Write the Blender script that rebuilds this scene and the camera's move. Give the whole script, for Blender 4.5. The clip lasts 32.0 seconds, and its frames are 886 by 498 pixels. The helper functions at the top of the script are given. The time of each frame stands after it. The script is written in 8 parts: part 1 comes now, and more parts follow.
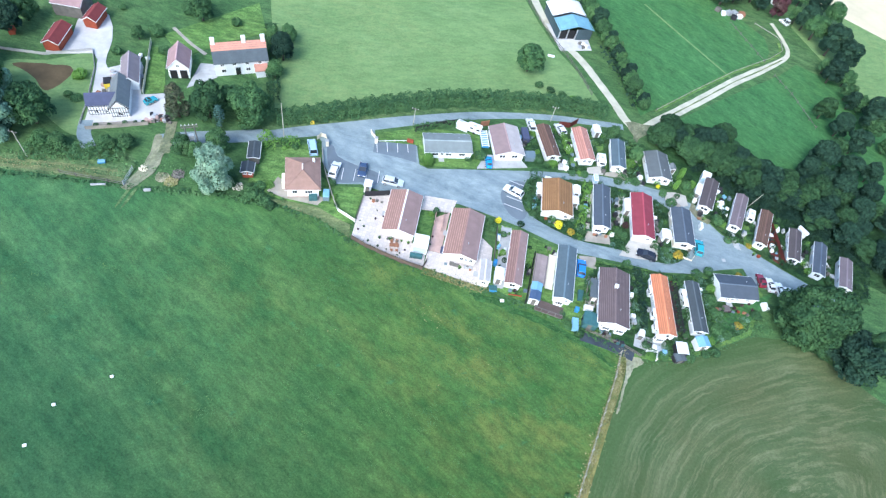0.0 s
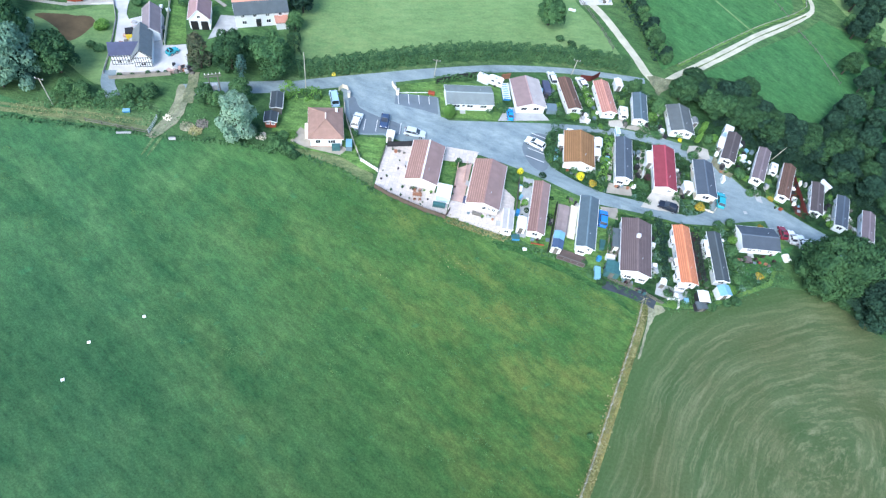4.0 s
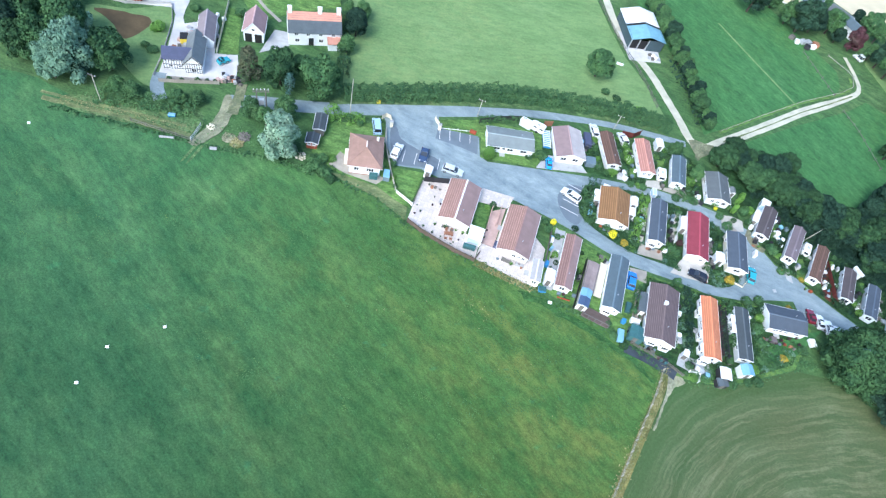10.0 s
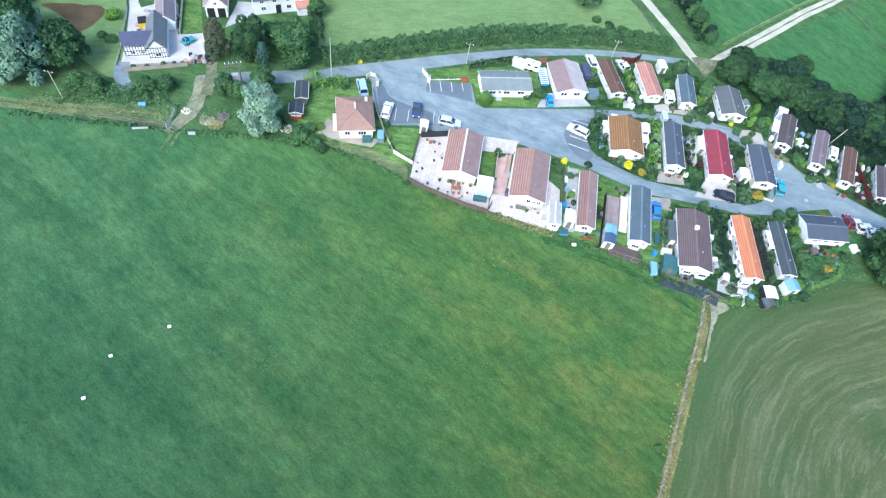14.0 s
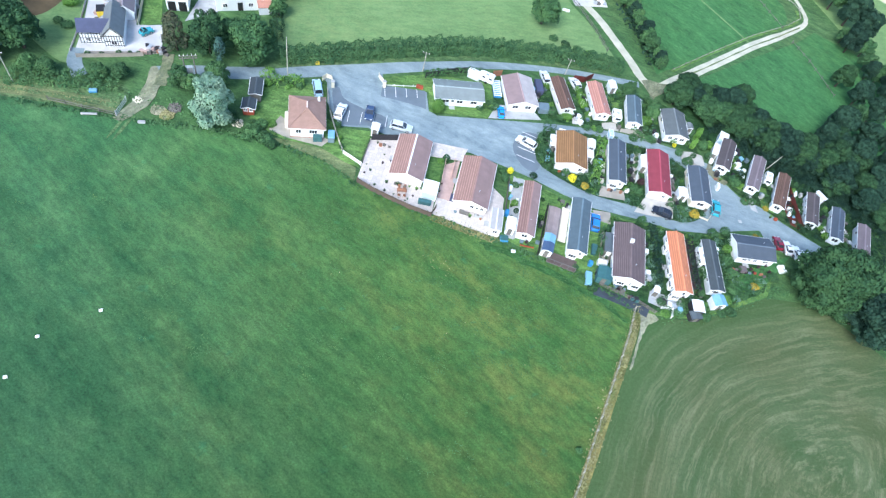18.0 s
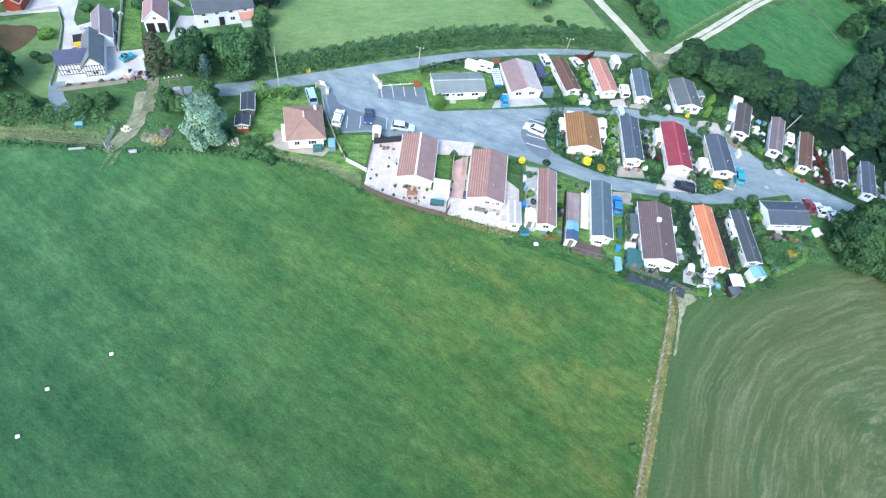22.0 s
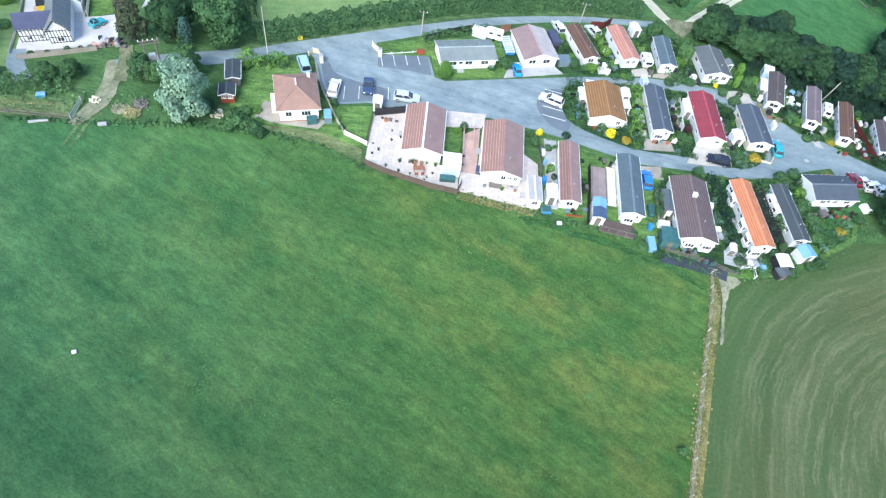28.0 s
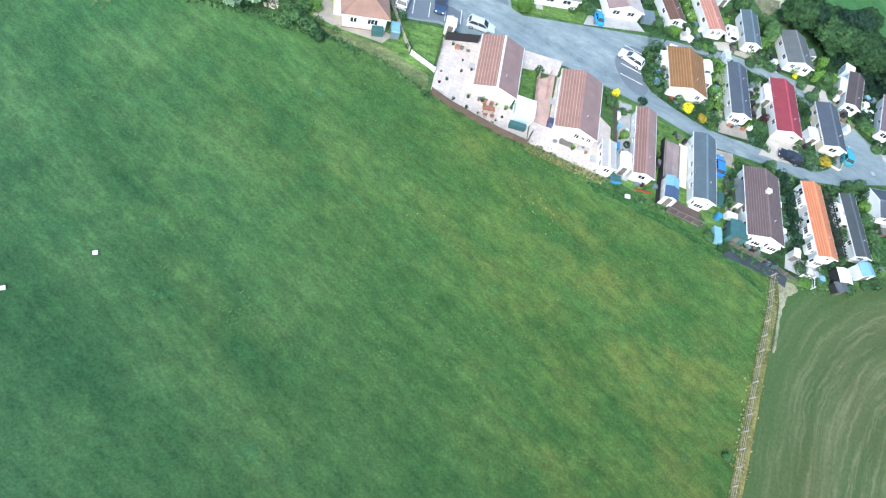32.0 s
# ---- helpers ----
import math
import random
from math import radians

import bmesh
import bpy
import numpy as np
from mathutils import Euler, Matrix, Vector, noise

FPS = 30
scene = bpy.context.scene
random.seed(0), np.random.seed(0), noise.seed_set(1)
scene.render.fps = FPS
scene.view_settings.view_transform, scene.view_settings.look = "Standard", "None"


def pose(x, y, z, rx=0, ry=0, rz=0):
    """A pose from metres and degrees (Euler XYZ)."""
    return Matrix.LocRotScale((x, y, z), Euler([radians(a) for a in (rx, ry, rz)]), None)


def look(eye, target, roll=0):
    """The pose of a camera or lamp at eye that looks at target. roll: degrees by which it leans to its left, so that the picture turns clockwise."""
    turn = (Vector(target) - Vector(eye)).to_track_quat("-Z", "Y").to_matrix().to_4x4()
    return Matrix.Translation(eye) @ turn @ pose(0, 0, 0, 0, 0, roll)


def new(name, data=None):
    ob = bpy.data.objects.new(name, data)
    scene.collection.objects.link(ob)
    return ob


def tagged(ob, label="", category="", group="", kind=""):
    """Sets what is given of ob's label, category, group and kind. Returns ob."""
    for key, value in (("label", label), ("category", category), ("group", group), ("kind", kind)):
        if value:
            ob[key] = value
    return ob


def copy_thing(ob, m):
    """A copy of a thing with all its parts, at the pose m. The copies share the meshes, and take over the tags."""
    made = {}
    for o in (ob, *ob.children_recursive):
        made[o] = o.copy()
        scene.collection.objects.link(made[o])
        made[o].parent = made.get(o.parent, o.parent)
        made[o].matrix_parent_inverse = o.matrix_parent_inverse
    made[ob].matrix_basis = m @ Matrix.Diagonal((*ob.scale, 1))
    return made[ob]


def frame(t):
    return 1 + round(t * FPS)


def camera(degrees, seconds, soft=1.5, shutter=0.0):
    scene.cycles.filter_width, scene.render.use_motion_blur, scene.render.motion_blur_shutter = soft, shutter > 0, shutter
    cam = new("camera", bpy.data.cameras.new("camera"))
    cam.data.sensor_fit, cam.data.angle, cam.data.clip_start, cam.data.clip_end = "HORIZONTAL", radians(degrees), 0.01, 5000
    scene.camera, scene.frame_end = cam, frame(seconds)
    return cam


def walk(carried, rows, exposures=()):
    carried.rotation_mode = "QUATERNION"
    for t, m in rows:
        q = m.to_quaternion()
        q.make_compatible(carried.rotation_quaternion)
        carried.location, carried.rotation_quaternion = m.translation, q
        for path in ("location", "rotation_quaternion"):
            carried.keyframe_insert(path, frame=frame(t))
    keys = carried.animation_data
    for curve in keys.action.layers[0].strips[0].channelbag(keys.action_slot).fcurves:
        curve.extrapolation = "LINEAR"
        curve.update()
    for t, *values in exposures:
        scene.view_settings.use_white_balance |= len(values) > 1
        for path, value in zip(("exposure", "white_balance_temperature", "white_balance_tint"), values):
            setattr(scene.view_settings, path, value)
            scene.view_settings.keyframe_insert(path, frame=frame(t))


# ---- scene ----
cam = camera(73.0, 32.0, 1.3)
PATH = [
    (0, (-2.26, 0.55, 95.18), (-1.48, 30.02, 54.80), 14.87),
    (0.5, (-2.45, 0.30, 95.04), (-1.79, 29.81, 54.68), 14.72),
    (1, (-2.68, -0.13, 94.90), (-2.10, 29.45, 54.59), 14.60),
    (1.5, (-2.93, -0.71, 94.59), (-2.44, 29.02, 54.39), 14.45),
    (2, (-3.19, -1.37, 94.20), (-2.81, 28.52, 54.12), 14.12),
    (2.5, (-3.29, -1.99, 93.94), (-2.93, 27.76, 53.75), 14.33),
    (4.5, (-3.98, -4.89, 92.28), (-3.30, 22.56, 50.50), 15.02),
    (5, (-3.90, -4.11, 92.54), (-3.42, 23.80, 51.06), 15.82),
    (5.5, (-3.59, -2.99, 93.20), (-3.36, 25.33, 51.99), 16.96),
    (6, (-3.05, -1.91, 93.87), (-3.16, 26.97, 53.06), 18.17),
    (6.5, (-2.71, -1.14, 94.29), (-3.11, 28.19, 53.80), 19.25),
    (7, (-2.83, -0.99, 94.33), (-3.51, 28.57, 54.01), 19.59),
    (7.5, (-3.55, -1.10, 94.06), (-4.31, 28.41, 53.70), 19.61),
    (8, (-4.40, -1.23, 93.87), (-5.23, 28.17, 53.43), 19.57),
    (8.5, (-5.45, -1.33, 93.69), (-6.24, 27.91, 53.15), 19.66),
    (9, (-6.61, -1.47, 93.55), (-7.36, 27.64, 52.91), 19.70),
    (9.5, (-7.76, -1.57, 93.51), (-8.34, 27.40, 52.76), 20.03),
    (10, (-8.97, -1.48, 93.57), (-9.31, 27.26, 52.66), 20.37),
    (10.5, (-10.07, -0.88, 93.26), (-10.16, 27.49, 52.09), 20.83),
    (11, (-10.52, -0.60, 92.22), (-10.42, 27.47, 50.84), 20.72),
    (11.5, (-10.30, -0.95, 90.68), (-10.03, 26.96, 49.20), 20.19),
    (12, (-9.97, -1.33, 89.19), (-9.73, 26.38, 47.58), 18.71),
    (12.5, (-9.86, -1.39, 87.80), (-9.73, 26.22, 46.11), 17.04),
    (13, (-10.02, -1.30, 86.55), (-9.91, 26.23, 44.81), 15.46),
    (13.5, (-10.27, -1.13, 85.65), (-10.11, 26.16, 43.76), 13.98),
    (15.5, (-8.77, 0.41, 83.92), (-8.58, 28.70, 42.69), 12.24),
    (16, (-7.90, 0.67, 84.08), (-7.68, 29.59, 43.30), 13.41),
    (16.5, (-6.74, 0.61, 85.03), (-6.35, 29.87, 44.49), 14.87),
    (17, (-5.28, -0.28, 86.68), (-4.19, 29.39, 46.45), 17.55),
    (17.5, (-4.35, -1.67, 87.24), (-2.67, 27.70, 46.81), 18.92),
    (18, (-4.05, -2.78, 86.32), (-2.04, 25.94, 45.45), 18.82),
    (18.5, (-3.97, -3.14, 85.37), (-2.11, 24.98, 44.06), 16.95),
    (19, (-4.23, -2.86, 84.63), (-2.64, 25.04, 43.17), 14.78),
    (19.5, (-4.67, -2.54, 83.99), (-3.24, 25.16, 42.39), 13.03),
    (20, (-5.21, -2.03, 83.38), (-3.82, 25.74, 41.83), 11.90),
    (20.5, (-5.61, -1.28, 83.06), (-4.08, 26.86, 41.76), 11.99),
    (21, (-5.98, -0.54, 82.79), (-4.32, 27.94, 41.72), 12.21),
    (21.5, (-6.26, -0.07, 82.51), (-4.49, 28.54, 41.54), 12.49),
    (22, (-6.61, 0.21, 81.70), (-4.82, 28.86, 40.76), 12.28),
    (22.5, (-7.11, 0.61, 80.63), (-5.37, 29.28, 39.70), 11.89),
    (23, (-7.49, 1.32, 79.25), (-5.77, 29.99, 38.32), 11.41),
    (23.5, (-7.84, 1.91, 78.09), (-5.99, 30.61, 37.19), 11.27),
    (24, (-8.18, 2.60, 76.90), (-6.24, 31.26, 35.98), 10.94),
    (24.5, (-8.55, 3.31, 75.76), (-6.50, 31.92, 34.81), 10.54),
    (26.5, (-9.19, 5.04, 71.46), (-7.35, 35.49, 31.84), 10.88),
    (27, (-9.29, 4.61, 70.82), (-7.24, 35.06, 31.21), 11.49),
    (27.5, (-9.17, 4.05, 70.36), (-6.84, 33.94, 30.34), 12.25),
    (28, (-8.75, 3.75, 70.05), (-6.32, 32.68, 29.33), 12.53),
    (28.5, (-8.05, 3.77, 69.56), (-5.83, 31.71, 28.16), 12.40),
    (29, (-7.84, 3.35, 68.50), (-6.08, 30.54, 26.57), 11.80),
    (29.5, (-8.65, 2.57, 67.34), (-7.02, 29.32, 25.14), 12.08),
    (30, (-10.51, 2.19, 66.12), (-8.64, 28.62, 23.72), 13.16),
    (30.5, (-13.51, 3.09, 64.69), (-10.40, 29.26, 22.19), 17.10),
    (31, (-16.80, 4.55, 63.65), (-12.23, 30.63, 21.23), 22.12),
    (31.5, (-19.59, 6.22, 63.11), (-13.60, 31.68, 20.49), 27.44),
    (32, (-21.40, 7.65, 62.63), (-14.53, 32.50, 19.79), 31.34),
]
walk(cam, [(t, look(eye, target, roll)) for t, eye, target, roll in PATH], [(0.0, 1.42, 5750.0, 5.0), (24.0, 1.42, 5800.0, 5.0), (32.0, 1.42, 6150.0, 4.0)])

# ---- world and light: a bright overcast evening ----
world = bpy.data.worlds.new("sky")
scene.world = world
world.use_nodes = True
wn = world.node_tree.nodes
sky = wn.new("ShaderNodeTexSky")
sky.sky_type = "NISHITA"
sky.sun_disc = False
sky.sun_elevation = radians(32)
sky.sun_rotation = radians(200)
sky.air_density, sky.dust_density, sky.ozone_density = 1.0, 2.0, 2.0
wn["Background"].inputs["Strength"].default_value = 0.15
world.node_tree.links.new(sky.outputs[0], wn["Background"].inputs["Color"])
sun = new("sun", bpy.data.lights.new("sun", "SUN"))
sun.data.energy, sun.data.angle, sun.data.color = 1.3, radians(25), (1.0, 0.97, 0.92)
sun.matrix_world = look((0, 0, 60), (0 + 12, 0 + 30, 60 - 40))


# ---- materials ----
def noise_node(nt, scale, detail=4.0, rough=0.6, stretch=None, coord="Object"):
    tc = nt.nodes.new("ShaderNodeTexCoord")
    n = nt.nodes.new("ShaderNodeTexNoise")
    n.inputs["Scale"].default_value = scale
    n.inputs["Detail"].default_value = detail
    n.inputs["Roughness"].default_value = rough
    out = tc.outputs[coord]
    if stretch:
        mp = nt.nodes.new("ShaderNodeMapping")
        mp.vector_type = "TEXTURE"
        mp.inputs["Scale"].default_value = [1.0 / v for v in stretch[:3]]
        if len(stretch) > 3:
            mp.inputs["Rotation"].default_value = (0, 0, radians(stretch[3]))
        nt.links.new(out, mp.inputs["Vector"])
        out = mp.outputs["Vector"]
    nt.links.new(out, n.inputs["Vector"])
    return n


def ramp(nt, src, lo, hi, a=(0, 0, 0, 1), b=(1, 1, 1, 1)):
    r = nt.nodes.new("ShaderNodeValToRGB")
    r.color_ramp.elements[0].position, r.color_ramp.elements[1].position = lo, hi
    r.color_ramp.elements[0].color, r.color_ramp.elements[1].color = a, b
    nt.links.new(src, r.inputs["Fac"])
    return r.outputs["Color"]


def mixc(nt, fac, a, b, mode="MIX"):
    m = nt.nodes.new("ShaderNodeMix")
    m.data_type, m.blend_type = "RGBA", mode
    for sock, val in ((m.inputs[0], fac), (m.inputs[6], a), (m.inputs[7], b)):
        if hasattr(val, "is_linked"):
            nt.links.new(val, sock)
        else:
            sock.default_value = val
    return m.outputs[2]


def rgba(c):
    return (*c, 1.0)


def begin(name):
    m = bpy.data.materials.new(name)
    m.use_nodes = True
    return m, m.node_tree, m.node_tree.nodes["Principled BSDF"]


def add_bump(nt, bsdf, src, strength, dist):
    b = nt.nodes.new("ShaderNodeBump")
    b.inputs["Strength"].default_value, b.inputs["Distance"].default_value = strength, dist
    nt.links.new(src, b.inputs["Height"])
    nt.links.new(b.outputs["Normal"], bsdf.inputs["Normal"])


def surf(name, c, var=0.25, big=0.4, fine=6.0, rough=0.8, bump=0.3, metal=0.0, dist=0.02, stain=0.0, rand=0.0, spec=0.3):
    """A plain surface with broad and fine variation of its own colour."""
    m, nt, bsdf = begin(name)
    n1, n2 = noise_node(nt, big, 3), noise_node(nt, fine, 6, 0.7)
    dark = rgba([v * (1 - var) for v in c])
    lite = rgba([min(v * (1 + var * 0.6), 0.95) for v in c])
    col = mixc(nt, ramp(nt, n1.outputs["Fac"], 0.35, 0.65), dark, lite)
    col = mixc(nt, mixc(nt, 0.5, ramp(nt, n2.outputs["Fac"], 0.3, 0.7), (0.5, 0.5, 0.5, 1)), col, rgba([v * (1 - var * 0.5) for v in c]))
    if stain:
        n3 = noise_node(nt, big * 3, 5, 0.7)
        col = mixc(nt, ramp(nt, n3.outputs["Fac"], 0.56, 0.72, (0, 0, 0, 1), (stain, stain, stain, 1)), col, rgba([v * 0.35 for v in c]))
    if rand:
        oi = nt.nodes.new("ShaderNodeObjectInfo")
        col = mixc(nt, ramp(nt, oi.outputs["Random"], 0, 1, (0, 0, 0, 1), (rand, rand, rand, 1)), col, rgba([v * 0.55 for v in c]))
    nt.links.new(col, bsdf.inputs["Base Color"])
    bsdf.inputs["Roughness"].default_value, bsdf.inputs["Metallic"].default_value = rough, metal
    bsdf.inputs["Specular IOR Level"].default_value = spec
    if bump:
        add_bump(nt, bsdf, n2.outputs["Fac"], bump, dist)
    return m


def leafmat(name, a, b, c):
    """Foliage: each clump has its own green."""
    m, nt, bsdf = begin(name)
    g = nt.nodes.new("ShaderNodeNewGeometry")
    n = noise_node(nt, 0.35, 3)
    col = mixc(nt, g.outputs["Random Per Island"], rgba(a), rgba(b))
    col = mixc(nt, ramp(nt, n.outputs["Fac"], 0.42, 0.66), col, rgba(c))
    oi = nt.nodes.new("ShaderNodeObjectInfo")
    col = mixc(nt, 1.0, col, ramp(nt, oi.outputs["Random"], 0, 1, (0.76, 0.78, 0.80, 1), (1.22, 1.20, 1.10, 1)), "MULTIPLY")
    nt.links.new(col, bsdf.inputs["Base Color"])
    bsdf.inputs["Roughness"].default_value = 0.8
    bsdf.inputs["Specular IOR Level"].default_value = 0.12
    bsdf.inputs["Subsurface Weight"].default_value = 0.0
    return m


def fieldmat(name, base, dark, warm, pale, streak=(1, 1, 1, 0), warm_amt=0.5, pale_amt=0.5, fine=1.6, mottle=1.0, drift=None):
    """Pasture: broad patches, streaks of growth, mottling and fine tufts."""
    m, nt, bsdf = begin(name)
    n1 = noise_node(nt, 0.045, 5, 0.6)
    n2 = noise_node(nt, 0.14, 6, 0.62, streak)
    n3 = noise_node(nt, fine, 6, 0.75)
    n4 = noise_node(nt, 0.022, 4, 0.55, (0.7, 1.6, 1, -30))
    n5 = noise_node(nt, 0.38, 6, 0.66, (0.6, 1.4, 1, streak[3] - 8))
    n6 = noise_node(nt, 0.4, 5, 0.65)
    col = mixc(nt, ramp(nt, n2.outputs["Fac"], 0.36, 0.64), rgba(dark), rgba(base))
    wa = mixc(nt, 1.0, ramp(nt, n4.outputs["Fac"], 0.42, 0.64, (0, 0, 0, 1), (warm_amt,) * 3 + (1,)), ramp(nt, n6.outputs["Fac"], 0.34, 0.62), "MULTIPLY")
    if drift:
        tc = nt.nodes.new("ShaderNodeTexCoord")
        dot = nt.nodes.new("ShaderNodeVectorMath")
        dot.operation = "DOT_PRODUCT"
        dot.inputs[1].default_value = (1, 0.8, 0)
        nt.links.new(tc.outputs["Object"], dot.inputs[0])
        mr = nt.nodes.new("ShaderNodeMapRange")
        mr.inputs["From Min"].default_value, mr.inputs["From Max"].default_value = drift
        nt.links.new(dot.outputs["Value"], mr.inputs["Value"])
        east = mr.outputs["Result"]
        wa = mixc(nt, 1.0, wa, ramp(nt, east, 0.1, 0.9, (0.12, 0.12, 0.12, 1), (1, 1, 1, 1)), "MULTIPLY")
        dry = mixc(nt, 1.0, ramp(nt, east, 0.35, 1.0, (0, 0, 0, 1), (0.6, 0.6, 0.6, 1)), ramp(nt, n6.outputs["Fac"], 0.36, 0.6), "MULTIPLY")
        col = mixc(nt, dry, col, rgba([warm[0] * 0.75, warm[1] * 1.0, warm[2]]))
        col = mixc(nt, 1.0, col, ramp(nt, east, 0.0, 0.75, (0.80, 0.84, 0.90, 1), (1, 1, 1, 1)), "MULTIPLY")
    col = mixc(nt, wa, col, rgba(warm))
    pa = mixc(nt, 1.0, ramp(nt, n1.outputs["Fac"], 0.46, 0.68, (0, 0, 0, 1), (pale_amt,) * 3 + (1,)), ramp(nt, n5.outputs["Fac"], 0.36, 0.66), "MULTIPLY")
    col = mixc(nt, pa, col, rgba(pale))
    n7 = noise_node(nt, 0.75, 5, 0.7, (0.5, 1.4, 1, streak[3] + 12))
    col = mixc(nt, mottle, col, ramp(nt, n5.outputs["Fac"], 0.38, 0.62, (0.66, 0.69, 0.68, 1), (1.06, 1.06, 1.0, 1)), "MULTIPLY")
    col = mixc(nt, mottle, col, ramp(nt, n7.outputs["Fac"], 0.38, 0.64, (0.62, 0.66, 0.66, 1), (1.12, 1.1, 1.0, 1)), "MULTIPLY")
    col = mixc(nt, mottle, col, ramp(nt, n3.outputs["Fac"], 0.36, 0.62, (0.6, 0.6, 0.6, 1), (1.15, 1.15, 1.15, 1)), "MULTIPLY")
    nt.links.new(col, bsdf.inputs["Base Color"])
    bsdf.inputs["Roughness"].default_value = 0.95
    bsdf.inputs["Specular IOR Level"].default_value = 0.1
    add_bump(nt, bsdf, n3.outputs["Fac"], 0.6 * mottle, 0.25 * mottle)
    return m


def pasturemat():
    """Long pasture grass: cool green in the west, olive in the east, drawn out along the mowing lines, with tufts and dock patches."""
    m, nt, bsdf = begin("pasture")
    along = -28
    broad = noise_node(nt, 0.03, 4, 0.55, (0.35, 1.3, 1, along))
    band = noise_node(nt, 0.13, 5, 0.62, (0.22, 1.25, 1, along))
    patch = noise_node(nt, 0.16, 5, 0.66, (0.7, 1.1, 1, along))
    clump = noise_node(nt, 0.6, 6, 0.7, (0.6, 1.25, 1, along))
    blades = noise_node(nt, 1.5, 5, 0.7, (0.5, 1.3, 1, along - 4))
    grain = noise_node(nt, 3.2, 5, 0.75)
    dock = noise_node(nt, 0.3, 3, 0.5, (0.8, 1.2, 1, 20))
    tc = nt.nodes.new("ShaderNodeTexCoord")
    dot = nt.nodes.new("ShaderNodeVectorMath")
    dot.operation = "DOT_PRODUCT"
    dot.inputs[1].default_value = (1, 0.55, 0)
    nt.links.new(tc.outputs["Object"], dot.inputs[0])
    mr = nt.nodes.new("ShaderNodeMapRange")
    mr.inputs["From Min"].default_value, mr.inputs["From Max"].default_value = -50.0, 52.0
    nt.links.new(dot.outputs["Value"], mr.inputs["Value"])
    east = mr.outputs["Result"]
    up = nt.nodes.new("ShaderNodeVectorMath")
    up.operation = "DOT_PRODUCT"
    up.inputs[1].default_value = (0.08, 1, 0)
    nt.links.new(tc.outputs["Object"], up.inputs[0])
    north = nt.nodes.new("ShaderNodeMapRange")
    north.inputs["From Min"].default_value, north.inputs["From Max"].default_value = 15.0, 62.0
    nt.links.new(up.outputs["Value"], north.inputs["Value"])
    cool = mixc(nt, ramp(nt, band.outputs["Fac"], 0.36, 0.66), (0.037, 0.105, 0.046, 1), (0.067, 0.154, 0.067, 1))
    olive = mixc(nt, ramp(nt, band.outputs["Fac"], 0.36, 0.66), (0.046, 0.112, 0.032, 1), (0.075, 0.148, 0.043, 1))
    col = mixc(nt, ramp(nt, east, 0.12, 0.72), cool, olive)
    gold = mixc(nt, 1.0, ramp(nt, broad.outputs["Fac"], 0.37, 0.56), ramp(nt, patch.outputs["Fac"], 0.40, 0.66, (0, 0, 0, 1), (0.75, 0.75, 0.75, 1)), "MULTIPLY")
    gold = mixc(nt, 1.0, gold, ramp(nt, east, 0.2, 0.75, (0.15, 0.15, 0.15, 1), (1, 1, 1, 1)), "MULTIPLY")
    col = mixc(nt, gold, col, (0.142, 0.153, 0.044, 1))
    pale = mixc(nt, 1.0, ramp(nt, patch.outputs["Fac"], 0.52, 0.72), ramp(nt, east, 0.2, 0.7, (0.45, 0.45, 0.45, 1), (0.05, 0.05, 0.05, 1)), "MULTIPLY")
    col = mixc(nt, pale, col, (0.088, 0.172, 0.080, 1))
    col = mixc(nt, ramp(nt, dock.outputs["Fac"], 0.66, 0.74, (0, 0, 0, 1), (0.55, 0.55, 0.55, 1)), col, (0.056, 0.168, 0.078, 1))
    col = mixc(nt, 1.0, col, ramp(nt, patch.outputs["Fac"], 0.34, 0.66, (0.90, 0.90, 0.92, 1), (1.05, 1.05, 1.03, 1)), "MULTIPLY")
    col = mixc(nt, 1.0, col, ramp(nt, clump.outputs["Fac"], 0.34, 0.66, (0.73, 0.75, 0.78, 1), (1.18, 1.17, 1.10, 1)), "MULTIPLY")
    col = mixc(nt, 1.0, col, ramp(nt, blades.outputs["Fac"], 0.34, 0.66, (0.84, 0.85, 0.85, 1), (1.14, 1.14, 1.11, 1)), "MULTIPLY")
    # lens vignetting painted into the grass: darker southward, brighter towards the park
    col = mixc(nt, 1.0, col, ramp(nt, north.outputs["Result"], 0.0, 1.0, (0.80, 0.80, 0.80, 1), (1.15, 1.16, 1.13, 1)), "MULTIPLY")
    col = mixc(nt, 1.0, col, ramp(nt, grain.outputs["Fac"], 0.34, 0.64, (0.78, 0.78, 0.78, 1), (1.24, 1.24, 1.24, 1)), "MULTIPLY")
    nt.links.new(col, bsdf.inputs["Base Color"])
    bsdf.inputs["Roughness"].default_value = 0.95
    bsdf.inputs["Specular IOR Level"].default_value = 0.1
    add_bump(nt, bsdf, grain.outputs["Fac"], 0.5, 0.2)
    return m


M = {}
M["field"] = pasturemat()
M["lush"] = fieldmat("lush_long_grass", (0.064, 0.156, 0.054), (0.052, 0.134, 0.044), (0.072, 0.156, 0.048), (0.082, 0.180, 0.076), (0.35, 1.5, 1, -12), 0.6, 0.6, fine=1.8)
M["meadow"] = fieldmat("grazed_meadow", (0.190, 0.292, 0.116), (0.150, 0.250, 0.098), (0.245, 0.302, 0.124), (0.226, 0.318, 0.146), (0.5, 1.0, 1, 15), mottle=0.35)
M["green"] = fieldmat("lush_grass", (0.080, 0.204, 0.074), (0.062, 0.168, 0.062), (0.112, 0.214, 0.066), (0.112, 0.226, 0.094), (0.3, 1.4, 1, -40), mottle=0.6)
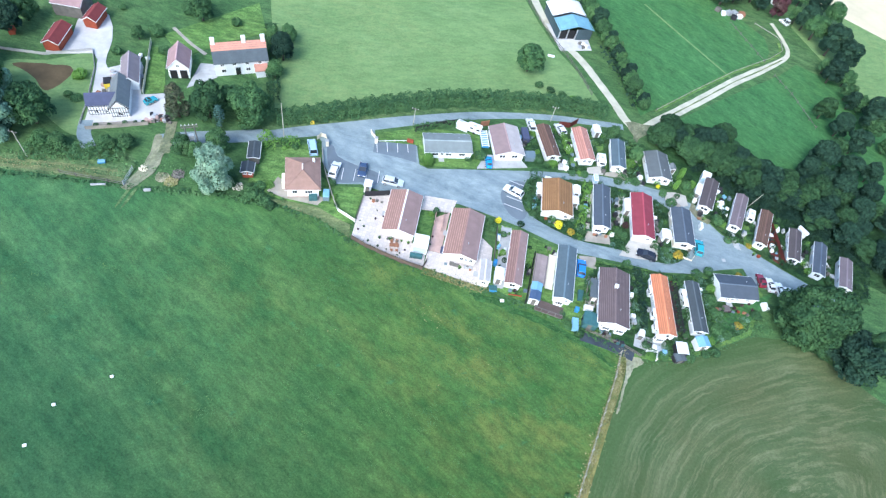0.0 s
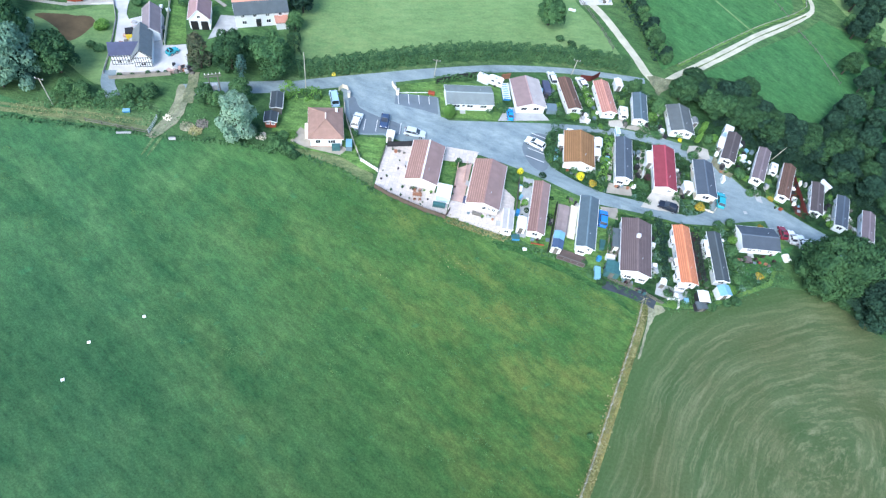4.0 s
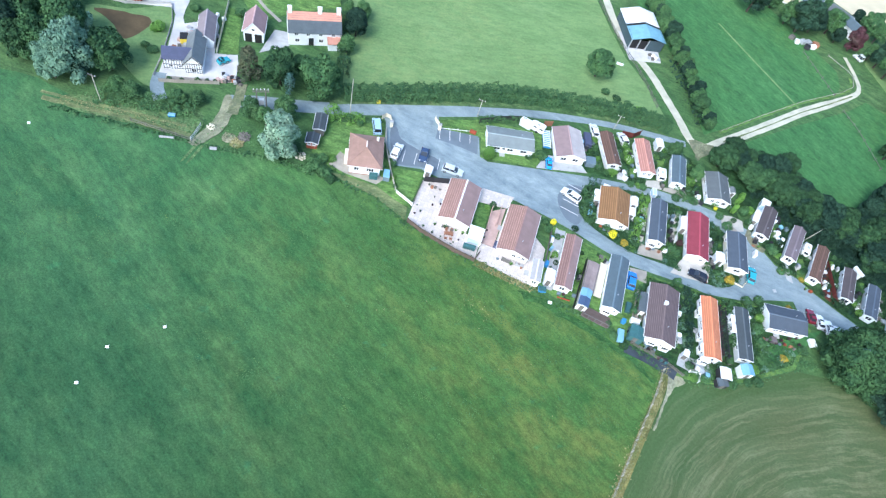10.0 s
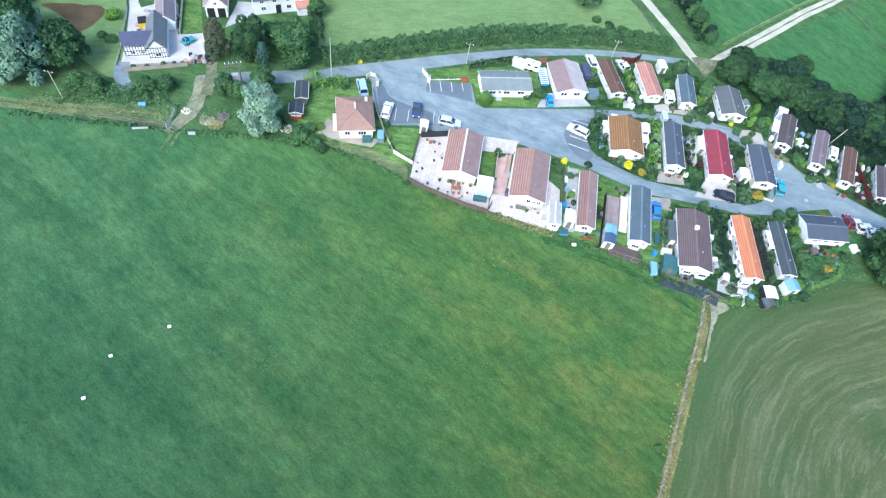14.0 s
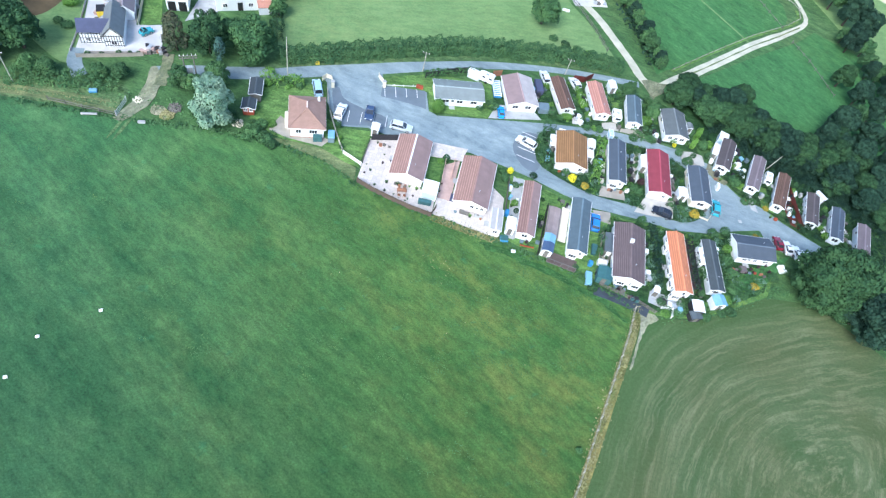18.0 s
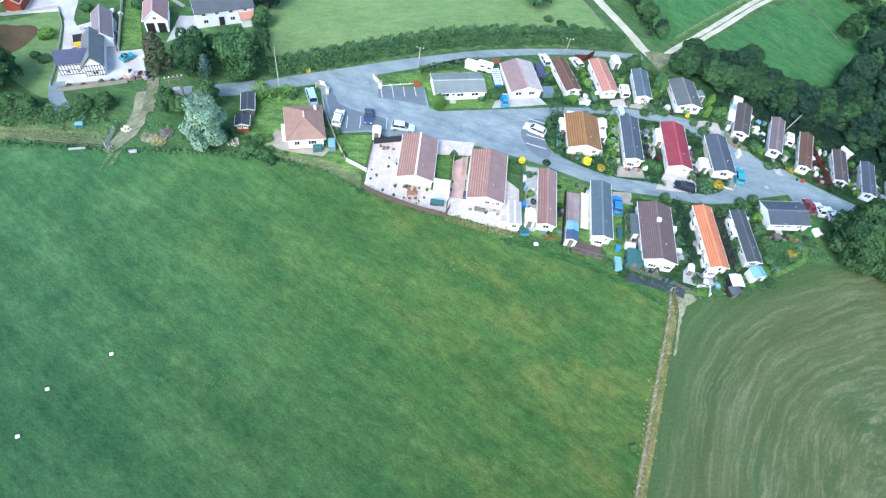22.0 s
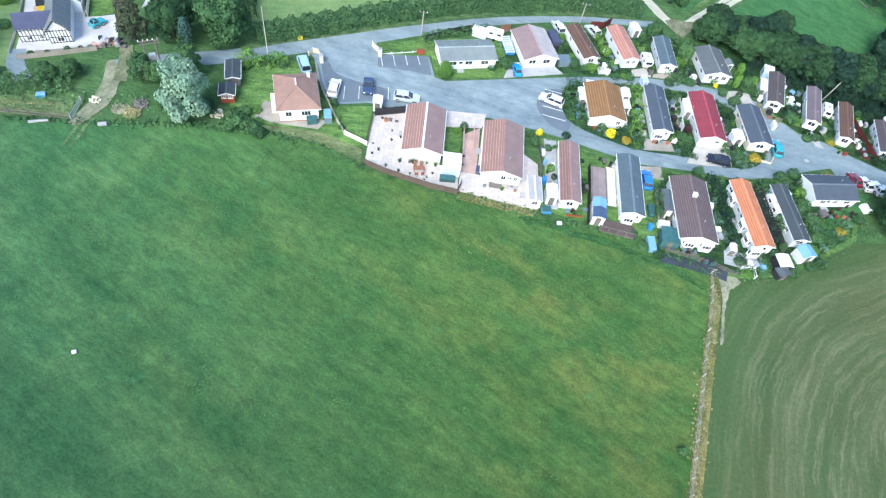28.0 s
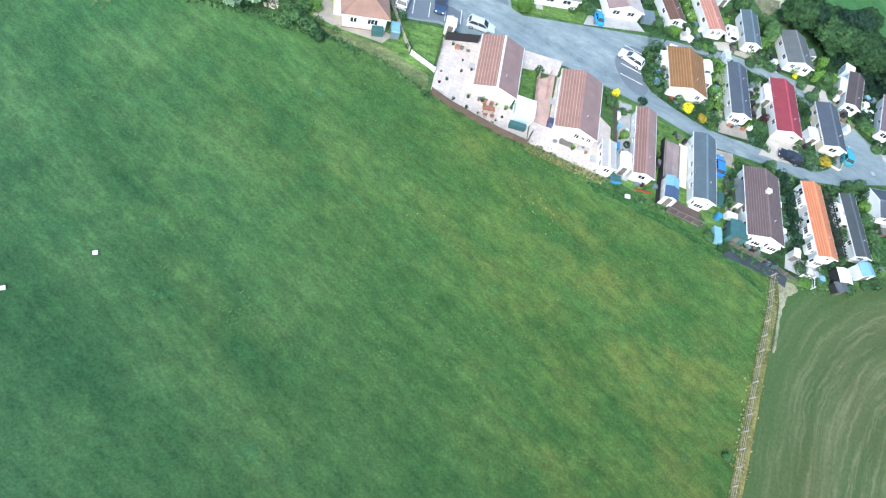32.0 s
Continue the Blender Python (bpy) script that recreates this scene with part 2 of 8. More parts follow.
M["bank"] = fieldmat("rough_bank_grass", (0.150, 0.247, 0.111), (0.098, 0.189, 0.081), (0.247, 0.260, 0.130), (0.221, 0.305, 0.163), (0.4, 1.6, 1, -12), fine=2.4)
M["rough_green"] = fieldmat("rough_green_grass", (0.105, 0.200, 0.078), (0.072, 0.152, 0.060), (0.150, 0.200, 0.085), (0.140, 0.225, 0.108), (0.5, 1.4, 1, -12), 0.5, 0.5, fine=2.4, mottle=0.8)
M["verge"] = fieldmat("dry_verge_grass", (0.205, 0.245, 0.115), (0.125, 0.185, 0.080), (0.290, 0.280, 0.150), (0.330, 0.320, 0.200), (0.3, 1.5, 1, 12), 0.7, 0.7, fine=2.6, mottle=0.8)
M["lawn"] = fieldmat("lawn", (0.190, 0.325, 0.100), (0.130, 0.252, 0.075), (0.225, 0.299, 0.096), (0.214, 0.333, 0.130), fine=3.0)
M["rough_grass"] = fieldmat("rough_grass", (0.053, 0.128, 0.049), (0.031, 0.090, 0.036), (0.117, 0.160, 0.073), (0.106, 0.181, 0.086), fine=2.4)
# planted ground with the shade between homes and under trees put into its colour
M["shaded_ground"] = fieldmat("shaded_undergrowth", (0.058, 0.125, 0.050), (0.027, 0.076, 0.031), (0.096, 0.111, 0.054), (0.079, 0.144, 0.065), fine=2.4)
M["worn"] = fieldmat("worn_grass_and_earth", (0.27, 0.27, 0.18), (0.14, 0.18, 0.095), (0.34, 0.295, 0.205), (0.43, 0.39, 0.32), (0.6, 1.3, 1, 70), 0.9, 0.9, 2.2, mottle=0.8)
M["bare"] = fieldmat("pale_bare_earth", (0.36, 0.345, 0.25), (0.22, 0.245, 0.15), (0.44, 0.39, 0.29), (0.56, 0.51, 0.43), (0.6, 1.3, 1, 70), 0.9, 0.9, 2.2, mottle=0.7)


def mownmat():
    """Hay stubble in uneven curved swaths round the field's corner."""
    m, nt, bsdf = begin("mown_hay")
    tc = nt.nodes.new("ShaderNodeTexCoord")
    # distances from the field's middle, square to its western and its northern edge
    sides = []
    for nx, ny in ((0.968, -0.252), (-0.37, 0.93)):
        dp = nt.nodes.new("ShaderNodeVectorMath")
        dp.operation = "DOT_PRODUCT"
        dp.inputs[1].default_value = (nx, ny, 0)
        nt.links.new(tc.outputs["Object"], dp.inputs[0])
        off = nt.nodes.new("ShaderNodeMath")
        off.operation, off.inputs[1].default_value = "SUBTRACT", nx * 66.0 + ny * 31.0
        nt.links.new(dp.outputs["Value"], off.inputs[0])
        sides.append(off.outputs[0])

    def calc(op, a, c):
        q = nt.nodes.new("ShaderNodeMath")
        q.operation = op
        for sock, val in ((q.inputs[0], a), (q.inputs[1], c)):
            if hasattr(val, "is_linked"):
                nt.links.new(val, sock)
            else:
                sock.default_value = val
        return q.outputs[0]

    u2, v2 = calc("MULTIPLY", sides[0], sides[0]), calc("MULTIPLY", sides[1], sides[1])
    ring = calc("POWER", calc("ADD", calc("MULTIPLY", u2, u2), calc("MULTIPLY", v2, v2)), 0.25)
    at = nt.nodes.new("ShaderNodeMath")
    at.operation = "ARCTAN2"
    nt.links.new(sides[1], at.inputs[0])
    nt.links.new(calc("MULTIPLY", sides[0], -1.0), at.inputs[1])
    cmb = nt.nodes.new("ShaderNodeCombineXYZ")
    warp = noise_node(nt, 0.06, 4, 0.6)
    shift = nt.nodes.new("ShaderNodeMath")
    shift.operation, shift.inputs[1].default_value = "MULTIPLY_ADD", 4.0
    nt.links.new(warp.outputs["Fac"], shift.inputs[0])
    nt.links.new(ring, shift.inputs[2])
    along = nt.nodes.new("ShaderNodeMath")
    along.operation, along.inputs[1].default_value = "MULTIPLY", 2.6
    nt.links.new(at.outputs[0], along.inputs[0])
    nt.links.new(shift.outputs[0], cmb.inputs[0])
    nt.links.new(along.outputs[0], cmb.inputs[1])
    streaks = []
    for scale, rough in ((0.22, 0.62), (0.95, 0.72)):
        n = nt.nodes.new("ShaderNodeTexNoise")
        n.inputs["Scale"].default_value, n.inputs["Detail"].default_value, n.inputs["Roughness"].default_value = scale, 5, rough
        nt.links.new(cmb.outputs[0], n.inputs["Vector"])
        streaks.append(n.outputs["Fac"])
    n1, n2 = noise_node(nt, 0.06, 5, 0.6), noise_node(nt, 2.0, 6, 0.75)
    col = mixc(nt, ramp(nt, streaks[0], 0.38, 0.64), (0.062, 0.104, 0.040, 1), (0.114, 0.146, 0.068, 1))
    col = mixc(nt, ramp(nt, streaks[1], 0.48, 0.72, (0, 0, 0, 1), (0.9, 0.9, 0.9, 1)), col, (0.225, 0.228, 0.130, 1))
    col = mixc(nt, ramp(nt, n1.outputs["Fac"], 0.4, 0.65, (0, 0, 0, 1), (0.5, 0.5, 0.5, 1)), col, (0.098, 0.108, 0.046, 1))
    rim = nt.nodes.new("ShaderNodeMapRange")
    rim.inputs["From Min"].default_value, rim.inputs["From Max"].default_value = 29.0, 39.0
    nt.links.new(shift.outputs[0], rim.inputs["Value"])
    col = mixc(nt, mixc(nt, 1.0, rim.outputs["Result"], (0.82, 0.82, 0.82, 1), "MULTIPLY"), col, (0.058, 0.118, 0.038, 1))
    col = mixc(nt, 1.0, col, ramp(nt, n2.outputs["Fac"], 0.32, 0.66, (0.72, 0.72, 0.72, 1), (1, 1, 1, 1)), "MULTIPLY")
    nt.links.new(col, bsdf.inputs["Base Color"])
    bsdf.inputs["Roughness"].default_value = 0.95
    bsdf.inputs["Specular IOR Level"].default_value = 0.1
    add_bump(nt, bsdf, n2.outputs["Fac"], 0.5, 0.15)
    return m


M["mown"] = mownmat()
M["stubble"] = surf("ripe_corn", (0.62, 0.53, 0.36), 0.2, 0.1, 2, 0.95, 0.4)
M["dry_grass"] = fieldmat("dry_grass", (0.30, 0.26, 0.11), (0.15, 0.17, 0.06), (0.40, 0.32, 0.13), (0.44, 0.40, 0.24), (0.5, 1.4, 1, 75), 0.8, 0.7, 2.6, 0.9)
M["soil"] = surf("brown_soil", (0.12, 0.085, 0.045), 0.4, 0.3, 3, 0.95, 0.6, dist=0.05)
M["asphalt"] = fieldmat("worn_asphalt", (0.268, 0.322, 0.356), (0.185, 0.232, 0.266), (0.350, 0.412, 0.436), (0.385, 0.446, 0.464), (0.25, 2.0, 1, -9), 0.6, 0.6, 4.0, 0.35)
M["asphalt_dark"] = surf("dark_asphalt", (0.150, 0.180, 0.212), 0.25, 0.25, 8, 0.85, 0.15, stain=0.3)
M["drive"] = surf("pale_drive", (0.50, 0.46, 0.41), 0.25, 0.5, 4, 0.9, 0.2, stain=0.3)
M["tar"] = surf("old_tar", (0.050, 0.062, 0.078), 0.35, 0.4, 6, 0.9, 0.2, stain=0.3)
M["track"] = surf("pale_gravel", (0.54, 0.51, 0.40), 0.32, 0.3, 5, 0.95, 0.4)
M["yard"] = surf("pale_yard", (0.58, 0.555, 0.54), 0.3, 0.3, 5, 0.9, 0.3)
M["gravel"] = surf("gravel", (0.38, 0.34, 0.29), 0.35, 0.4, 8, 0.95, 0.4)


def slabs(name, c, joint, size):
    """Paving slabs with sunk joints, each of its own shade, weathered."""
    m, nt, bsdf = begin(name)
    tc = nt.nodes.new("ShaderNodeTexCoord")
    br = nt.nodes.new("ShaderNodeTexBrick")
    br.offset = 0.0
    br.inputs["Scale"].default_value = 1.0
    br.inputs["Brick Width"].default_value, br.inputs["Row Height"].default_value = size, size
    br.inputs["Mortar Size"].default_value = 0.025
    br.inputs["Color1"].default_value, br.inputs["Color2"].default_value = rgba(c), rgba([v * 0.82 for v in c])
    br.inputs["Mortar"].default_value = rgba(joint)
    nt.links.new(tc.outputs["Object"], br.inputs["Vector"])
    n1, n2 = noise_node(nt, 0.5, 5, 0.65), noise_node(nt, 3.0, 5, 0.7)
    col = mixc(nt, ramp(nt, n1.outputs["Fac"], 0.52, 0.72, (0, 0, 0, 1), (0.55, 0.55, 0.55, 1)), br.outputs["Color"], rgba([c[0] * 0.72, c[1] * 0.70, c[2] * 0.68]))
    col = mixc(nt, 1.0, col, ramp(nt, n2.outputs["Fac"], 0.3, 0.65, (0.8, 0.8, 0.8, 1), (1, 1, 1, 1)), "MULTIPLY")
    nt.links.new(col, bsdf.inputs["Base Color"])
    bsdf.inputs["Roughness"].default_value = 0.9
    add_bump(nt, bsdf, br.outputs["Fac"], -0.5, 0.01)
    return m


M["patio"] = slabs("pale_slabs", (0.67, 0.585, 0.535), (0.48, 0.415, 0.37), 0.75)
M["slab_pink"] = surf("pink_slabs", (0.55, 0.38, 0.33), 0.3, 0.5, 3, 0.85, 0.15)
M["concrete"] = surf("concrete", (0.42, 0.42, 0.42), 0.3, 0.4, 4, 0.9, 0.2, stain=0.3)
M["white"] = surf("white_render", (0.74, 0.76, 0.78), 0.12, 0.5, 4, 0.8, 0.1)
M["cream"] = surf("cream_paint", (0.72, 0.66, 0.52), 0.12, 0.5, 4, 0.8, 0.1)
M["brick_wall"] = surf("brick", (0.32, 0.15, 0.09), 0.3, 1.5, 9, 0.9, 0.3)
M["upvc"] = surf("white_plastic", (0.80, 0.80, 0.80), 0.04, 1, 6, 0.4, 0)
M["dark"] = surf("dark_void", (0.02, 0.02, 0.022), 0.3, 1, 6, 0.6, 0)
M["timber"] = surf("weathered_timber", (0.175, 0.16, 0.145), 0.35, 0.8, 9, 0.9, 0.3, rand=0.4)
M["black_timber"] = surf("black_timber", (0.03, 0.03, 0.035), 0.3, 1, 8, 0.8, 0.2)
M["deck"] = surf("brown_decking", (0.33, 0.26, 0.25), 0.3, 0.8, 9, 0.85, 0.3, rand=0.5)
M["tyre"] = surf("tyre_rubber", (0.02, 0.02, 0.02), 0.2, 2, 9, 0.8, 0)
M["rim"] = surf("alloy", (0.5, 0.5, 0.52), 0.1, 2, 9, 0.35, 0, metal=0.8)
M["bark"] = surf("bark", (0.065, 0.055, 0.045), 0.4, 1, 7, 0.95, 0.6)
M["metal"] = surf("grey_metal", (0.45, 0.47, 0.5), 0.2, 0.8, 5, 0.45, 0.1, metal=0.3)
M["barn_wall"] = surf("dark_barn_cladding", (0.055, 0.085, 0.10), 0.3, 0.5, 5, 0.7, 0.2)
M["line"] = surf("road_paint", (0.75, 0.75, 0.75), 0.2, 1, 9, 0.8, 0)
M["blue"] = surf("blue_sheet", (0.05, 0.24, 0.50), 0.25, 1.5, 6, 0.6, 0.3)
M["teal"] = surf("teal_sheet", (0.05, 0.13, 0.135), 0.25, 1.5, 6, 0.6, 0.3)
M["fence_brown"] = surf("brown_stained_fence", (0.125, 0.092, 0.075), 0.3, 1, 8, 0.85, 0.2, rand=0.35)
M["dark_red"] = surf("dark_red_timber", (0.13, 0.030, 0.025), 0.3, 1, 8, 0.85, 0.2, rand=0.3)
M["pale_rail"] = surf("weathered_pale_rail", (0.46, 0.44, 0.38), 0.35, 0.8, 6, 0.9, 0.3, rand=0.2)
M["deck_dark"] = surf("dark_brown_decking", (0.13, 0.095, 0.085), 0.3, 0.8, 8, 0.85, 0.2, rand=0.25)
M["redwood"] = surf("red_stained_wood", (0.32, 0.07, 0.035), 0.3, 1, 8, 0.8, 0.2, rand=0.3)


def glassmat(name, c):
    m, nt, bsdf = begin(name)
    bsdf.inputs["Base Color"].default_value = rgba(c)
    bsdf.inputs["Roughness"].default_value = 0.06
    bsdf.inputs["Specular IOR Level"].default_value = 0.8
    return m


M["glass"] = glassmat("window_glass", (0.03, 0.035, 0.045))


def roofmat(key, c, rand=0.2, rough=0.8, var=0.22):
    M[key] = surf("roof_" + key, c, var, 0.6, 5, rough, 0.3, stain=0.3, rand=min(rand, 0.2))
    M[key + "_under"] = surf("underlay_" + key, [v * 0.6 for v in c], 0.2, 0.6, 5, 0.9, 0.2)


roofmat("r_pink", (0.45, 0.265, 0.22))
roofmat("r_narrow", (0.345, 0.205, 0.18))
roofmat("r_slate", (0.15, 0.205, 0.245))
roofmat("r_brown", (0.19, 0.14, 0.142))
roofmat("r_bung", (0.33, 0.205, 0.165))
roofmat("r_orange", (0.72, 0.27, 0.14))
roofmat("r_coral", (0.60, 0.29, 0.23))
roofmat("r_tile", (0.36, 0.19, 0.085))
roofmat("r_green", (0.34, 0.385, 0.385), 0.08, 0.8, 0.3)
roofmat("r_chalk", (0.68, 0.645, 0.63), 0.05, 0.6, 0.1)
roofmat("r_navy", (0.07, 0.11, 0.20), 0.1, 0.6)
roofmat("r_red", (0.40, 0.075, 0.105), 0.12)
roofmat("r_grey", (0.185, 0.205, 0.215))
roofmat("r_umber", (0.18, 0.105, 0.08))
roofmat("r_taupe", (0.145, 0.12, 0.125))
roofmat("r_mauve", (0.27, 0.215, 0.235))
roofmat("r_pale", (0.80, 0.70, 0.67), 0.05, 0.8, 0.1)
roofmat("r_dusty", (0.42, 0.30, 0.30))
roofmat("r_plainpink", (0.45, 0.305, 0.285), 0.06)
roofmat("r_pantile", (0.56, 0.27, 0.2))
roofmat("r_darkslate", (0.122, 0.150, 0.195))
roofmat("r_lilac", (0.42, 0.35, 0.37), 0.2)
roofmat("r_barnblue", (0.20, 0.38, 0.46), 0.1, 0.5)
roofmat("r_pinkbarn", (0.558, 0.360, 0.360))
roofmat("r_felt", (0.10, 0.12, 0.135), 0.1)
roofmat("r_oxide", (0.33, 0.07, 0.07), 0.2)
roofmat("r_white", (0.80, 0.80, 0.82), 0.05, 0.5, 0.08)
roofmat("r_skyblue", (0.22, 0.42, 0.58), 0.1, 0.5)
roofmat("r_blueslate", (0.075, 0.085, 0.15))

M["grit"] = surf("yellow_plastic", (0.75, 0.58, 0.06), 0.15, 1, 6, 0.6, 0.1)
M["leaf_field"] = leafmat("pasture_weeds", (0.042, 0.108, 0.042), (0.058, 0.138, 0.050), (0.070, 0.142, 0.046))
M["leaf_pale"] = leafmat("pale_pasture_growth", (0.050, 0.119, 0.050), (0.079, 0.153, 0.063), (0.095, 0.153, 0.048))
M["leaf_lime"] = leafmat("yellow_green_growth", (0.060, 0.142, 0.046), (0.076, 0.160, 0.048), (0.082, 0.158, 0.046))
M["leaf"] = leafmat("broad_leaves", (0.029, 0.074, 0.038), (0.054, 0.118, 0.050), (0.064, 0.134, 0.054))
M["leaf_dark"] = leafmat("dark_leaves", (0.013, 0.035, 0.027), (0.024, 0.056, 0.038), (0.028, 0.063, 0.040))
M["leaf_grey"] = leafmat("grey_green_leaves", (0.080, 0.160, 0.125), (0.140, 0.240, 0.180), (0.165, 0.270, 0.195))
M["leaf_great"] = leafmat("large_tree_leaves", (0.020, 0.052, 0.028), (0.036, 0.082, 0.036), (0.042, 0.090, 0.038))
M["leaf_silver"] = leafmat("silver_leaves", (0.160, 0.284, 0.204), (0.258, 0.386, 0.277), (0.308, 0.427, 0.300))
M["leaf_fir"] = leafmat("fir_needles", (0.042, 0.060, 0.042), (0.074, 0.094, 0.060), (0.104, 0.106, 0.064))
M["leaf_blue"] = leafmat("blue_spruce", (0.055, 0.120, 0.105), (0.090, 0.175, 0.155), (0.105, 0.200, 0.170))
M["leaf_hedge"] = leafmat("hedge_leaves", (0.036, 0.096, 0.043), (0.077, 0.154, 0.064), (0.091, 0.174, 0.068))
M["leaf_bright"] = leafmat("bright_leaves", (0.085, 0.190, 0.040), (0.138, 0.268, 0.062), (0.162, 0.292, 0.070))
M["leaf_yellow"] = leafmat("yellow_leaves", (0.600, 0.550, 0.020), (0.800, 0.720, 0.050), (0.700, 0.660, 0.050))
M["leaf_gold"] = leafmat("golden_leaves", (0.300, 0.220, 0.030), (0.420, 0.300, 0.050), (0.250, 0.260, 0.050))
M["leaf_purple"] = leafmat("purple_leaves", (0.050, 0.020, 0.030), (0.090, 0.040, 0.050), (0.070, 0.050, 0.050))
M["leaf_straw"] = leafmat("straw_grass", (0.240, 0.220, 0.100), (0.360, 0.320, 0.170), (0.160, 0.190, 0.070))


# ---- mesh tools ----
class Geo:
    """Collects plain faces for one mesh."""

    def __init__(self):
        self.v, self.f = [], []

    def add(self, vs, fs):
        n = len(self.v)
        self.v += [tuple(p) for p in vs]
        self.f += [tuple(n + i for i in f) for f in fs]
        return self

    def box(self, x0, x1, y0, y1, z0, z1, taper=0.0):
        a = taper
        vs = [(x0, y0, z0), (x1, y0, z0), (x1, y1, z0), (x0, y1, z0), (x0 + a, y0 + a, z1), (x1 - a, y0 + a, z1), (x1 - a, y1 - a, z1), (x0 + a, y1 - a, z1)]
        return self.add(vs, [(3, 2, 1, 0), (4, 5, 6, 7), (0, 1, 5, 4), (1, 2, 6, 5), (2, 3, 7, 6), (3, 0, 4, 7)])

    def prism(self, pts, y0, y1):
        """A profile in x and z, drawn out along y."""
        n = len(pts)
        vs = [(x, y0, z) for x, z in pts] + [(x, y1, z) for x, z in pts]
        fs = [tuple(range(n)), tuple(range(2 * n - 1, n - 1, -1))]
        fs += [((i + 1) % n, i, n + i, n + (i + 1) % n) for i in range(n)]
        return self.add(vs, fs)

    def tube(self, a, b, r0, r1, n=8):
        a, b = Vector(a), Vector(b)
        d = (b - a).normalized()
        u = d.orthogonal().normalized()
        w = d.cross(u)
        vs = []
        for p, r in ((a, r0), (b, r1)):
            vs += [p + r * (math.cos(6.28319 * i / n) * u + math.sin(6.28319 * i / n) * w) for i in range(n)]
        fs = [(i, (i + 1) % n, n + (i + 1) % n, n + i) for i in range(n)] + [tuple(range(n - 1, -1, -1)), tuple(range(n, 2 * n))]
        return self.add(vs, fs)

    def slab(self, quad, th):
        """A quad given thickness th below it."""
        q = [Vector(p) for p in quad]
        n = (q[1] - q[0]).cross(q[3] - q[0]).normalized()
        lo = [p - n * th for p in q]
        return self.add(q + lo, [(0, 1, 2, 3), (7, 6, 5, 4), (0, 4, 5, 1), (1, 5, 6, 2), (2, 6, 7, 3), (3, 7, 4, 0)])

    def mesh(self, name):
        me = bpy.data.meshes.new(name)
        me.from_pydata(self.v, [], self.f)
        me.update()
        return me


def part(name, geo, material, parent=None, label=""):
    me = geo.mesh(name) if isinstance(geo, Geo) else geo
    if material is not None and not me.materials:
        me.materials.append(M[material])
    ob = new(name, me)
    if parent is not None:
        ob.parent = parent
    if label:
        ob["label"] = label
    return ob


def thing(name, label, category, x=0.0, y=0.0, z=0.0, ang=0.0, group="", kind=""):
    e = new(name)
    e.matrix_basis = pose(x, y, z, 0, 0, ang)
    return tagged(e, label, category, group, kind)


def smooth(pts, k=5, closed=False):
    """A curve through the given points."""
    out, n = [], len(pts)
    for i in range(n if closed else n - 1):
        p = [pts[(i + j) % n] if closed else pts[min(max(i + j, 0), n - 1)] for j in (-1, 0, 1, 2)]
        for s in range(k):
            t = s / k
            out.append(tuple(0.5 * (2 * p[1][c] + (p[2][c] - p[0][c]) * t + (2 * p[0][c] - 5 * p[1][c] + 4 * p[2][c] - p[3][c]) * t * t + (3 * p[1][c] - p[0][c] - 3 * p[2][c] + p[3][c]) * t ** 3) for c in (0, 1)))
    if not closed:
        out.append(tuple(pts[-1]))
    return out


LAID = []


def sheet(name, pts, z, material, label="", category="ground", depth=0.12, kind="structure", wob=0.0):
    """A piece of ground with an edge of its own."""
    area = sum(a[0] * b[1] - b[0] * a[1] for a, b in zip(pts, pts[1:] + pts[:1]))
    if area < 0:
        pts = pts[::-1]
    if wob:
        rnd = random.Random(len(pts) * 7 + int(abs(pts[0][0])))
        pts = [(x + rnd.uniform(-wob, wob), y + rnd.uniform(-wob, wob)) for x, y in pts]
    n = len(pts)
    LAID.append(name)
    z = z + 0.0012 * len(LAID)
    g = Geo()
    g.add([(x, y, z) for x, y in pts] + [(x, y, z - depth) for x, y in pts], [tuple(range(n))] + [(i, n + i, n + (i + 1) % n, (i + 1) % n) for i in range(n)])
    ob = part(name, g, material)
    return tagged(ob, label, category, kind=kind)


def ribbon(pts, half):
    """The outline of a strip along a line."""
    l, r = [], []
    for i, p in enumerate(pts):
        a, b = pts[max(i - 1, 0)], pts[min(i + 1, len(pts) - 1)]
        d = Vector((b[0] - a[0], b[1] - a[1])).normalized()
        h = half[i] if isinstance(half, (list, tuple)) else half
        l.append((p[0] - d.y * h, p[1] + d.x * h))
        r.append((p[0] + d.y * h, p[1] - d.x * h))
    return l + r[::-1]


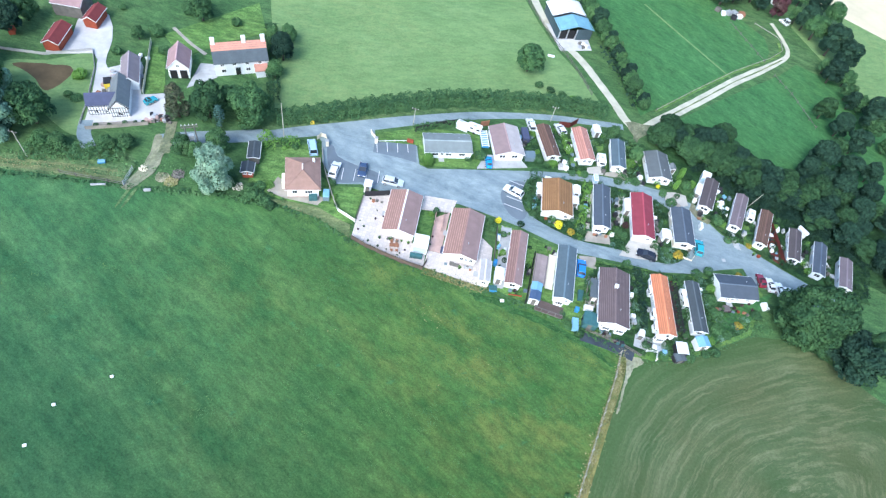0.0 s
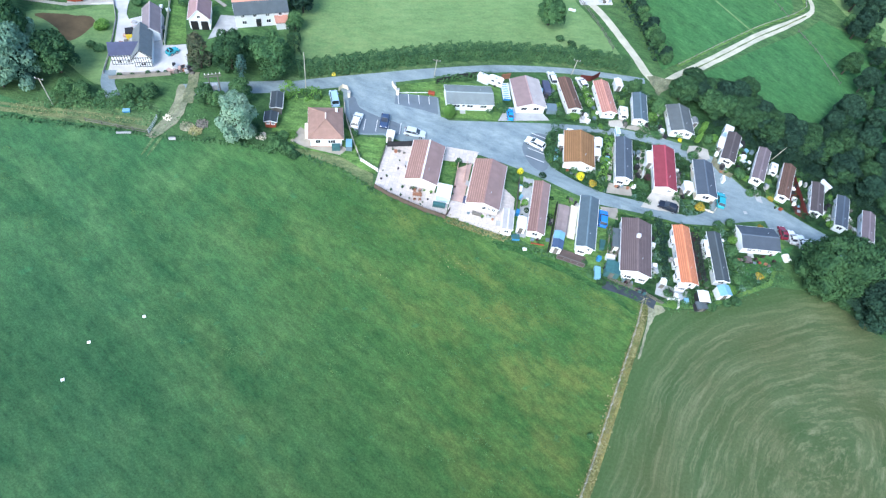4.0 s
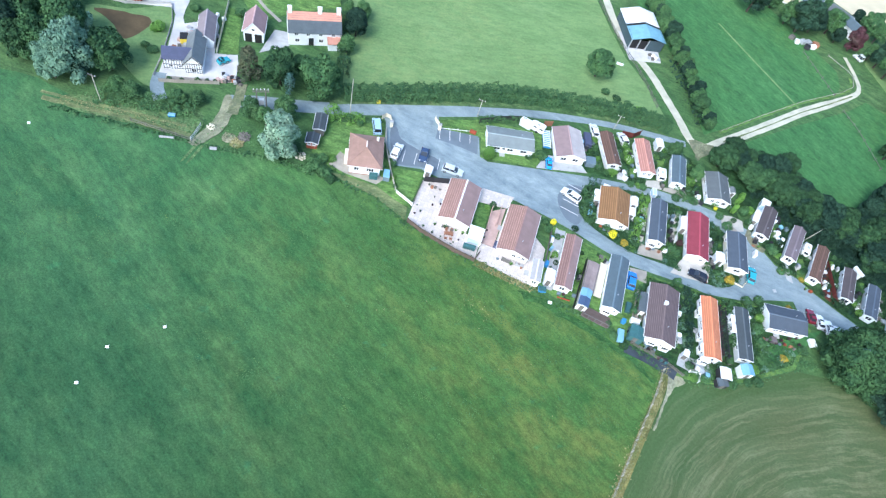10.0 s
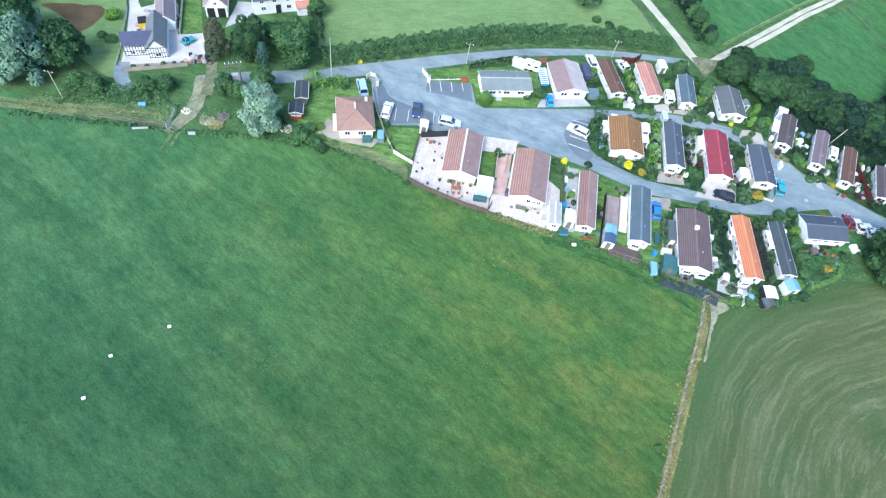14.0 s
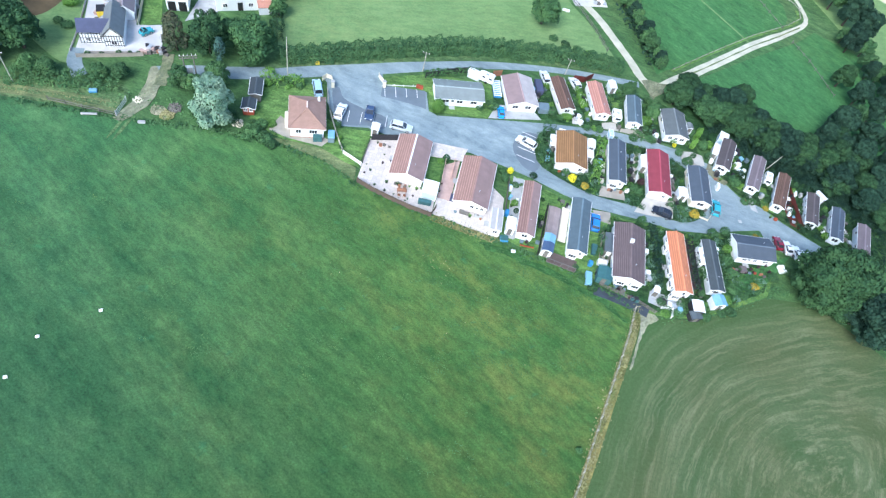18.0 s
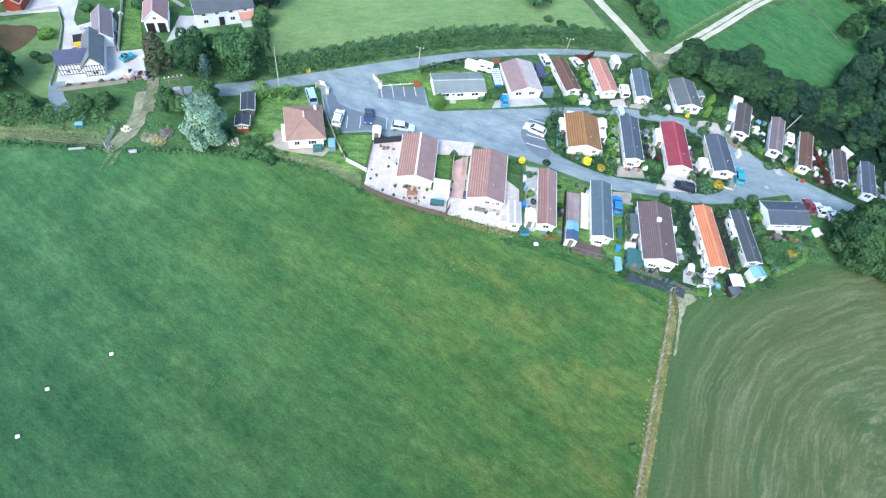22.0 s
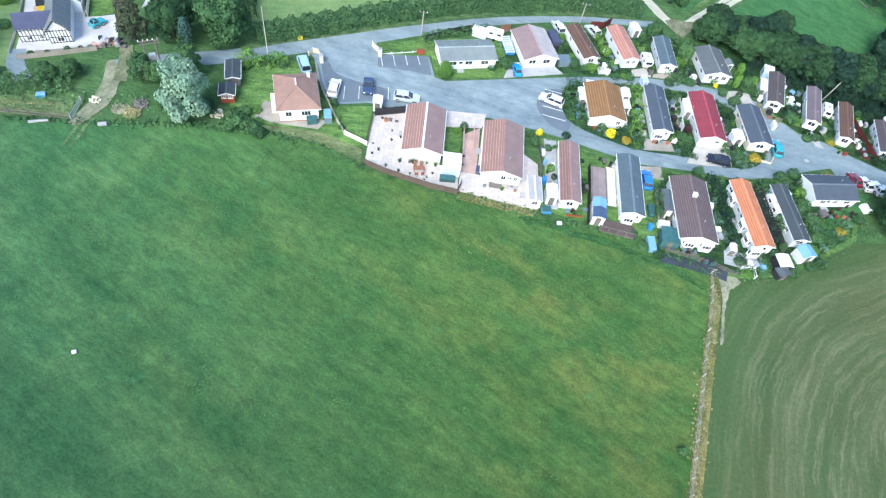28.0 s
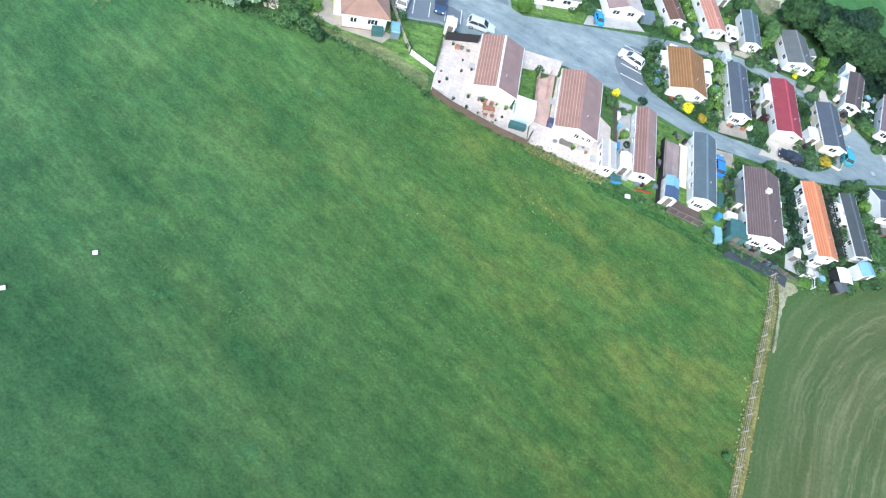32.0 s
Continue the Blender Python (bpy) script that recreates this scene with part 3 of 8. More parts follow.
def leaves(name, centres, normals, size, rnd, droop=0.0):
    """Many small bent clumps of leaves round the given places, as one mesh."""
    n = len(centres)
    c, nr = np.array(centres), np.array(normals)
    j = rnd.normal(0, 0.38, (n, 3))
    d = nr + j
    d /= np.linalg.norm(d, axis=1)[:, None] + 1e-9
    u = np.cross(d, rnd.normal(0, 1, (n, 3)))
    u /= np.linalg.norm(u, axis=1)[:, None] + 1e-9
    w = np.cross(d, u)
    s = size * rnd.uniform(0.55, 1.35, (n, 1))
    k = s * rnd.uniform(0.45, 0.9, (n, 1))
    lift = d * s * rnd.uniform(0.1, 0.45, (n, 1))
    down = np.array([0, 0, -1.0]) * s * droop
    verts = np.stack([c + u * s + down, c + w * k + lift, c - u * s + down, c - w * k + lift * 0.3], 1).reshape(-1, 3)
    idx = np.arange(4 * n).reshape(n, 4)
    me = bpy.data.meshes.new(name)
    me.vertices.add(4 * n)
    me.vertices.foreach_set("co", verts.ravel())
    me.loops.add(4 * n)
    me.loops.foreach_set("vertex_index", idx.ravel())
    me.polygons.add(n)
    me.polygons.foreach_set("loop_start", np.arange(n) * 4)
    me.update(calc_edges=True)
    return me


def blob_points(blobs, per_m2, rnd, low=-0.55):
    """Places on the outside of a heap of blobs: (centre, radii)."""
    cs, ns = [], []
    for c, r in blobs:
        r = np.array(r)
        n = max(int(per_m2 * 4 * math.pi * (r[0] * r[1] * r[2]) ** (2 / 3)), 12)
        d = rnd.normal(0, 1, (n, 3))
        d /= np.linalg.norm(d, axis=1)[:, None]
        d = d[d[:, 2] > low]
        p = np.array(c) + d * r * rnd.uniform(0.72, 1.14, (len(d), 1))
        keep = np.ones(len(p), bool)
        for c2, r2 in blobs:
            if c2 is not c:
                keep &= (((p - np.array(c2)) / np.array(r2)) ** 2).sum(1) > 0.62
        cs.append(p[keep])
        ns.append(d[keep])
    return np.concatenate(cs), np.concatenate(ns)


def crown_blobs(h, r, rnd, n=16, low=0.3, narrow=0.0):
    """Boughs of a crown: a heap of uneven blobs round the stem."""
    out = [((0, 0, h * (low + 1) / 2), (r * 0.62, r * 0.62, h * (1 - low) * 0.42))]
    for i in range(n):
        a = 6.283 * (i * 0.618 + rnd.uniform(-0.08, 0.08))
        f = rnd.uniform(0, 1) ** 0.8
        z = h * (low + (0.92 - low) * f)
        rr = r * (1 - 0.75 * abs(f - 0.35) ** 1.3 - narrow * f) * rnd.uniform(0.5, 0.78)
        b = r * rnd.uniform(0.2, 0.36)
        out.append(((rr * math.cos(a), rr * math.sin(a), z), (b, b * rnd.uniform(0.8, 1.2), b * rnd.uniform(0.7, 1.0))))
    return out


def make_tree(name, label, h, r, leaf, seed, size=0.29, n=18, low=0.25, density=12.0, droop=0.0, narrow=0.0):
    rnd = np.random.RandomState(seed)
    e = thing(name, label, "tree")
    blobs = crown_blobs(h, r, rnd, n, low, narrow)
    g = Geo()
    g.tube((0, 0, -0.2), (0.1, 0.05, h * 0.4), r * 0.085, r * 0.05, 9)
    g.tube((0.1, 0.05, h * 0.4), (0.0, 0.1, h * 0.75), r * 0.05, r * 0.02, 7)
    part("trunk", g, "bark", e)
    for c, b in blobs[1:7]:
        lg = Geo()
        lg.tube((0.05, 0.03, h * 0.33), (c[0] * 0.85, c[1] * 0.85, c[2]), r * 0.035, r * 0.012, 6)
        part("limb", lg, "bark", e)
    c, nn = blob_points(blobs, density, rnd)
    part("crown", leaves("crown", c, nn, size, rnd, droop), leaf, e)
    return e


MODELS = []


def place_tree(src, x, y, s=1.0, turn=0.0, sz=None, label="", z=0.0):
    m = pose(x, y, z, 0, 0, turn) @ Matrix.Diagonal((s, s, sz or s, 1))
    if src not in MODELS:
        MODELS.append(src)
        src.matrix_basis = m
        ob = src
    else:
        ob = copy_thing(src, m @ Matrix.Diagonal((1 / src.scale.x, 1 / src.scale.y, 1 / src.scale.z, 1)))
    if label:
        ob["label"] = label
    return ob


def bush(name, x, y, r, h, leaf, seed, label, size=0.2, density=16, category="shrub", square=False):
    """A low shrub of one to several mounds, with a short stem."""
    rnd = np.random.RandomState(seed)
    e = thing(name, label, category, x, y)
    blobs = [((0, 0, h * 0.45), (r * 0.8, r * 0.8, h * 0.55))]
    for i in range(5):
        a = rnd.uniform(0, 6.28)
        blobs.append(((r * 0.5 * math.cos(a), r * 0.5 * math.sin(a), h * rnd.uniform(0.3, 0.6)), (r * 0.5, r * 0.5, h * rnd.uniform(0.28, 0.42))))
    part("stem", Geo().tube((0, 0, -0.05), (0, 0, h * 0.4), 0.06, 0.03, 6), "bark", e)
    c, n = blob_points(blobs, density, rnd, -0.8)
    part("foliage", leaves("foliage", c, n, size, rnd), leaf, e)
    return e


def hedge(name, pts, half, h, leaf, seed, label, size=0.24, density=13, ragged=0.25, kind=""):
    """A clipped or ragged hedge along a line, with woody stems inside."""
    rnd = np.random.RandomState(seed)
    cs, ns = [], []
    g = Geo()
    for a, b in zip(pts, pts[1:]):
        a, b = np.array(a, float), np.array(b, float)
        ln = np.linalg.norm(b - a)
        d = (b - a) / ln
        side = np.array([-d[1], d[0]])
        n = int(density * ln * (2 * h + 2 * half))
        t = rnd.uniform(0, ln, n)
        q = rnd.uniform(-h, h + 2 * half, n)
        ph = seed * 1.7
        top = h * (1 + ragged * (0.6 * np.sin(t * 0.9 + ph) * np.sin(t * 0.37 + ph * 2) + 0.4 * np.sin(t * 2.3 + ph)))
        wid = half * (1 + 0.6 * ragged * np.sin(t * 1.3 + ph * 3))
        off = np.where(q < 0, -wid, np.where(q > 2 * half, wid, (q - half) / half * wid))
        z = np.where(q < 0, -q / h * top, np.where(q > 2 * half, (q - 2 * half) / h * top, top * (1 - 0.12 * np.abs(off / wid) ** 3)))
        edge = np.where(z > 0.75 * top, 1, 0) * rnd.uniform(0, 1, n)
        off = off * (1 - 0.12 * edge) + rnd.normal(0, 0.08, n)
        xy = a + np.outer(t, d) + np.outer(off, side)
        cs.append(np.c_[xy, z + rnd.normal(0, 0.07, n)])
        nz = np.where((q >= 0) & (q <= 2 * half), 1.0, 0.25)
        sg = np.where(q < 0, -1.0, np.where(q > 2 * half, 1.0, 0.0))
        ns.append(np.c_[sg[:, None] * side, nz])
        for i in range(max(int(ln / 1.2), 1)):
            p = a + d * (i + 0.5) * ln / max(int(ln / 1.2), 1)
            g.tube((p[0], p[1], -0.1), (p[0] + rnd.uniform(-0.2, 0.2), p[1] + rnd.uniform(-0.2, 0.2), h * 0.8), 0.05, 0.02, 5)
    e = thing(name, label, "hedge", kind=kind)
    tagged(part("stems", g, "bark", e), kind="stuff")
    part("foliage", leaves("foliage", np.concatenate(cs), np.concatenate(ns), size, rnd), leaf, e)
    return e


# ---- ground, fields and roads ----
g = Geo()
R = 2500
g.add([(-R, -R, -0.02), (R, -R, -0.02), (R, R, -0.02), (-R, R, -0.02)], [(0, 1, 2, 3)])
tagged(part("ground", g, "rough_green"), "rough green grassland round the park", "ground", kind="structure")

near_edge = [(-150, 56), (-99.6, 67.5), (-95.9, 67.9), (-90.0, 67.1), (-74, 65.6), (-61.4, 67), (-46, 70.2), (-33, 70.9), (-25.7, 70), (-18.5, 67.0), (-3.2, 64.1), (9.5, 62.9), (27, 60.3), (36.0, 55.9)]
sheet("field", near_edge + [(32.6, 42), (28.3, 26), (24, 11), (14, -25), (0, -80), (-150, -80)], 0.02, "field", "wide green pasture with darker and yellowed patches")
sheet("field_mown", [(36.6, 55.9), (41.5, 56.1), (46, 57.3), (51.7, 60.0), (54.4, 62), (62, 67), (72, 68.5), (84, 61), (110, 45), (150, 20), (150, -80), (2, -80), (15.5, -25), (25, 10), (29.3, 25.5), (33.4, 41.5)], 0.02, "mown", "mown hayfield with curved pale swaths")
sheet("meadow", [(-43.9, 96.7), (-41.6, 95.8), (-32.2, 101.5), (-20.5, 108.4), (-8, 115), (5.8, 119.7), (17.1, 123.2), (29.5, 124.6), (30.2, 126), (23, 137), (17.2, 144), (11.5, 154), (5.0, 167), (-2, 180), (-30, 178), (-64.3, 150.9), (-56.9, 130.8), (-49.9, 113.6)], 0.02, "meadow", "pale grazed horse meadow behind a hedge")
sheet("paddock", [(40.5, 125), (52, 136.5), (66, 151), (79, 164), (80.5, 168), (80, 175), (66, 190), (45, 210), (20, 215), (10, 190), (20, 166), (30, 153), (36, 139)], 0.02, "green", "lush green paddock inside a white fence")
sheet("pasture_east", [(47, 124), (52, 128.5), (66, 142.5), (82, 157.5), (88, 165), (100, 160), (120, 130), (110, 108), (86, 111), (72, 118), (60, 123)], 0.02, "green", "green pasture beyond the gravel track")
sheet("path_paddock", ribbon([(42.6, 177.3), (52.9, 165.8), (66.8, 150.6)], 0.3), 0.04, "meadow", "thin paler grass line across the paddock")
sheet("pasture_far", [(100, 165), (90, 185), (98, 205), (130, 215), (170, 150), (130, 120)], 0.02, "meadow", "pale yellow-green far pasture")
sheet("stubble_field", [(72, 224), (77, 220), (107.4, 200.5), (140, 181), (210, 200), (210, 320), (120, 330), (66, 250)], 0.03, "stubble", "pale ripe corn field in the distance")

lane = smooth([(-62.5, 79.6), (-57, 82.4), (-46.5, 86.6), (-38.4, 90.6), (-26, 97.0), (-13.5, 103.6), (0.6, 110.4), (16, 115.5), (29, 118), (36, 119)])
tagged(sheet("road_lane", ribbon(lane, [1.75 - 0.8 * min(max((i - 22) / 12, 0), 1) for i in range(len(lane))]), 0.04, "asphalt", "narrow pale grey country lane", "road"), kind="structure")
park = [(-34, 92.8), (-31.2, 90.4), (-29.4, 84.8), (-25.2, 79.6), (-20, 81.2), (-14, 80.5), (-7.9, 81.3), (0.8, 82.3), (8.7, 81.2), (13.9, 80.2), (20.4, 78.4), (26.8, 77.0), (36.5, 77.4), (43.7, 77.2), (51.2, 78.9), (57.3, 81.7), (62.4, 83.6), (63.8, 80.4), (69.6, 78.6), (74.6, 77.4), (84, 77.8), (84, 80.6), (77.4, 83.2), (72.4, 85.3), (67.5, 87.6), (63.6, 90.0), (58.5, 91.5), (55.6, 94.2), (53.6, 98.2), (51.8, 98.8), (45.2, 100.4), (37.1, 100.8), (30.4, 100.4), (17.3, 97.4), (4.6, 93.6), (-7.6, 89.9), (-9.6, 90.6), (-11.2, 95.8), (-20.0, 94.0), (-21.4, 97.9)]
sheet("road_park", park, 0.05, "asphalt", "pale worn asphalt yard and loop road of the park", "road")
sheet("pavement_bays", [(-20.4, 94.0), (-11.6, 96.4), (-10.2, 90.8), (-13.1, 91.0), (-16.6, 91.0), (-19.9, 90.8)], 0.055, "asphalt_dark", "darker asphalt of the parking bays", "road")
sheet("pavement_bays", smooth([(-29.6, 89.0), (-28.4, 89.8), (-26.6, 87.2), (-22.0, 85.9), (-17.2, 85.2), (-16.9, 82.1), (-20.4, 81.6), (-25, 80.2), (-27.6, 83.6)], 3, True), 0.055, "asphalt_dark", "darker asphalt of the parking bays", "road")
sheet("pavement_bays", smooth([(9.0, 87.4), (10.4, 91.6), (12.8, 92.8), (15.0, 91.6), (15.4, 86.0), (14.4, 82.2), (11.4, 83.0)], 4, True), 0.055, "asphalt_dark", "darker asphalt of the parking bays", "road")
island = smooth([(14.2, 93.4), (17, 95), (23.9, 96.9), (33.2, 98.0), (42, 97.3), (47.6, 94.5), (51.3, 90.3), (50.6, 84.6), (48, 80.9), (43.0, 79.6), (36.3, 80.5), (27.8, 80.3), (21.4, 81.6), (15.4, 84.3), (13.6, 88.4)], 3, True)
sheet("verge_island", island, 0.10, "shaded_ground", "planted ground between the loop roads")
sheet("road_track", ribbon(smooth([(40.6, 119.0), (39.2, 119.5), (36.6, 121.8), (34.0, 126.6), (31.1, 131.3), (27.8, 136.5), (24.4, 141.5), (18.8, 147.8), (13.4, 155.4), (8, 168)]), 1.1), 0.05, "track", "pale gravel farm track to the barn", "road", wob=0.08)
sheet("road_track", ribbon(smooth([(39.6, 118.6), (41.8, 120.6), (45.5, 124.9), (50.7, 130.3), (59.0, 139.4), (68.2, 149.6), (76.3, 157.5), (84.4, 166.0), (86.6, 170.8), (85.8, 177.0), (83.6, 184.5)]), [1.35] * 30 + [1.25, 1.15, 1.05, 0.95, 0.85, 0.8, 0.75, 0.7, 0.65, 0.6, 0.6, 0.6] + [0.6] * 40), 0.055, "track", "pale gravel track bending through pasture", "road", wob=0.08)
sheet("path_crown", ribbon(smooth([(45.5, 124.9), (50.7, 130.3), (59.0, 139.4), (68.2, 149.6), (76.3, 157.5), (84.0, 165.6)]), 0.2), 0.062, "verge", "grassy crown between the wheel tracks", "road", wob=0.08)
sheet("path_verge", ribbon(smooth([(44.4, 128.0), (55.7, 140.5), (67.8, 153.3), (79.8, 164.1), (83.9, 169.4), (84.3, 174.4)]), 0.45), 0.045, "lawn", "bright grass strip along the paddock rail", wob=0.12)
sheet("road_track", [(37.6, 118.4), (36.4, 121.0), (38.6, 122.0), (41.0, 121.6), (43.4, 122.4), (42.4, 118.6), (40.2, 116.4), (39.0, 113.0), (38.2, 113.0), (38.8, 116.6)], 0.057, "worn", "worn earth where the two tracks meet", "road", wob=0.15)
sheet("yard_barn", [(18.4, 143.6), (27, 147.2), (25.6, 152), (13.6, 154.6)], 0.06, "yard", "pale concrete yard before the barn")

# farm and cottage yards
sheet("yard_cottage", smooth([(-78.4, 79.2), (-80.4, 86.3), (-83.6, 94.8), (-86.4, 99.8), (-95.3, 96.0), (-95.0, 99.4), (-93.8, 104.5), (-96.1, 112.7), (-90.2, 113.7), (-85.3, 105.8), (-83.9, 100.9), (-81.5, 96.4), (-77.6, 100.8), (-74.9, 99.5), (-71.4, 91.1), (-67.1, 93.1), (-64.0, 86.5), (-64.4, 84.7), (-75.5, 79.2), (-74.9, 76.9), (-76.9, 77.2)], 2, True), 0.05, "yard", "pale concrete yard and drive round the cottage")
sheet("garden_front", [(-77.4, 79.6), (-69.2, 83.2), (-66.6, 83.4), (-71.2, 81.0), (-76.6, 78.4)], 0.058, "gravel", "narrow grey gravel garden before the cottage")
sheet("road_drive", ribbon(smooth([(-73.5, 73.8), (-76.2, 76.8), (-77.6, 80.4)]), 1.3), 0.06, "asphalt", "grey asphalt drive beside the cottage", "road")
sheet("road_drive", ribbon(smooth([(-59.8, 76.8), (-60.8, 81.6), (-62.0, 85.6)]), 1.1), 0.06, "worn", "worn gravel drive between grass strips", "road", wob=0.15)
sheet("lawn_strip", [(-76.8, 106.9), (-73.2, 106.4), (-67.2, 93.5), (-70.7, 91.4)], 0.06, "lawn", "narrow bright mown lawn strip")
sheet("garden_kitchen", smooth([(-101.5, 90.9), (-93.9, 94.5), (-86.6, 99.8), (-82.1, 92.0), (-78.2, 81.4), (-77.2, 76.0), (-82.4, 77.6), (-93.1, 83.9)], 3, True), 0.045, "meadow", "rough green kitchen garden beside the drive")
sheet("plot_soil", smooth([(-99.4, 91.0), (-93.7, 93.0), (-88.5, 94.2), (-87.0, 90.0), (-89.0, 85.6), (-92.0, 87.3), (-95.8, 89.4)], 3, True), 0.05, "soil", "brown dug kitchen garden plot", wob=0.3)
sheet("bank_lane", smooth([(-88.8, 66.5), (-82.4, 69.1), (-73.9, 71.2), (-66.5, 74.6), (-63.6, 72.8), (-63.3, 69.2), (-69.9, 67.3), (-76.8, 65.1), (-86.9, 64.0)], 3, True), 0.04, "bank", "rough pale grass bank between lane and pasture")
sheet("path_gate", smooth([(-63.4, 80.6), (-62.1, 81.2), (-59.8, 77.0), (-59.2, 72.5), (-60.2, 68.6), (-61.4, 66.4), (-63.2, 66.4), (-62.2, 71.6), (-62.3, 76.3)], 3, True), 0.045, "bare", "worn earth path through the field gate", wob=0.15)
sheet("path_verge", ribbon(smooth([(-92, 63.9), (-84.2, 65.1), (-77.3, 66.3), (-70.3, 67.1), (-63.6, 68.0)]), 0.5), 0.05, "verge", "dry pale grass strip along the fence", wob=0.12)
sheet("path_verge", ribbon(smooth([(-93, 65.2), (-85.4, 66.4), (-76.1, 68.2), (-65.7, 69.8)]), 0.35), 0.05, "verge", "dry pale grass strip along the fence", wob=0.1)
for dx in (0.0, 1.1):
    sheet("path_worn", ribbon(smooth([(-61.6 + dx, 66.9), (-61.7 + dx, 64.4), (-61.9 + dx, 61.4)]), [0.28] * 8 + [0.2, 0.12, 0.05]), 0.03, "bank", "pale trodden wheel track in the pasture")
sheet("strip_dry", ribbon(smooth([(36.6, 57.2), (35.5, 51), (32.9, 41.5), (28.8, 25.7), (24.5, 10.5), (15, -25)]), 0.8), 0.05, "dry_grass", "dry straw-coloured grass along the field fence")
sheet("path_corner", smooth([(36.7, 56.5), (38.8, 56.7), (40.2, 55.6), (39.2, 54.6), (38.2, 53.8), (37.5, 52.0), (37.0, 52.2), (36.9, 55.0)], 4, True), 0.06, "bare", "pale bare earth in the field corner", wob=0.07)
sheet("path_corner", ribbon(smooth([(37.6, 54.2), (36.9, 51.5), (36.2, 48.6), (35.5, 45.6), (35.1, 44.4)]), [0.42, 0.4, 0.38, 0.36, 0.34, 0.3, 0.3, 0.26, 0.24, 0.24, 0.26, 0.22, 0.2, 0.18, 0.16, 0.2, 0.22, 0.2, 0.16, 0.1, 0.05]), 0.062, "bare", "thin pale trodden line beside the dry strip", wob=0.1)
sheet("strip_lush", ribbon(smooth([(6, 61.2), (12, 60.6), (19, 59.3), (26, 57.6), (31, 55.6), (34.4, 53.2)]), [0.2, 0.4, 0.6, 0.7, 0.65, 0.75, 0.7, 0.8, 0.7, 0.75, 0.8, 0.7, 0.75, 0.7, 0.65, 0.7, 0.6, 0.65, 0.6, 0.55, 0.5, 0.45, 0.4, 0.35, 0.3, 0.2]), 0.02, "lush", "lush dark green growth along the pasture's edge", wob=0.35)
sheet("strip_bank", ribbon(smooth([(-31, 71.4), (-26, 71.0), (-19.4, 68.4)]), 0.8), 0.06, "bank", "pale green grass bank before the hedge")
sheet("strip_bank", ribbon(smooth([(-3, 63.9), (2, 63.4), (8.6, 62.9)]), 0.75), 0.07, "dry_grass", "dry yellow grass below the patio wall")
sheet("verge_lane", ribbon(smooth([(-44, 89.6), (-38.5, 93.0), (-26.5, 99.4), (-14, 106), (0, 112.8), (15.5, 117.8), (29, 120.4)]), 0.7), 0.03, "bank", "grass verge between lane and hedge")

# plots in the park
sheet("patio_west", [(-18.3, 67.3), (-18.7, 78.5), (-13.6, 80.4), (-6.9, 80.9), (-6.7, 69.5), (-3.6, 69.5), (-3.4, 64.5)], 0.12, "patio", "pale paved patio round a park home", "patio")
sheet("lawn_small", [(-6.75, 71.4), (-3.6, 71.6), (-3.75, 78.6), (-6.75, 78.2)], 0.13, "lawn", "small rectangle of mown lawn")
sheet("patio_drive", [(-6.6, 78.4), (-3.7, 78.8), (-0.4, 79.4), (0.2, 82.9), (-6.6, 82.2)], 0.125, "patio", "pale paved drive by the road", "patio")
sheet("patio_pink", [(-3.2, 68.8), (-0.7, 68.8), (-0.7, 79.3), (-3.2, 77.3)], 0.125, "slab_pink", "pink paved path beside a park home", "patio")
sheet("patio_east", [(-3.3, 64.7), (-3.3, 68.7), (-0.6, 68.7), (-0.3, 79.2), (6.4, 79.2), (6.4, 75.2), (9.2, 73.0), (9.6, 63.9), (8.6, 63.3)], 0.12, "patio", "pale paved patio round a park home", "patio")
sheet("lawn_bungalow", [(-43.4, 83.4), (-36.0, 87.2), (-31.4, 89.6), (-30.0, 86.6), (-28.6, 80.8), (-25.0, 79.0), (-19.0, 80.4), (-18.9, 70.6), (-25.4, 71.2), (-33, 72.4), (-41, 72.8)], 0.06, "lawn", "mown garden lawn of the bungalow")
sheet("patio_bungalow", [(-37.2, 73.6), (-33.5, 72.9), (-26.8, 73.1), (-25.8, 75.2), (-33.0, 76.5), (-36.5, 77.8)], 0.09, "gravel", "gravel and slabs below the bungalow", "patio")
sheet("lawn_green", [(-9.4, 90.3), (-10.8, 96.2), (-19.4, 94.4), (-20.8, 96.6), (-11.6, 101.6), (2, 104.5), (3.5, 96.5), (2.6, 93.4)], 0.07, "lawn", "lawn before the grey-roofed bungalow")
sheet("patio_north", [(2.8, 93.4), (4.0, 98.2), (11.4, 100.2), (14.0, 97.4)], 0.08, "concrete", "grey paved forecourt", "patio")
sheet("plot_north", [(3.8, 97.6), (1.8, 104.5), (10, 109.0), (33, 115.6), (46, 112.5), (50, 101), (44, 101.4), (30, 101.0), (16.6, 98.0)], 0.065, "shaded_ground", "planted garden ground of the upper row")
sheet("plot_east", [(53.9, 98.6), (55.9, 94.6), (58.8, 91.9), (63.8, 90.3), (67.8, 87.9), (72.7, 85.6), (77.6, 83.5), (90, 82), (88, 93), (72, 103), (56, 109)], 0.065, "shaded_ground", "garden ground of the eastern row")
sheet("plot_south", [(9.7, 64), (9.4, 79.5), (13.6, 79.2), (20.2, 77.4), (26.6, 76.2), (36.5, 76.6), (43.7, 77.0), (54.4, 78.8), (62.6, 81.2), (66, 78), (62, 67.2), (51.7, 60.4), (46, 57.6), (41.4, 56.5), (36.4, 56.2), (27.2, 60.7), (14, 62.8)], 0.06, "lawn", "garden ground of the southern row")
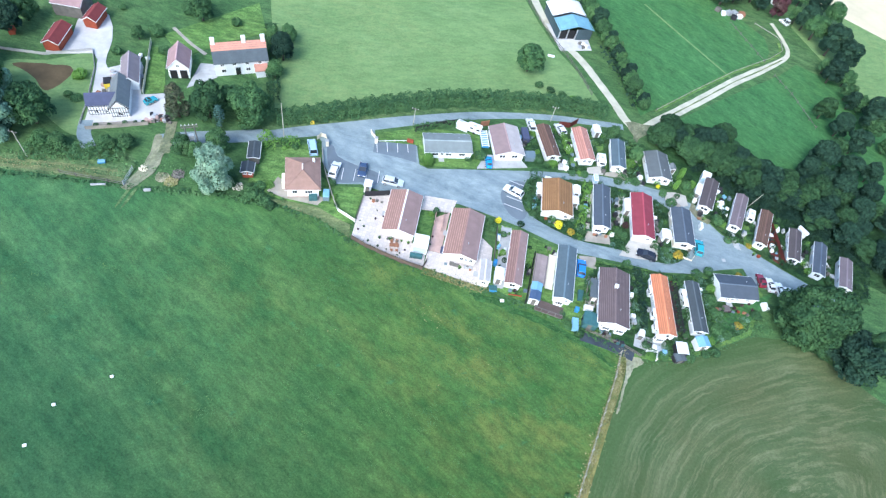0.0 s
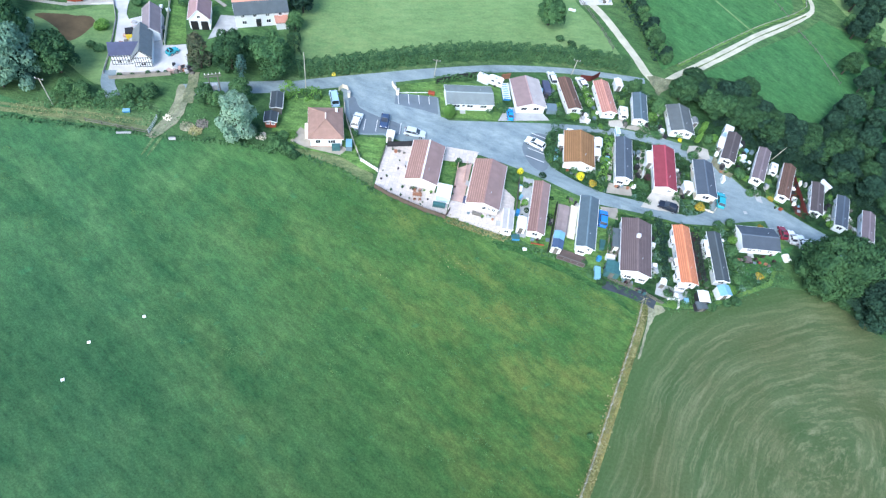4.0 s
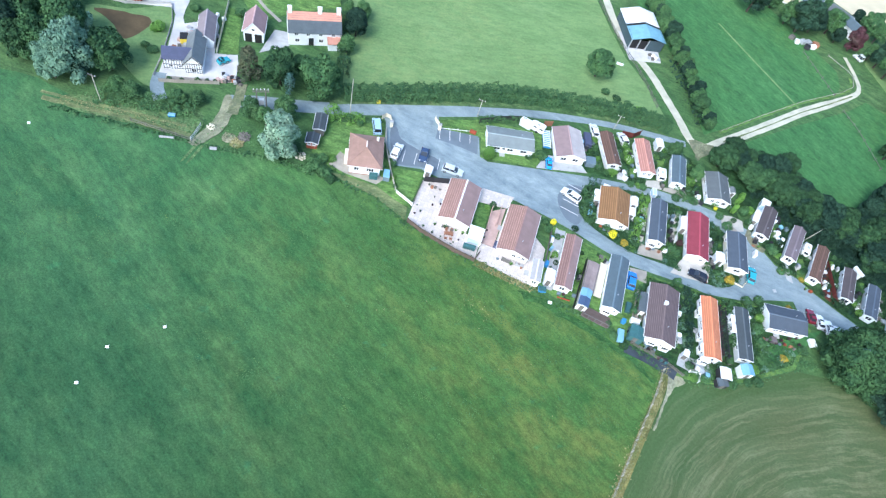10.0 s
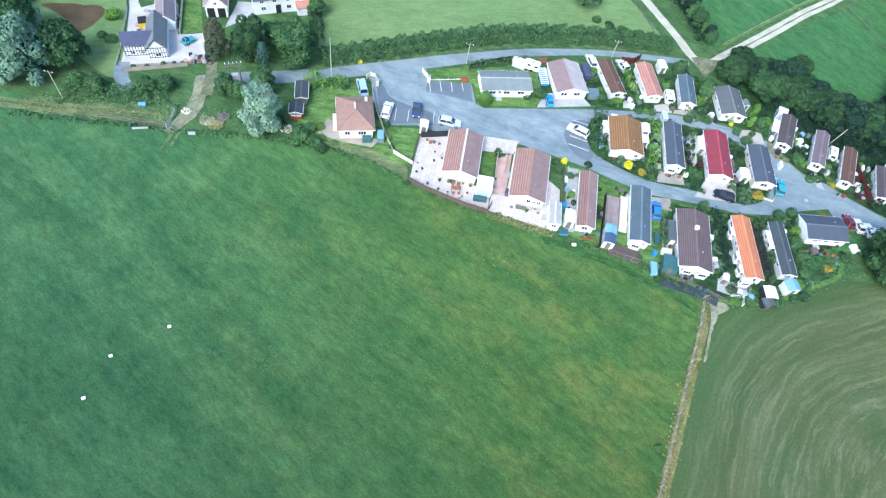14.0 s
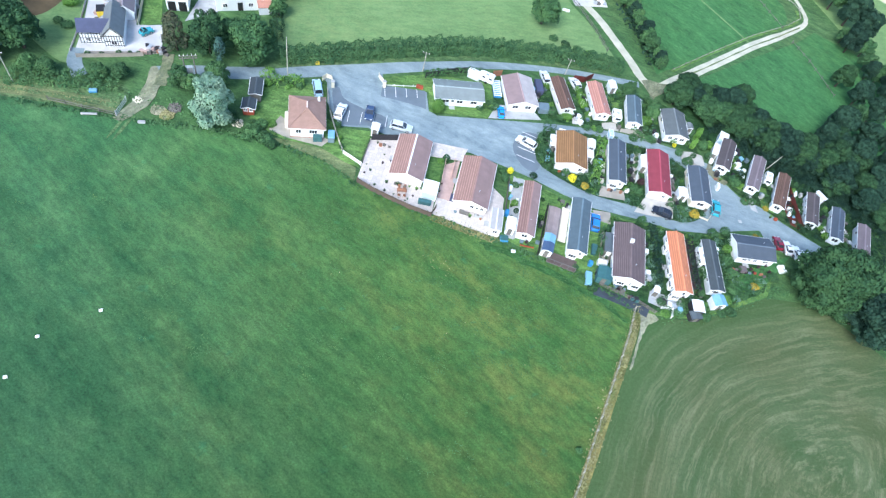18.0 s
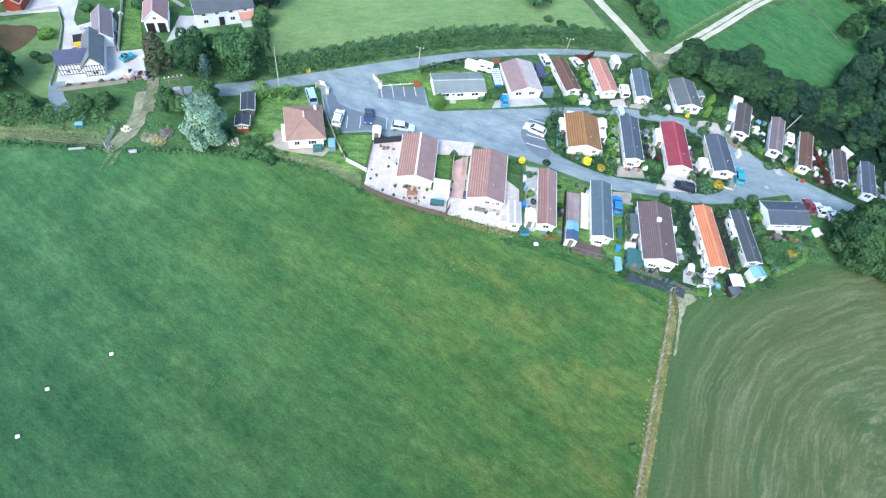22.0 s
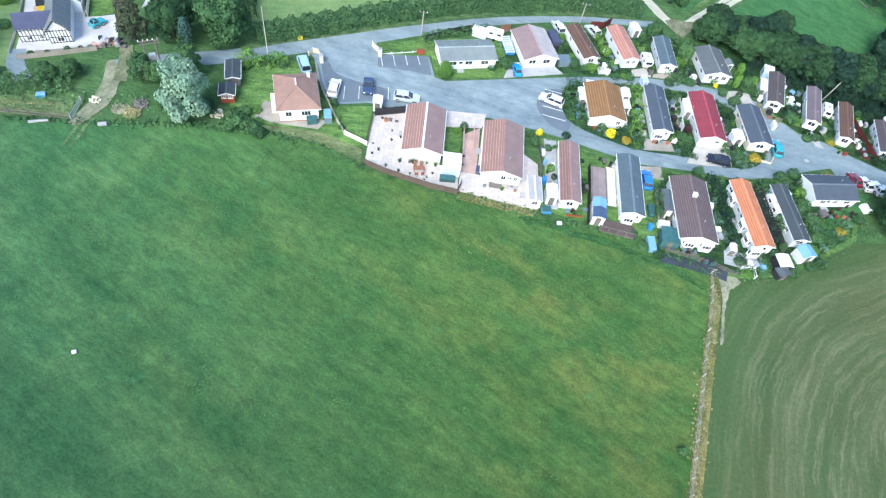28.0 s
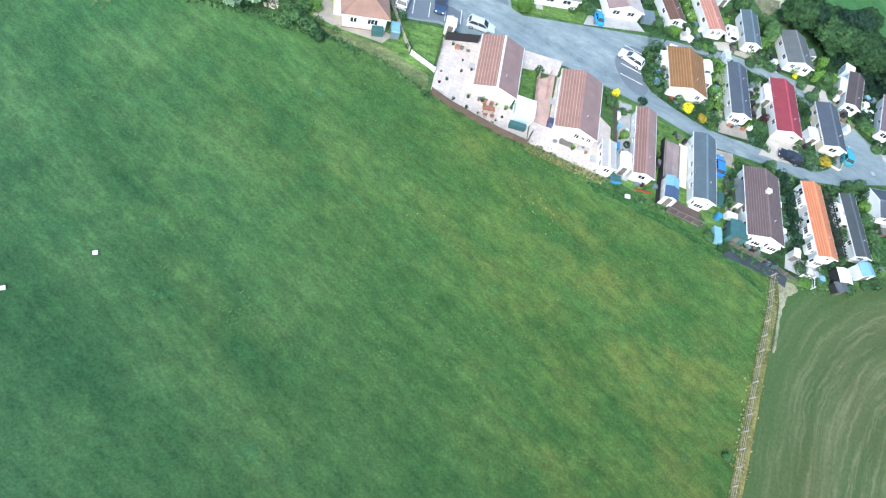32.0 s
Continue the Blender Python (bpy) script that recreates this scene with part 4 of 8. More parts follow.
sheet("plot_gravel", [(10.6, 64.4), (12.2, 64.0), (12.2, 78.2), (10.3, 79.4)], 0.075, "concrete", "grey concrete path beside a park home")
sheet("plot_gravel", [(27.6, 74.2), (30.6, 74.0), (30.4, 77.0), (26.8, 76.4)], 0.075, "gravel", "gravel parking pad by the road")
sheet("drive_black", [(35.3, 79.0), (38.0, 84.5), (43.8, 84.6), (43.4, 80.0), (39.1, 79.2)], 0.115, "drive", "pale paved drive under a black car", "patio")
sheet("plot_gravel", [(27.8, 80.5), (33.4, 81.2), (33.0, 83.6), (28.2, 83.4)], 0.115, "gravel", "bare gravel forecourt")
sheet("path_dark", ribbon(smooth([(28.1, 58.0), (32.1, 57.6), (35.8, 56.9), (38.2, 56.2)]), 0.95), 0.085, "tar", "dark path along the back fence", "path")
sheet("plot_gravel", [(38.2, 58.6), (42.0, 58.0), (44.8, 59.2), (44.6, 61.0), (38.6, 61.2)], 0.075, "concrete", "grey yard behind the orange-roofed home")
# dark sheets: shade among the homes and below the wood, painted as ground colour
sheet("plot_shade", [(28.6, 61.6), (30.2, 75.6), (38, 76.2), (54, 78.4), (62, 80.8), (65, 78), (61.5, 68), (51.5, 61), (46, 58.2), (41, 57.2), (37, 57)], 0.066, "shaded_ground", "planted ground between the southern homes, shade painted in")
sheet("ground_wood", [(46, 113), (52, 106), (62, 101.5), (72, 96), (84, 90), (100, 84), (112, 96), (104, 106), (86, 112), (68, 120), (54, 124), (44, 121)], 0.05, "shaded_ground", "leafy ground under the wood, darkened for the trees' shade")
sheet("lawn_south", [(68.5, 79.0), (62.5, 70.6), (54.5, 63.5), (48.5, 60.6), (52, 66), (58, 71.4), (64, 76)], 0.07, "green", "rough grass under the big tree")

sheet("bank_front", [(-37, 71.7), (-33, 72.3), (-26.2, 72.6), (-22.4, 71.2), (-19.3, 70.4), (-18.6, 67.3), (-22, 68.6), (-25.7, 70.1), (-33, 71.0)], 0.085, "verge", "rough pale grass strip below the bungalow garden", wob=0.1)

# white bay lines
bays = thing("parking_lines", "white painted parking bay lines on asphalt", "road marking", kind="structure")


def bay(x, y, ang, ln, w=0.1):
    g = Geo()
    g.box(-w / 2, w / 2, 0, ln, 0.06, 0.10)
    o = part("line", g, "line", bays)
    o.matrix_basis = pose(x, y, 0, 0, 0, ang)


for i in range(4):
    bay(-19.9 + i * 2.15, 94.0 + 0.7 * i, 196, 3.0)
for i in range(4):
    bay(-24.2 + i * 2.45, 81.1 + i * 0.5, 7, 3.3)
for i in range(4):
    bay(14.6 - i * 0.15, 91.5 - i * 2.3, 80, 4.2)


# ---- buildings ----
def window(parent, x, y, z, w, h, side, mullions=1):
    """A white framed window on the wall that faces side: s, n, e or w."""
    turn = {"s": 0, "e": 90, "n": 180, "w": 270}[side]
    m = pose(x, y, z, 0, 0, turn)
    f = Geo()
    t = 0.07
    ring = []
    for yy in (-0.05, 0.03):
        for k in (0, t):
            ring += [(-w / 2 + k, yy, -h / 2 + k), (w / 2 - k, yy, -h / 2 + k), (w / 2 - k, yy, h / 2 - k), (-w / 2 + k, yy, h / 2 - k)]
    fs = []
    for i in range(4):
        n = (i + 1) % 4
        fs += [(i, n, 4 + n, 4 + i), (8 + n, 8 + i, 12 + i, 12 + n), (n, i, 8 + i, 8 + n), (4 + i, 4 + n, 12 + n, 12 + i)]
    f.add(ring, fs)
    wnd = part("window", f, "upvc", parent)
    wnd.matrix_basis = m
    for i in range(mullions):
        cx = -w / 2 + w * (i + 1) / (mullions + 1)
        part("mullion", Geo().box(cx - 0.03, cx + 0.03, -0.045, 0.02, -h / 2 + t, h / 2 - t), "upvc", wnd)
    part("pane", Geo().box(-w / 2 + t, w / 2 - t, -0.01, 0.02, -h / 2 + t, h / 2 - t), "glass", wnd)
    part("sill", Geo().box(-w / 2 - 0.05, w / 2 + 0.05, -0.12, 0.0, -h / 2 - 0.05, -h / 2), "upvc", wnd)
    return wnd


def door(parent, x, y, z, side, w=0.9, h=2.0, material="upvc"):
    turn = {"s": 0, "e": 90, "n": 180, "w": 270}[side]
    d = part("door", Geo().box(-w / 2, w / 2, -0.05, 0.03, 0, h), material, parent)
    d.matrix_basis = pose(x, y, z, 0, 0, turn)
    part("handle", Geo().box(w / 2 - 0.15, w / 2 - 0.1, -0.1, -0.05, 0.95, 1.1), "metal", d)
    part("pane", Geo().box(-w / 2 + 0.15, w / 2 - 0.15, -0.065, -0.05, 1.1, h - 0.15), "glass", d)


SEAMED = ("r_pink", "r_narrow", "r_brown", "r_orange", "r_tile", "r_umber", "r_coral")


def gable_roof(parent, w, l, eave, rise, over, roof, courses, roof2=None, fascia=True, cap=None, y0=None, y1=None, cx=0.0):
    """Two slopes of overlapping courses, a ridge cap, fascias and barge boards."""
    y0 = -l / 2 - over if y0 is None else y0
    y1 = l / 2 + over if y1 is None else y1
    hw = w / 2 + over
    dz = rise / (w / 2)
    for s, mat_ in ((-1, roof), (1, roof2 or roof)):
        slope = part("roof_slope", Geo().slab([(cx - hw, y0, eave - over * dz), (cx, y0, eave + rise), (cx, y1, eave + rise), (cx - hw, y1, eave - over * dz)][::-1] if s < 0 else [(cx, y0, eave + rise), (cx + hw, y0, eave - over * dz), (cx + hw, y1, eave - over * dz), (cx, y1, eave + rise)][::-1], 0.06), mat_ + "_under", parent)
        for i in range(courses):
            a, b = i / courses, (i + 1) / courses
            xa, xb = hw * (1 - a), hw * (1 - b) + ((0.05 if mat_ in SEAMED else 0.0) if i < courses - 1 else 0.0)
            za, zb = eave - over * dz + (rise + over * dz) * a, eave - over * dz + (rise + over * dz) * b
            g = Geo()
            lip = 0.07 if mat_ in SEAMED else 0.045
            prof = [(cx + s * xa, za + lip), (cx + s * xb, zb + 0.03), (cx + s * xb, zb - 0.0), (cx + s * xa, za - 0.0)]
            if s > 0:
                prof = prof[::-1]
            g.prism(prof, y0 + 0.01, y1 - 0.01)
            part("course", g, mat_, slope)
    r = Geo()
    r.prism([(cx - 0.17, eave + rise - 0.0), (cx - 0.1, eave + rise + 0.1), (cx + 0.1, eave + rise + 0.1), (cx + 0.17, eave + rise)], y0 - 0.01, y1 + 0.01)
    part("ridge_cap", r, cap or roof, parent)
    if fascia:
        for s in (-1, 1):
            xx = cx + s * (hw + 0.02)
            part("gutter", Geo().box(min(xx, xx + s * 0.09), max(xx, xx + s * 0.09), y0, y1, eave - over * dz - 0.10, eave - over * dz + 0.0), "upvc", parent)
            for yy in (y0, y1):
                b = Geo()
                prof = [(cx + s * hw, eave - over * dz + 0.02), (cx, eave + rise + 0.02), (cx, eave + rise - 0.17), (cx + s * hw, eave - over * dz - 0.17)]
                if s > 0:
                    prof = prof[::-1]
                b.prism(prof, yy - (0.03 if yy < 0 else 0.0), yy + (0.0 if yy < 0 else 0.03))
                part("barge_board", b, "upvc", parent)


def home(name, label, x, y, w, l, ang, roof, eave=2.2, rise=None, over=0.22, courses=6, skirt="white", wall="white", roof2=None, cap=None, front=(), sides=(), back=True, vents=1, category="park home", doors=(), group="park homes", chimney=False, z=0.0):
    """A park home: walls with gables on a skirting, tiled roof, windows, doors, vents."""
    e = thing(name, label, category, x, y + (0.5 if group == "park homes" else 0.0), z, ang, group)
    rise = rise if rise is not None else w * 0.16
    hw, hl = w / 2, l / 2
    wl = Geo()
    wl.prism([(-hw, 0.4), (hw, 0.4), (hw, eave), (0, eave + rise - 0.03), (-hw, eave)], -hl, hl)
    part("wall", wl, wall, e)
    part("skirting", Geo().box(-hw + 0.06, hw - 0.06, -hl + 0.06, hl - 0.06, 0, 0.4), skirt, e)
    gable_roof(e, w, l, eave, rise, over, roof, courses, roof2, cap=cap)
    for fx, fw, fh in front:
        window(e, fx, -hl, 1.5, fw, min(fh, 0.9), "s")
    for sx, sy, sw in sides:
        window(e, sx * hw, sy, 1.5, sw, 0.9, "e" if sx > 0 else "w")
    for sx, sy in doors:
        door(e, sx * hw, sy, 0.25, "e" if sx > 0 else "w")
        st = Geo()
        a, b = (hw + 0.02, hw + 1.0) if sx > 0 else (-hw - 1.0, -hw - 0.02)
        st.box(a, b, sy - 0.6, sy + 0.6, 0, 0.22)
        part("step", st, "concrete", e)
    for i in range(vents):
        vy = -hl * 0.5 + i * hl * 0.9
        g = Geo()
        g.tube((hw * 0.35, vy, eave + rise * 0.55), (hw * 0.35, vy, eave + rise + 0.12), 0.055, 0.055, 8)
        g.tube((hw * 0.35, vy, eave + rise + 0.1), (hw * 0.35, vy, eave + rise + 0.18), 0.09, 0.04, 8)
        part("vent", g, "metal", e)
    if chimney:
        g = Geo().box(-0.3, 0.3, l * 0.12, l * 0.12 + 0.6, eave + rise - 0.3, eave + rise + 0.5)
        g.box(-0.36, 0.36, l * 0.12 - 0.06, l * 0.12 + 0.66, eave + rise + 0.5, eave + rise + 0.6)
        part("chimney", g, "white", e)
    return e


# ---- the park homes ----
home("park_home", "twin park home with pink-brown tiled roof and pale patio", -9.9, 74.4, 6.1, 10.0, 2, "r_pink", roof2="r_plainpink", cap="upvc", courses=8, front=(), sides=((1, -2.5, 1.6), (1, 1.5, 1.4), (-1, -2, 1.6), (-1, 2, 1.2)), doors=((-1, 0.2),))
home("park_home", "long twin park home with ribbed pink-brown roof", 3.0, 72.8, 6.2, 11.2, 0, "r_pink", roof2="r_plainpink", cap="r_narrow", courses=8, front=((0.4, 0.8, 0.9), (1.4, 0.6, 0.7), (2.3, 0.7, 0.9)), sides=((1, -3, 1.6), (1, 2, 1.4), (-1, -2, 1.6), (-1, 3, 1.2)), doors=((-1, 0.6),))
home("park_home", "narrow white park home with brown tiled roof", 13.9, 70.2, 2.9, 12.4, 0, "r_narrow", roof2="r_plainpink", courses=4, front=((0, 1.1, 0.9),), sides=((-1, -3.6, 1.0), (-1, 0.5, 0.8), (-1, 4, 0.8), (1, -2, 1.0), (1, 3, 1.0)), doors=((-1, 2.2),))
home("park_home", "white park home with blue slate roof and decking", 23.8, 69.5, 3.3, 12.2, -1, "r_slate", courses=4, front=((-0.75, 0.6, 0.8), (0.7, 0.7, 0.8)), sides=((-1, -3.5, 0.9), (-1, 0.5, 0.9), (-1, 4, 0.7), (1, 0, 1.0)), doors=((-1, -1.5),))
home("park_home", "large white park home with dark brown roof", 33.6, 66.4, 5.6, 12.2, 0, "r_brown", courses=9, front=((-1.2, 1.6, 1.0), (1.3, 1.5, 1.0)), sides=((-1, -4.2, 1.2), (-1, -1.4, 1.0), (-1, 1.4, 1.0), (-1, 4.2, 1.0), (1, 0, 1.2)), doors=((-1, 2.8),), chimney=True)
home("park_home", "white park home with bright orange tiled roof", 43.4, 67.5, 3.0, 13.0, 6, "r_orange", courses=5, front=((0, 1.2, 0.9),), sides=((-1, -4.6, 1.1), (-1, -1.6, 0.9), (-1, 1.0, 0.7), (-1, 3.2, 0.8), (-1, 5.2, 1.2)), doors=((-1, -0.4),))
home("park_home", "white bungalow with grey slate roof beside parked cars", 59.0, 76.0, 5.1, 7.8, 100, "r_darkslate", courses=7, front=((-0.8, 1.2, 1.0), (1.0, 1.0, 1.0)), sides=((-1, -2.2, 1.1), (-1, 0, 0.9), (-1, 2.2, 1.1), (1, -2, 1.2)), category="bungalow", doors=((-1, 1.3),))
home("park_home", "white park home with rusty orange tiled roof", 20.8, 88.4, 6.2, 8.8, 4, "r_tile", courses=8, front=((2.0, 0.8, 0.9),), sides=((-1, -1.5, 1.2), (-1, 2.5, 1.0), (1, 2, 1.2)), chimney=False)
home("park_home", "white bungalow with grey-green metal roof", -4.7, 96.3, 5.4, 10.2, 107, "r_green", courses=5, rise=0.7, sides=((-1, -3, 1.5), (-1, 0, 1.4), (-1, 3, 1.5)), category="bungalow", doors=((-1, 1.5),))
home("park_home", "white park home with raspberry red roof", 39.6, 89.1, 4.4, 11.6, 2, "r_red", courses=6, front=((1.0, 0.8, 0.7),), sides=((-1, -3.5, 1.0), (-1, 0, 1.0), (-1, 3.5, 1.0)), doors=((-1, 1.8),))
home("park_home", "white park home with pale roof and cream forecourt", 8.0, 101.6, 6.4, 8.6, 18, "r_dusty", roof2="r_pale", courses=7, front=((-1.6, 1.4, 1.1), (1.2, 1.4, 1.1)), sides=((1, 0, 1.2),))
home("park_home", "white park home with umber brown roof", 17.4, 104.9, 2.9, 9.6, 20, "r_umber", courses=4, front=((0, 1.2, 0.9),), sides=((-1, -2, 1.0), (-1, 2, 1.0)))
home("park_home", "white park home with coral pink roof", 25.7, 106.7, 3.2, 9.8, 15, "r_coral", courses=4, front=((-0.6, 0.7, 0.8), (0.6, 0.7, 0.8)), sides=((-1, -2, 1.0), (-1, 2, 1.0)))
home("park_home", "white park home with dark slate roof under trees", 34.0, 106.3, 2.9, 8.4, 3, "r_slate", courses=4, front=((0, 0.9, 0.8),), sides=((-1, -1.5, 0.9), (-1, 1.5, 0.9)))
home("park_home", "white twin park home with dark grey roof", 43.5, 105.5, 5.1, 7.9, 7, "r_grey", courses=6, front=((-1.3, 0.9, 0.9), (0, 0.8, 0.8), (1.4, 1.0, 0.9)), sides=((-1, -2, 1.1), (-1, 1.5, 1.1)))
home("park_home", "white park home with blue slate roof and bow window", 30.6, 89.0, 3.2, 11.3, 2, "r_darkslate", courses=4, front=((-0.6, 0.9, 0.9), (0.7, 0.7, 0.9)), sides=((-1, -3, 0.9), (-1, 1, 0.9), (1, -2, 1.0), (1, 2, 1.0)), vents=2)
home("park_home", "cream park home with blue slate roof by the turning head", 48.5, 88.8, 4.0, 9.4, 3, "r_darkslate", courses=5, wall="cream", front=((0, 1.4, 1.0),), sides=((-1, -3, 0.9), (-1, 0, 0.9), (-1, 3, 0.9)))
home("park_home", "white park home with taupe roof and side porch", 55.3, 100.6, 2.7, 9.2, -15, "r_taupe", courses=4, front=((0, 1.6, 0.8),), sides=((-1, 2, 1.0),))
home("park_home", "white park home with mauve grey roof", 62.0, 97.5, 2.25, 10.2, -16, "r_mauve", courses=4, front=((0, 1.3, 0.9),), sides=((-1, -2, 0.9), (-1, 2, 0.9)))
home("park_home", "white park home with umber roof and red fence", 67.4, 94.3, 2.2, 10.2, -16, "r_umber", courses=4, front=((0, 1.2, 0.9),), sides=((-1, -3, 0.8), (-1, 0, 0.8), (-1, 3, 0.8)))
home("park_home", "white park home with taupe roof at the row's end", 73.9, 91.4, 2.25, 8.6, -12, "r_taupe", courses=4, front=((0, 1.5, 0.9),), sides=((-1, -2, 0.9), (-1, 0.5, 0.9), (-1, 2.6, 0.9)))
home("park_home", "white park home with dark slate roof under trees", 79.1, 89.1, 2.25, 8.8, -14, "r_darkslate", courses=4, front=((0, 1.2, 0.9),), sides=((-1, -2, 0.9), (-1, 2, 0.9)))
home("park_home", "white park home with mauve grey roof beside the lane", 84.4, 86.7, 2.25, 8.0, -14, "r_mauve", courses=4, front=((0, 1.2, 0.9),), sides=((-1, -2, 0.9), (-1, 2, 0.9)))
home("park_home", "long narrow dark slate roofed park home in greenery", 50.1, 68.9, 2.4, 11.0, 6, "r_felt", courses=3, front=((0, 1.0, 0.8),), sides=((-1, -3, 0.8), (1, 0, 0.8)))


def hipped(name, label, x, y, w, l, ang, roof, eave=2.75, rise=2.0, over=0.4):
    """The brick-footed bungalow with a hipped roof."""
    e = thing(name, label, "bungalow", x, y, 0, ang)
    hw, hl = w / 2, l / 2
    part("wall", Geo().box(-hw + over, hw - over, -hl + over, hl - over, 0.3, eave), "white", e)
    part("plinth", Geo().box(-hw + over - 0.04, hw - over + 0.04, -hl + over - 0.04, hl - over + 0.04, 0, 0.3), "brick_wall", e)
    r = hl - hw
    ridge = [(0, -r, eave + rise), (0, r, eave + rise)]
    c = [(-hw, -hl, eave), (hw, -hl, eave), (hw, hl, eave), (-hw, hl, eave)]
    faces = [(c[0], c[1], ridge[0], ridge[0]), (c[1], c[2], ridge[1], ridge[0]), (c[2], c[3], ridge[1], ridge[1]), (c[3], c[0], ridge[0], ridge[1])]
    n = 9
    for a, b, cc, d in faces:
        a, b, cc, d = (Vector(p) for p in (a, b, cc, d))
        g = Geo()
        g.add([a, b, cc, d] if cc != d else [a, b, cc], [(0, 1, 2, 3) if cc != d else (0, 1, 2)])
        slope = part("roof_slope", g, roof, e)
        nrm = (b - a).cross(d - a).normalized()
        for i in range(n):
            s, t = i / n, (i + 1) / n
            p0, p1, p2, p3 = a.lerp(d, s), b.lerp(cc, s), b.lerp(cc, t), a.lerp(d, t)
            q = [p0 + nrm * 0.08, p1 + nrm * 0.08, p2 + nrm * 0.04, p3 + nrm * 0.04]
            cg = Geo().add(q + [p0, p1], [(0, 1, 2, 3), (4, 5, 1, 0)])
            part("course", cg, roof, slope)
    for a, b in ((c[0], ridge[0]), (c[1], ridge[0]), (c[2], ridge[1]), (c[3], ridge[1]), ridge):
        part("ridge_tile", Geo().tube(Vector(a) + Vector((0, 0, 0.06)), Vector(b) + Vector((0, 0, 0.06)), 0.12, 0.12, 6), "r_pale" if a == ridge[0] else roof, e)
    for a, b in ((0, 1), (1, 2), (2, 3), (3, 0)):
        part("gutter", Geo().tube(Vector(c[a]) - Vector((0, 0, 0.05)), Vector(c[b]) - Vector((0, 0, 0.05)), 0.07, 0.07, 6), "upvc", e)
    window(e, 1.1, -hl + over, 1.7, 1.5, 1.0, "s", 2)
    window(e, -1.6, -hl + over, 1.7, 1.0, 1.0, "s")
    window(e, -hw + over, 0.5, 1.7, 1.4, 1.0, "w")
    window(e, hw - over, 1.0, 1.7, 1.4, 1.0, "e")
    g = Geo().box(hw * 0.55, hw * 0.55 + 0.5, hl * 0.55, hl * 0.55 + 0.5, eave, eave + 1.5)
    g.tube((hw * 0.55 + 0.25, hl * 0.55 + 0.25, eave + 1.5), (hw * 0.55 + 0.25, hl * 0.55 + 0.25, eave + 1.75), 0.12, 0.1, 8)
    part("chimney", g, "white", e)
    part("porch", Geo().box(-hw - 0.7, -hw + over + 0.02, -1.8, 0.6, 0, 2.2), "cream", e)
    return e


hipped("bungalow", "white bungalow with brown hipped tile roof", -31.2, 78.0, 6.9, 8.6, 18, "r_bung")


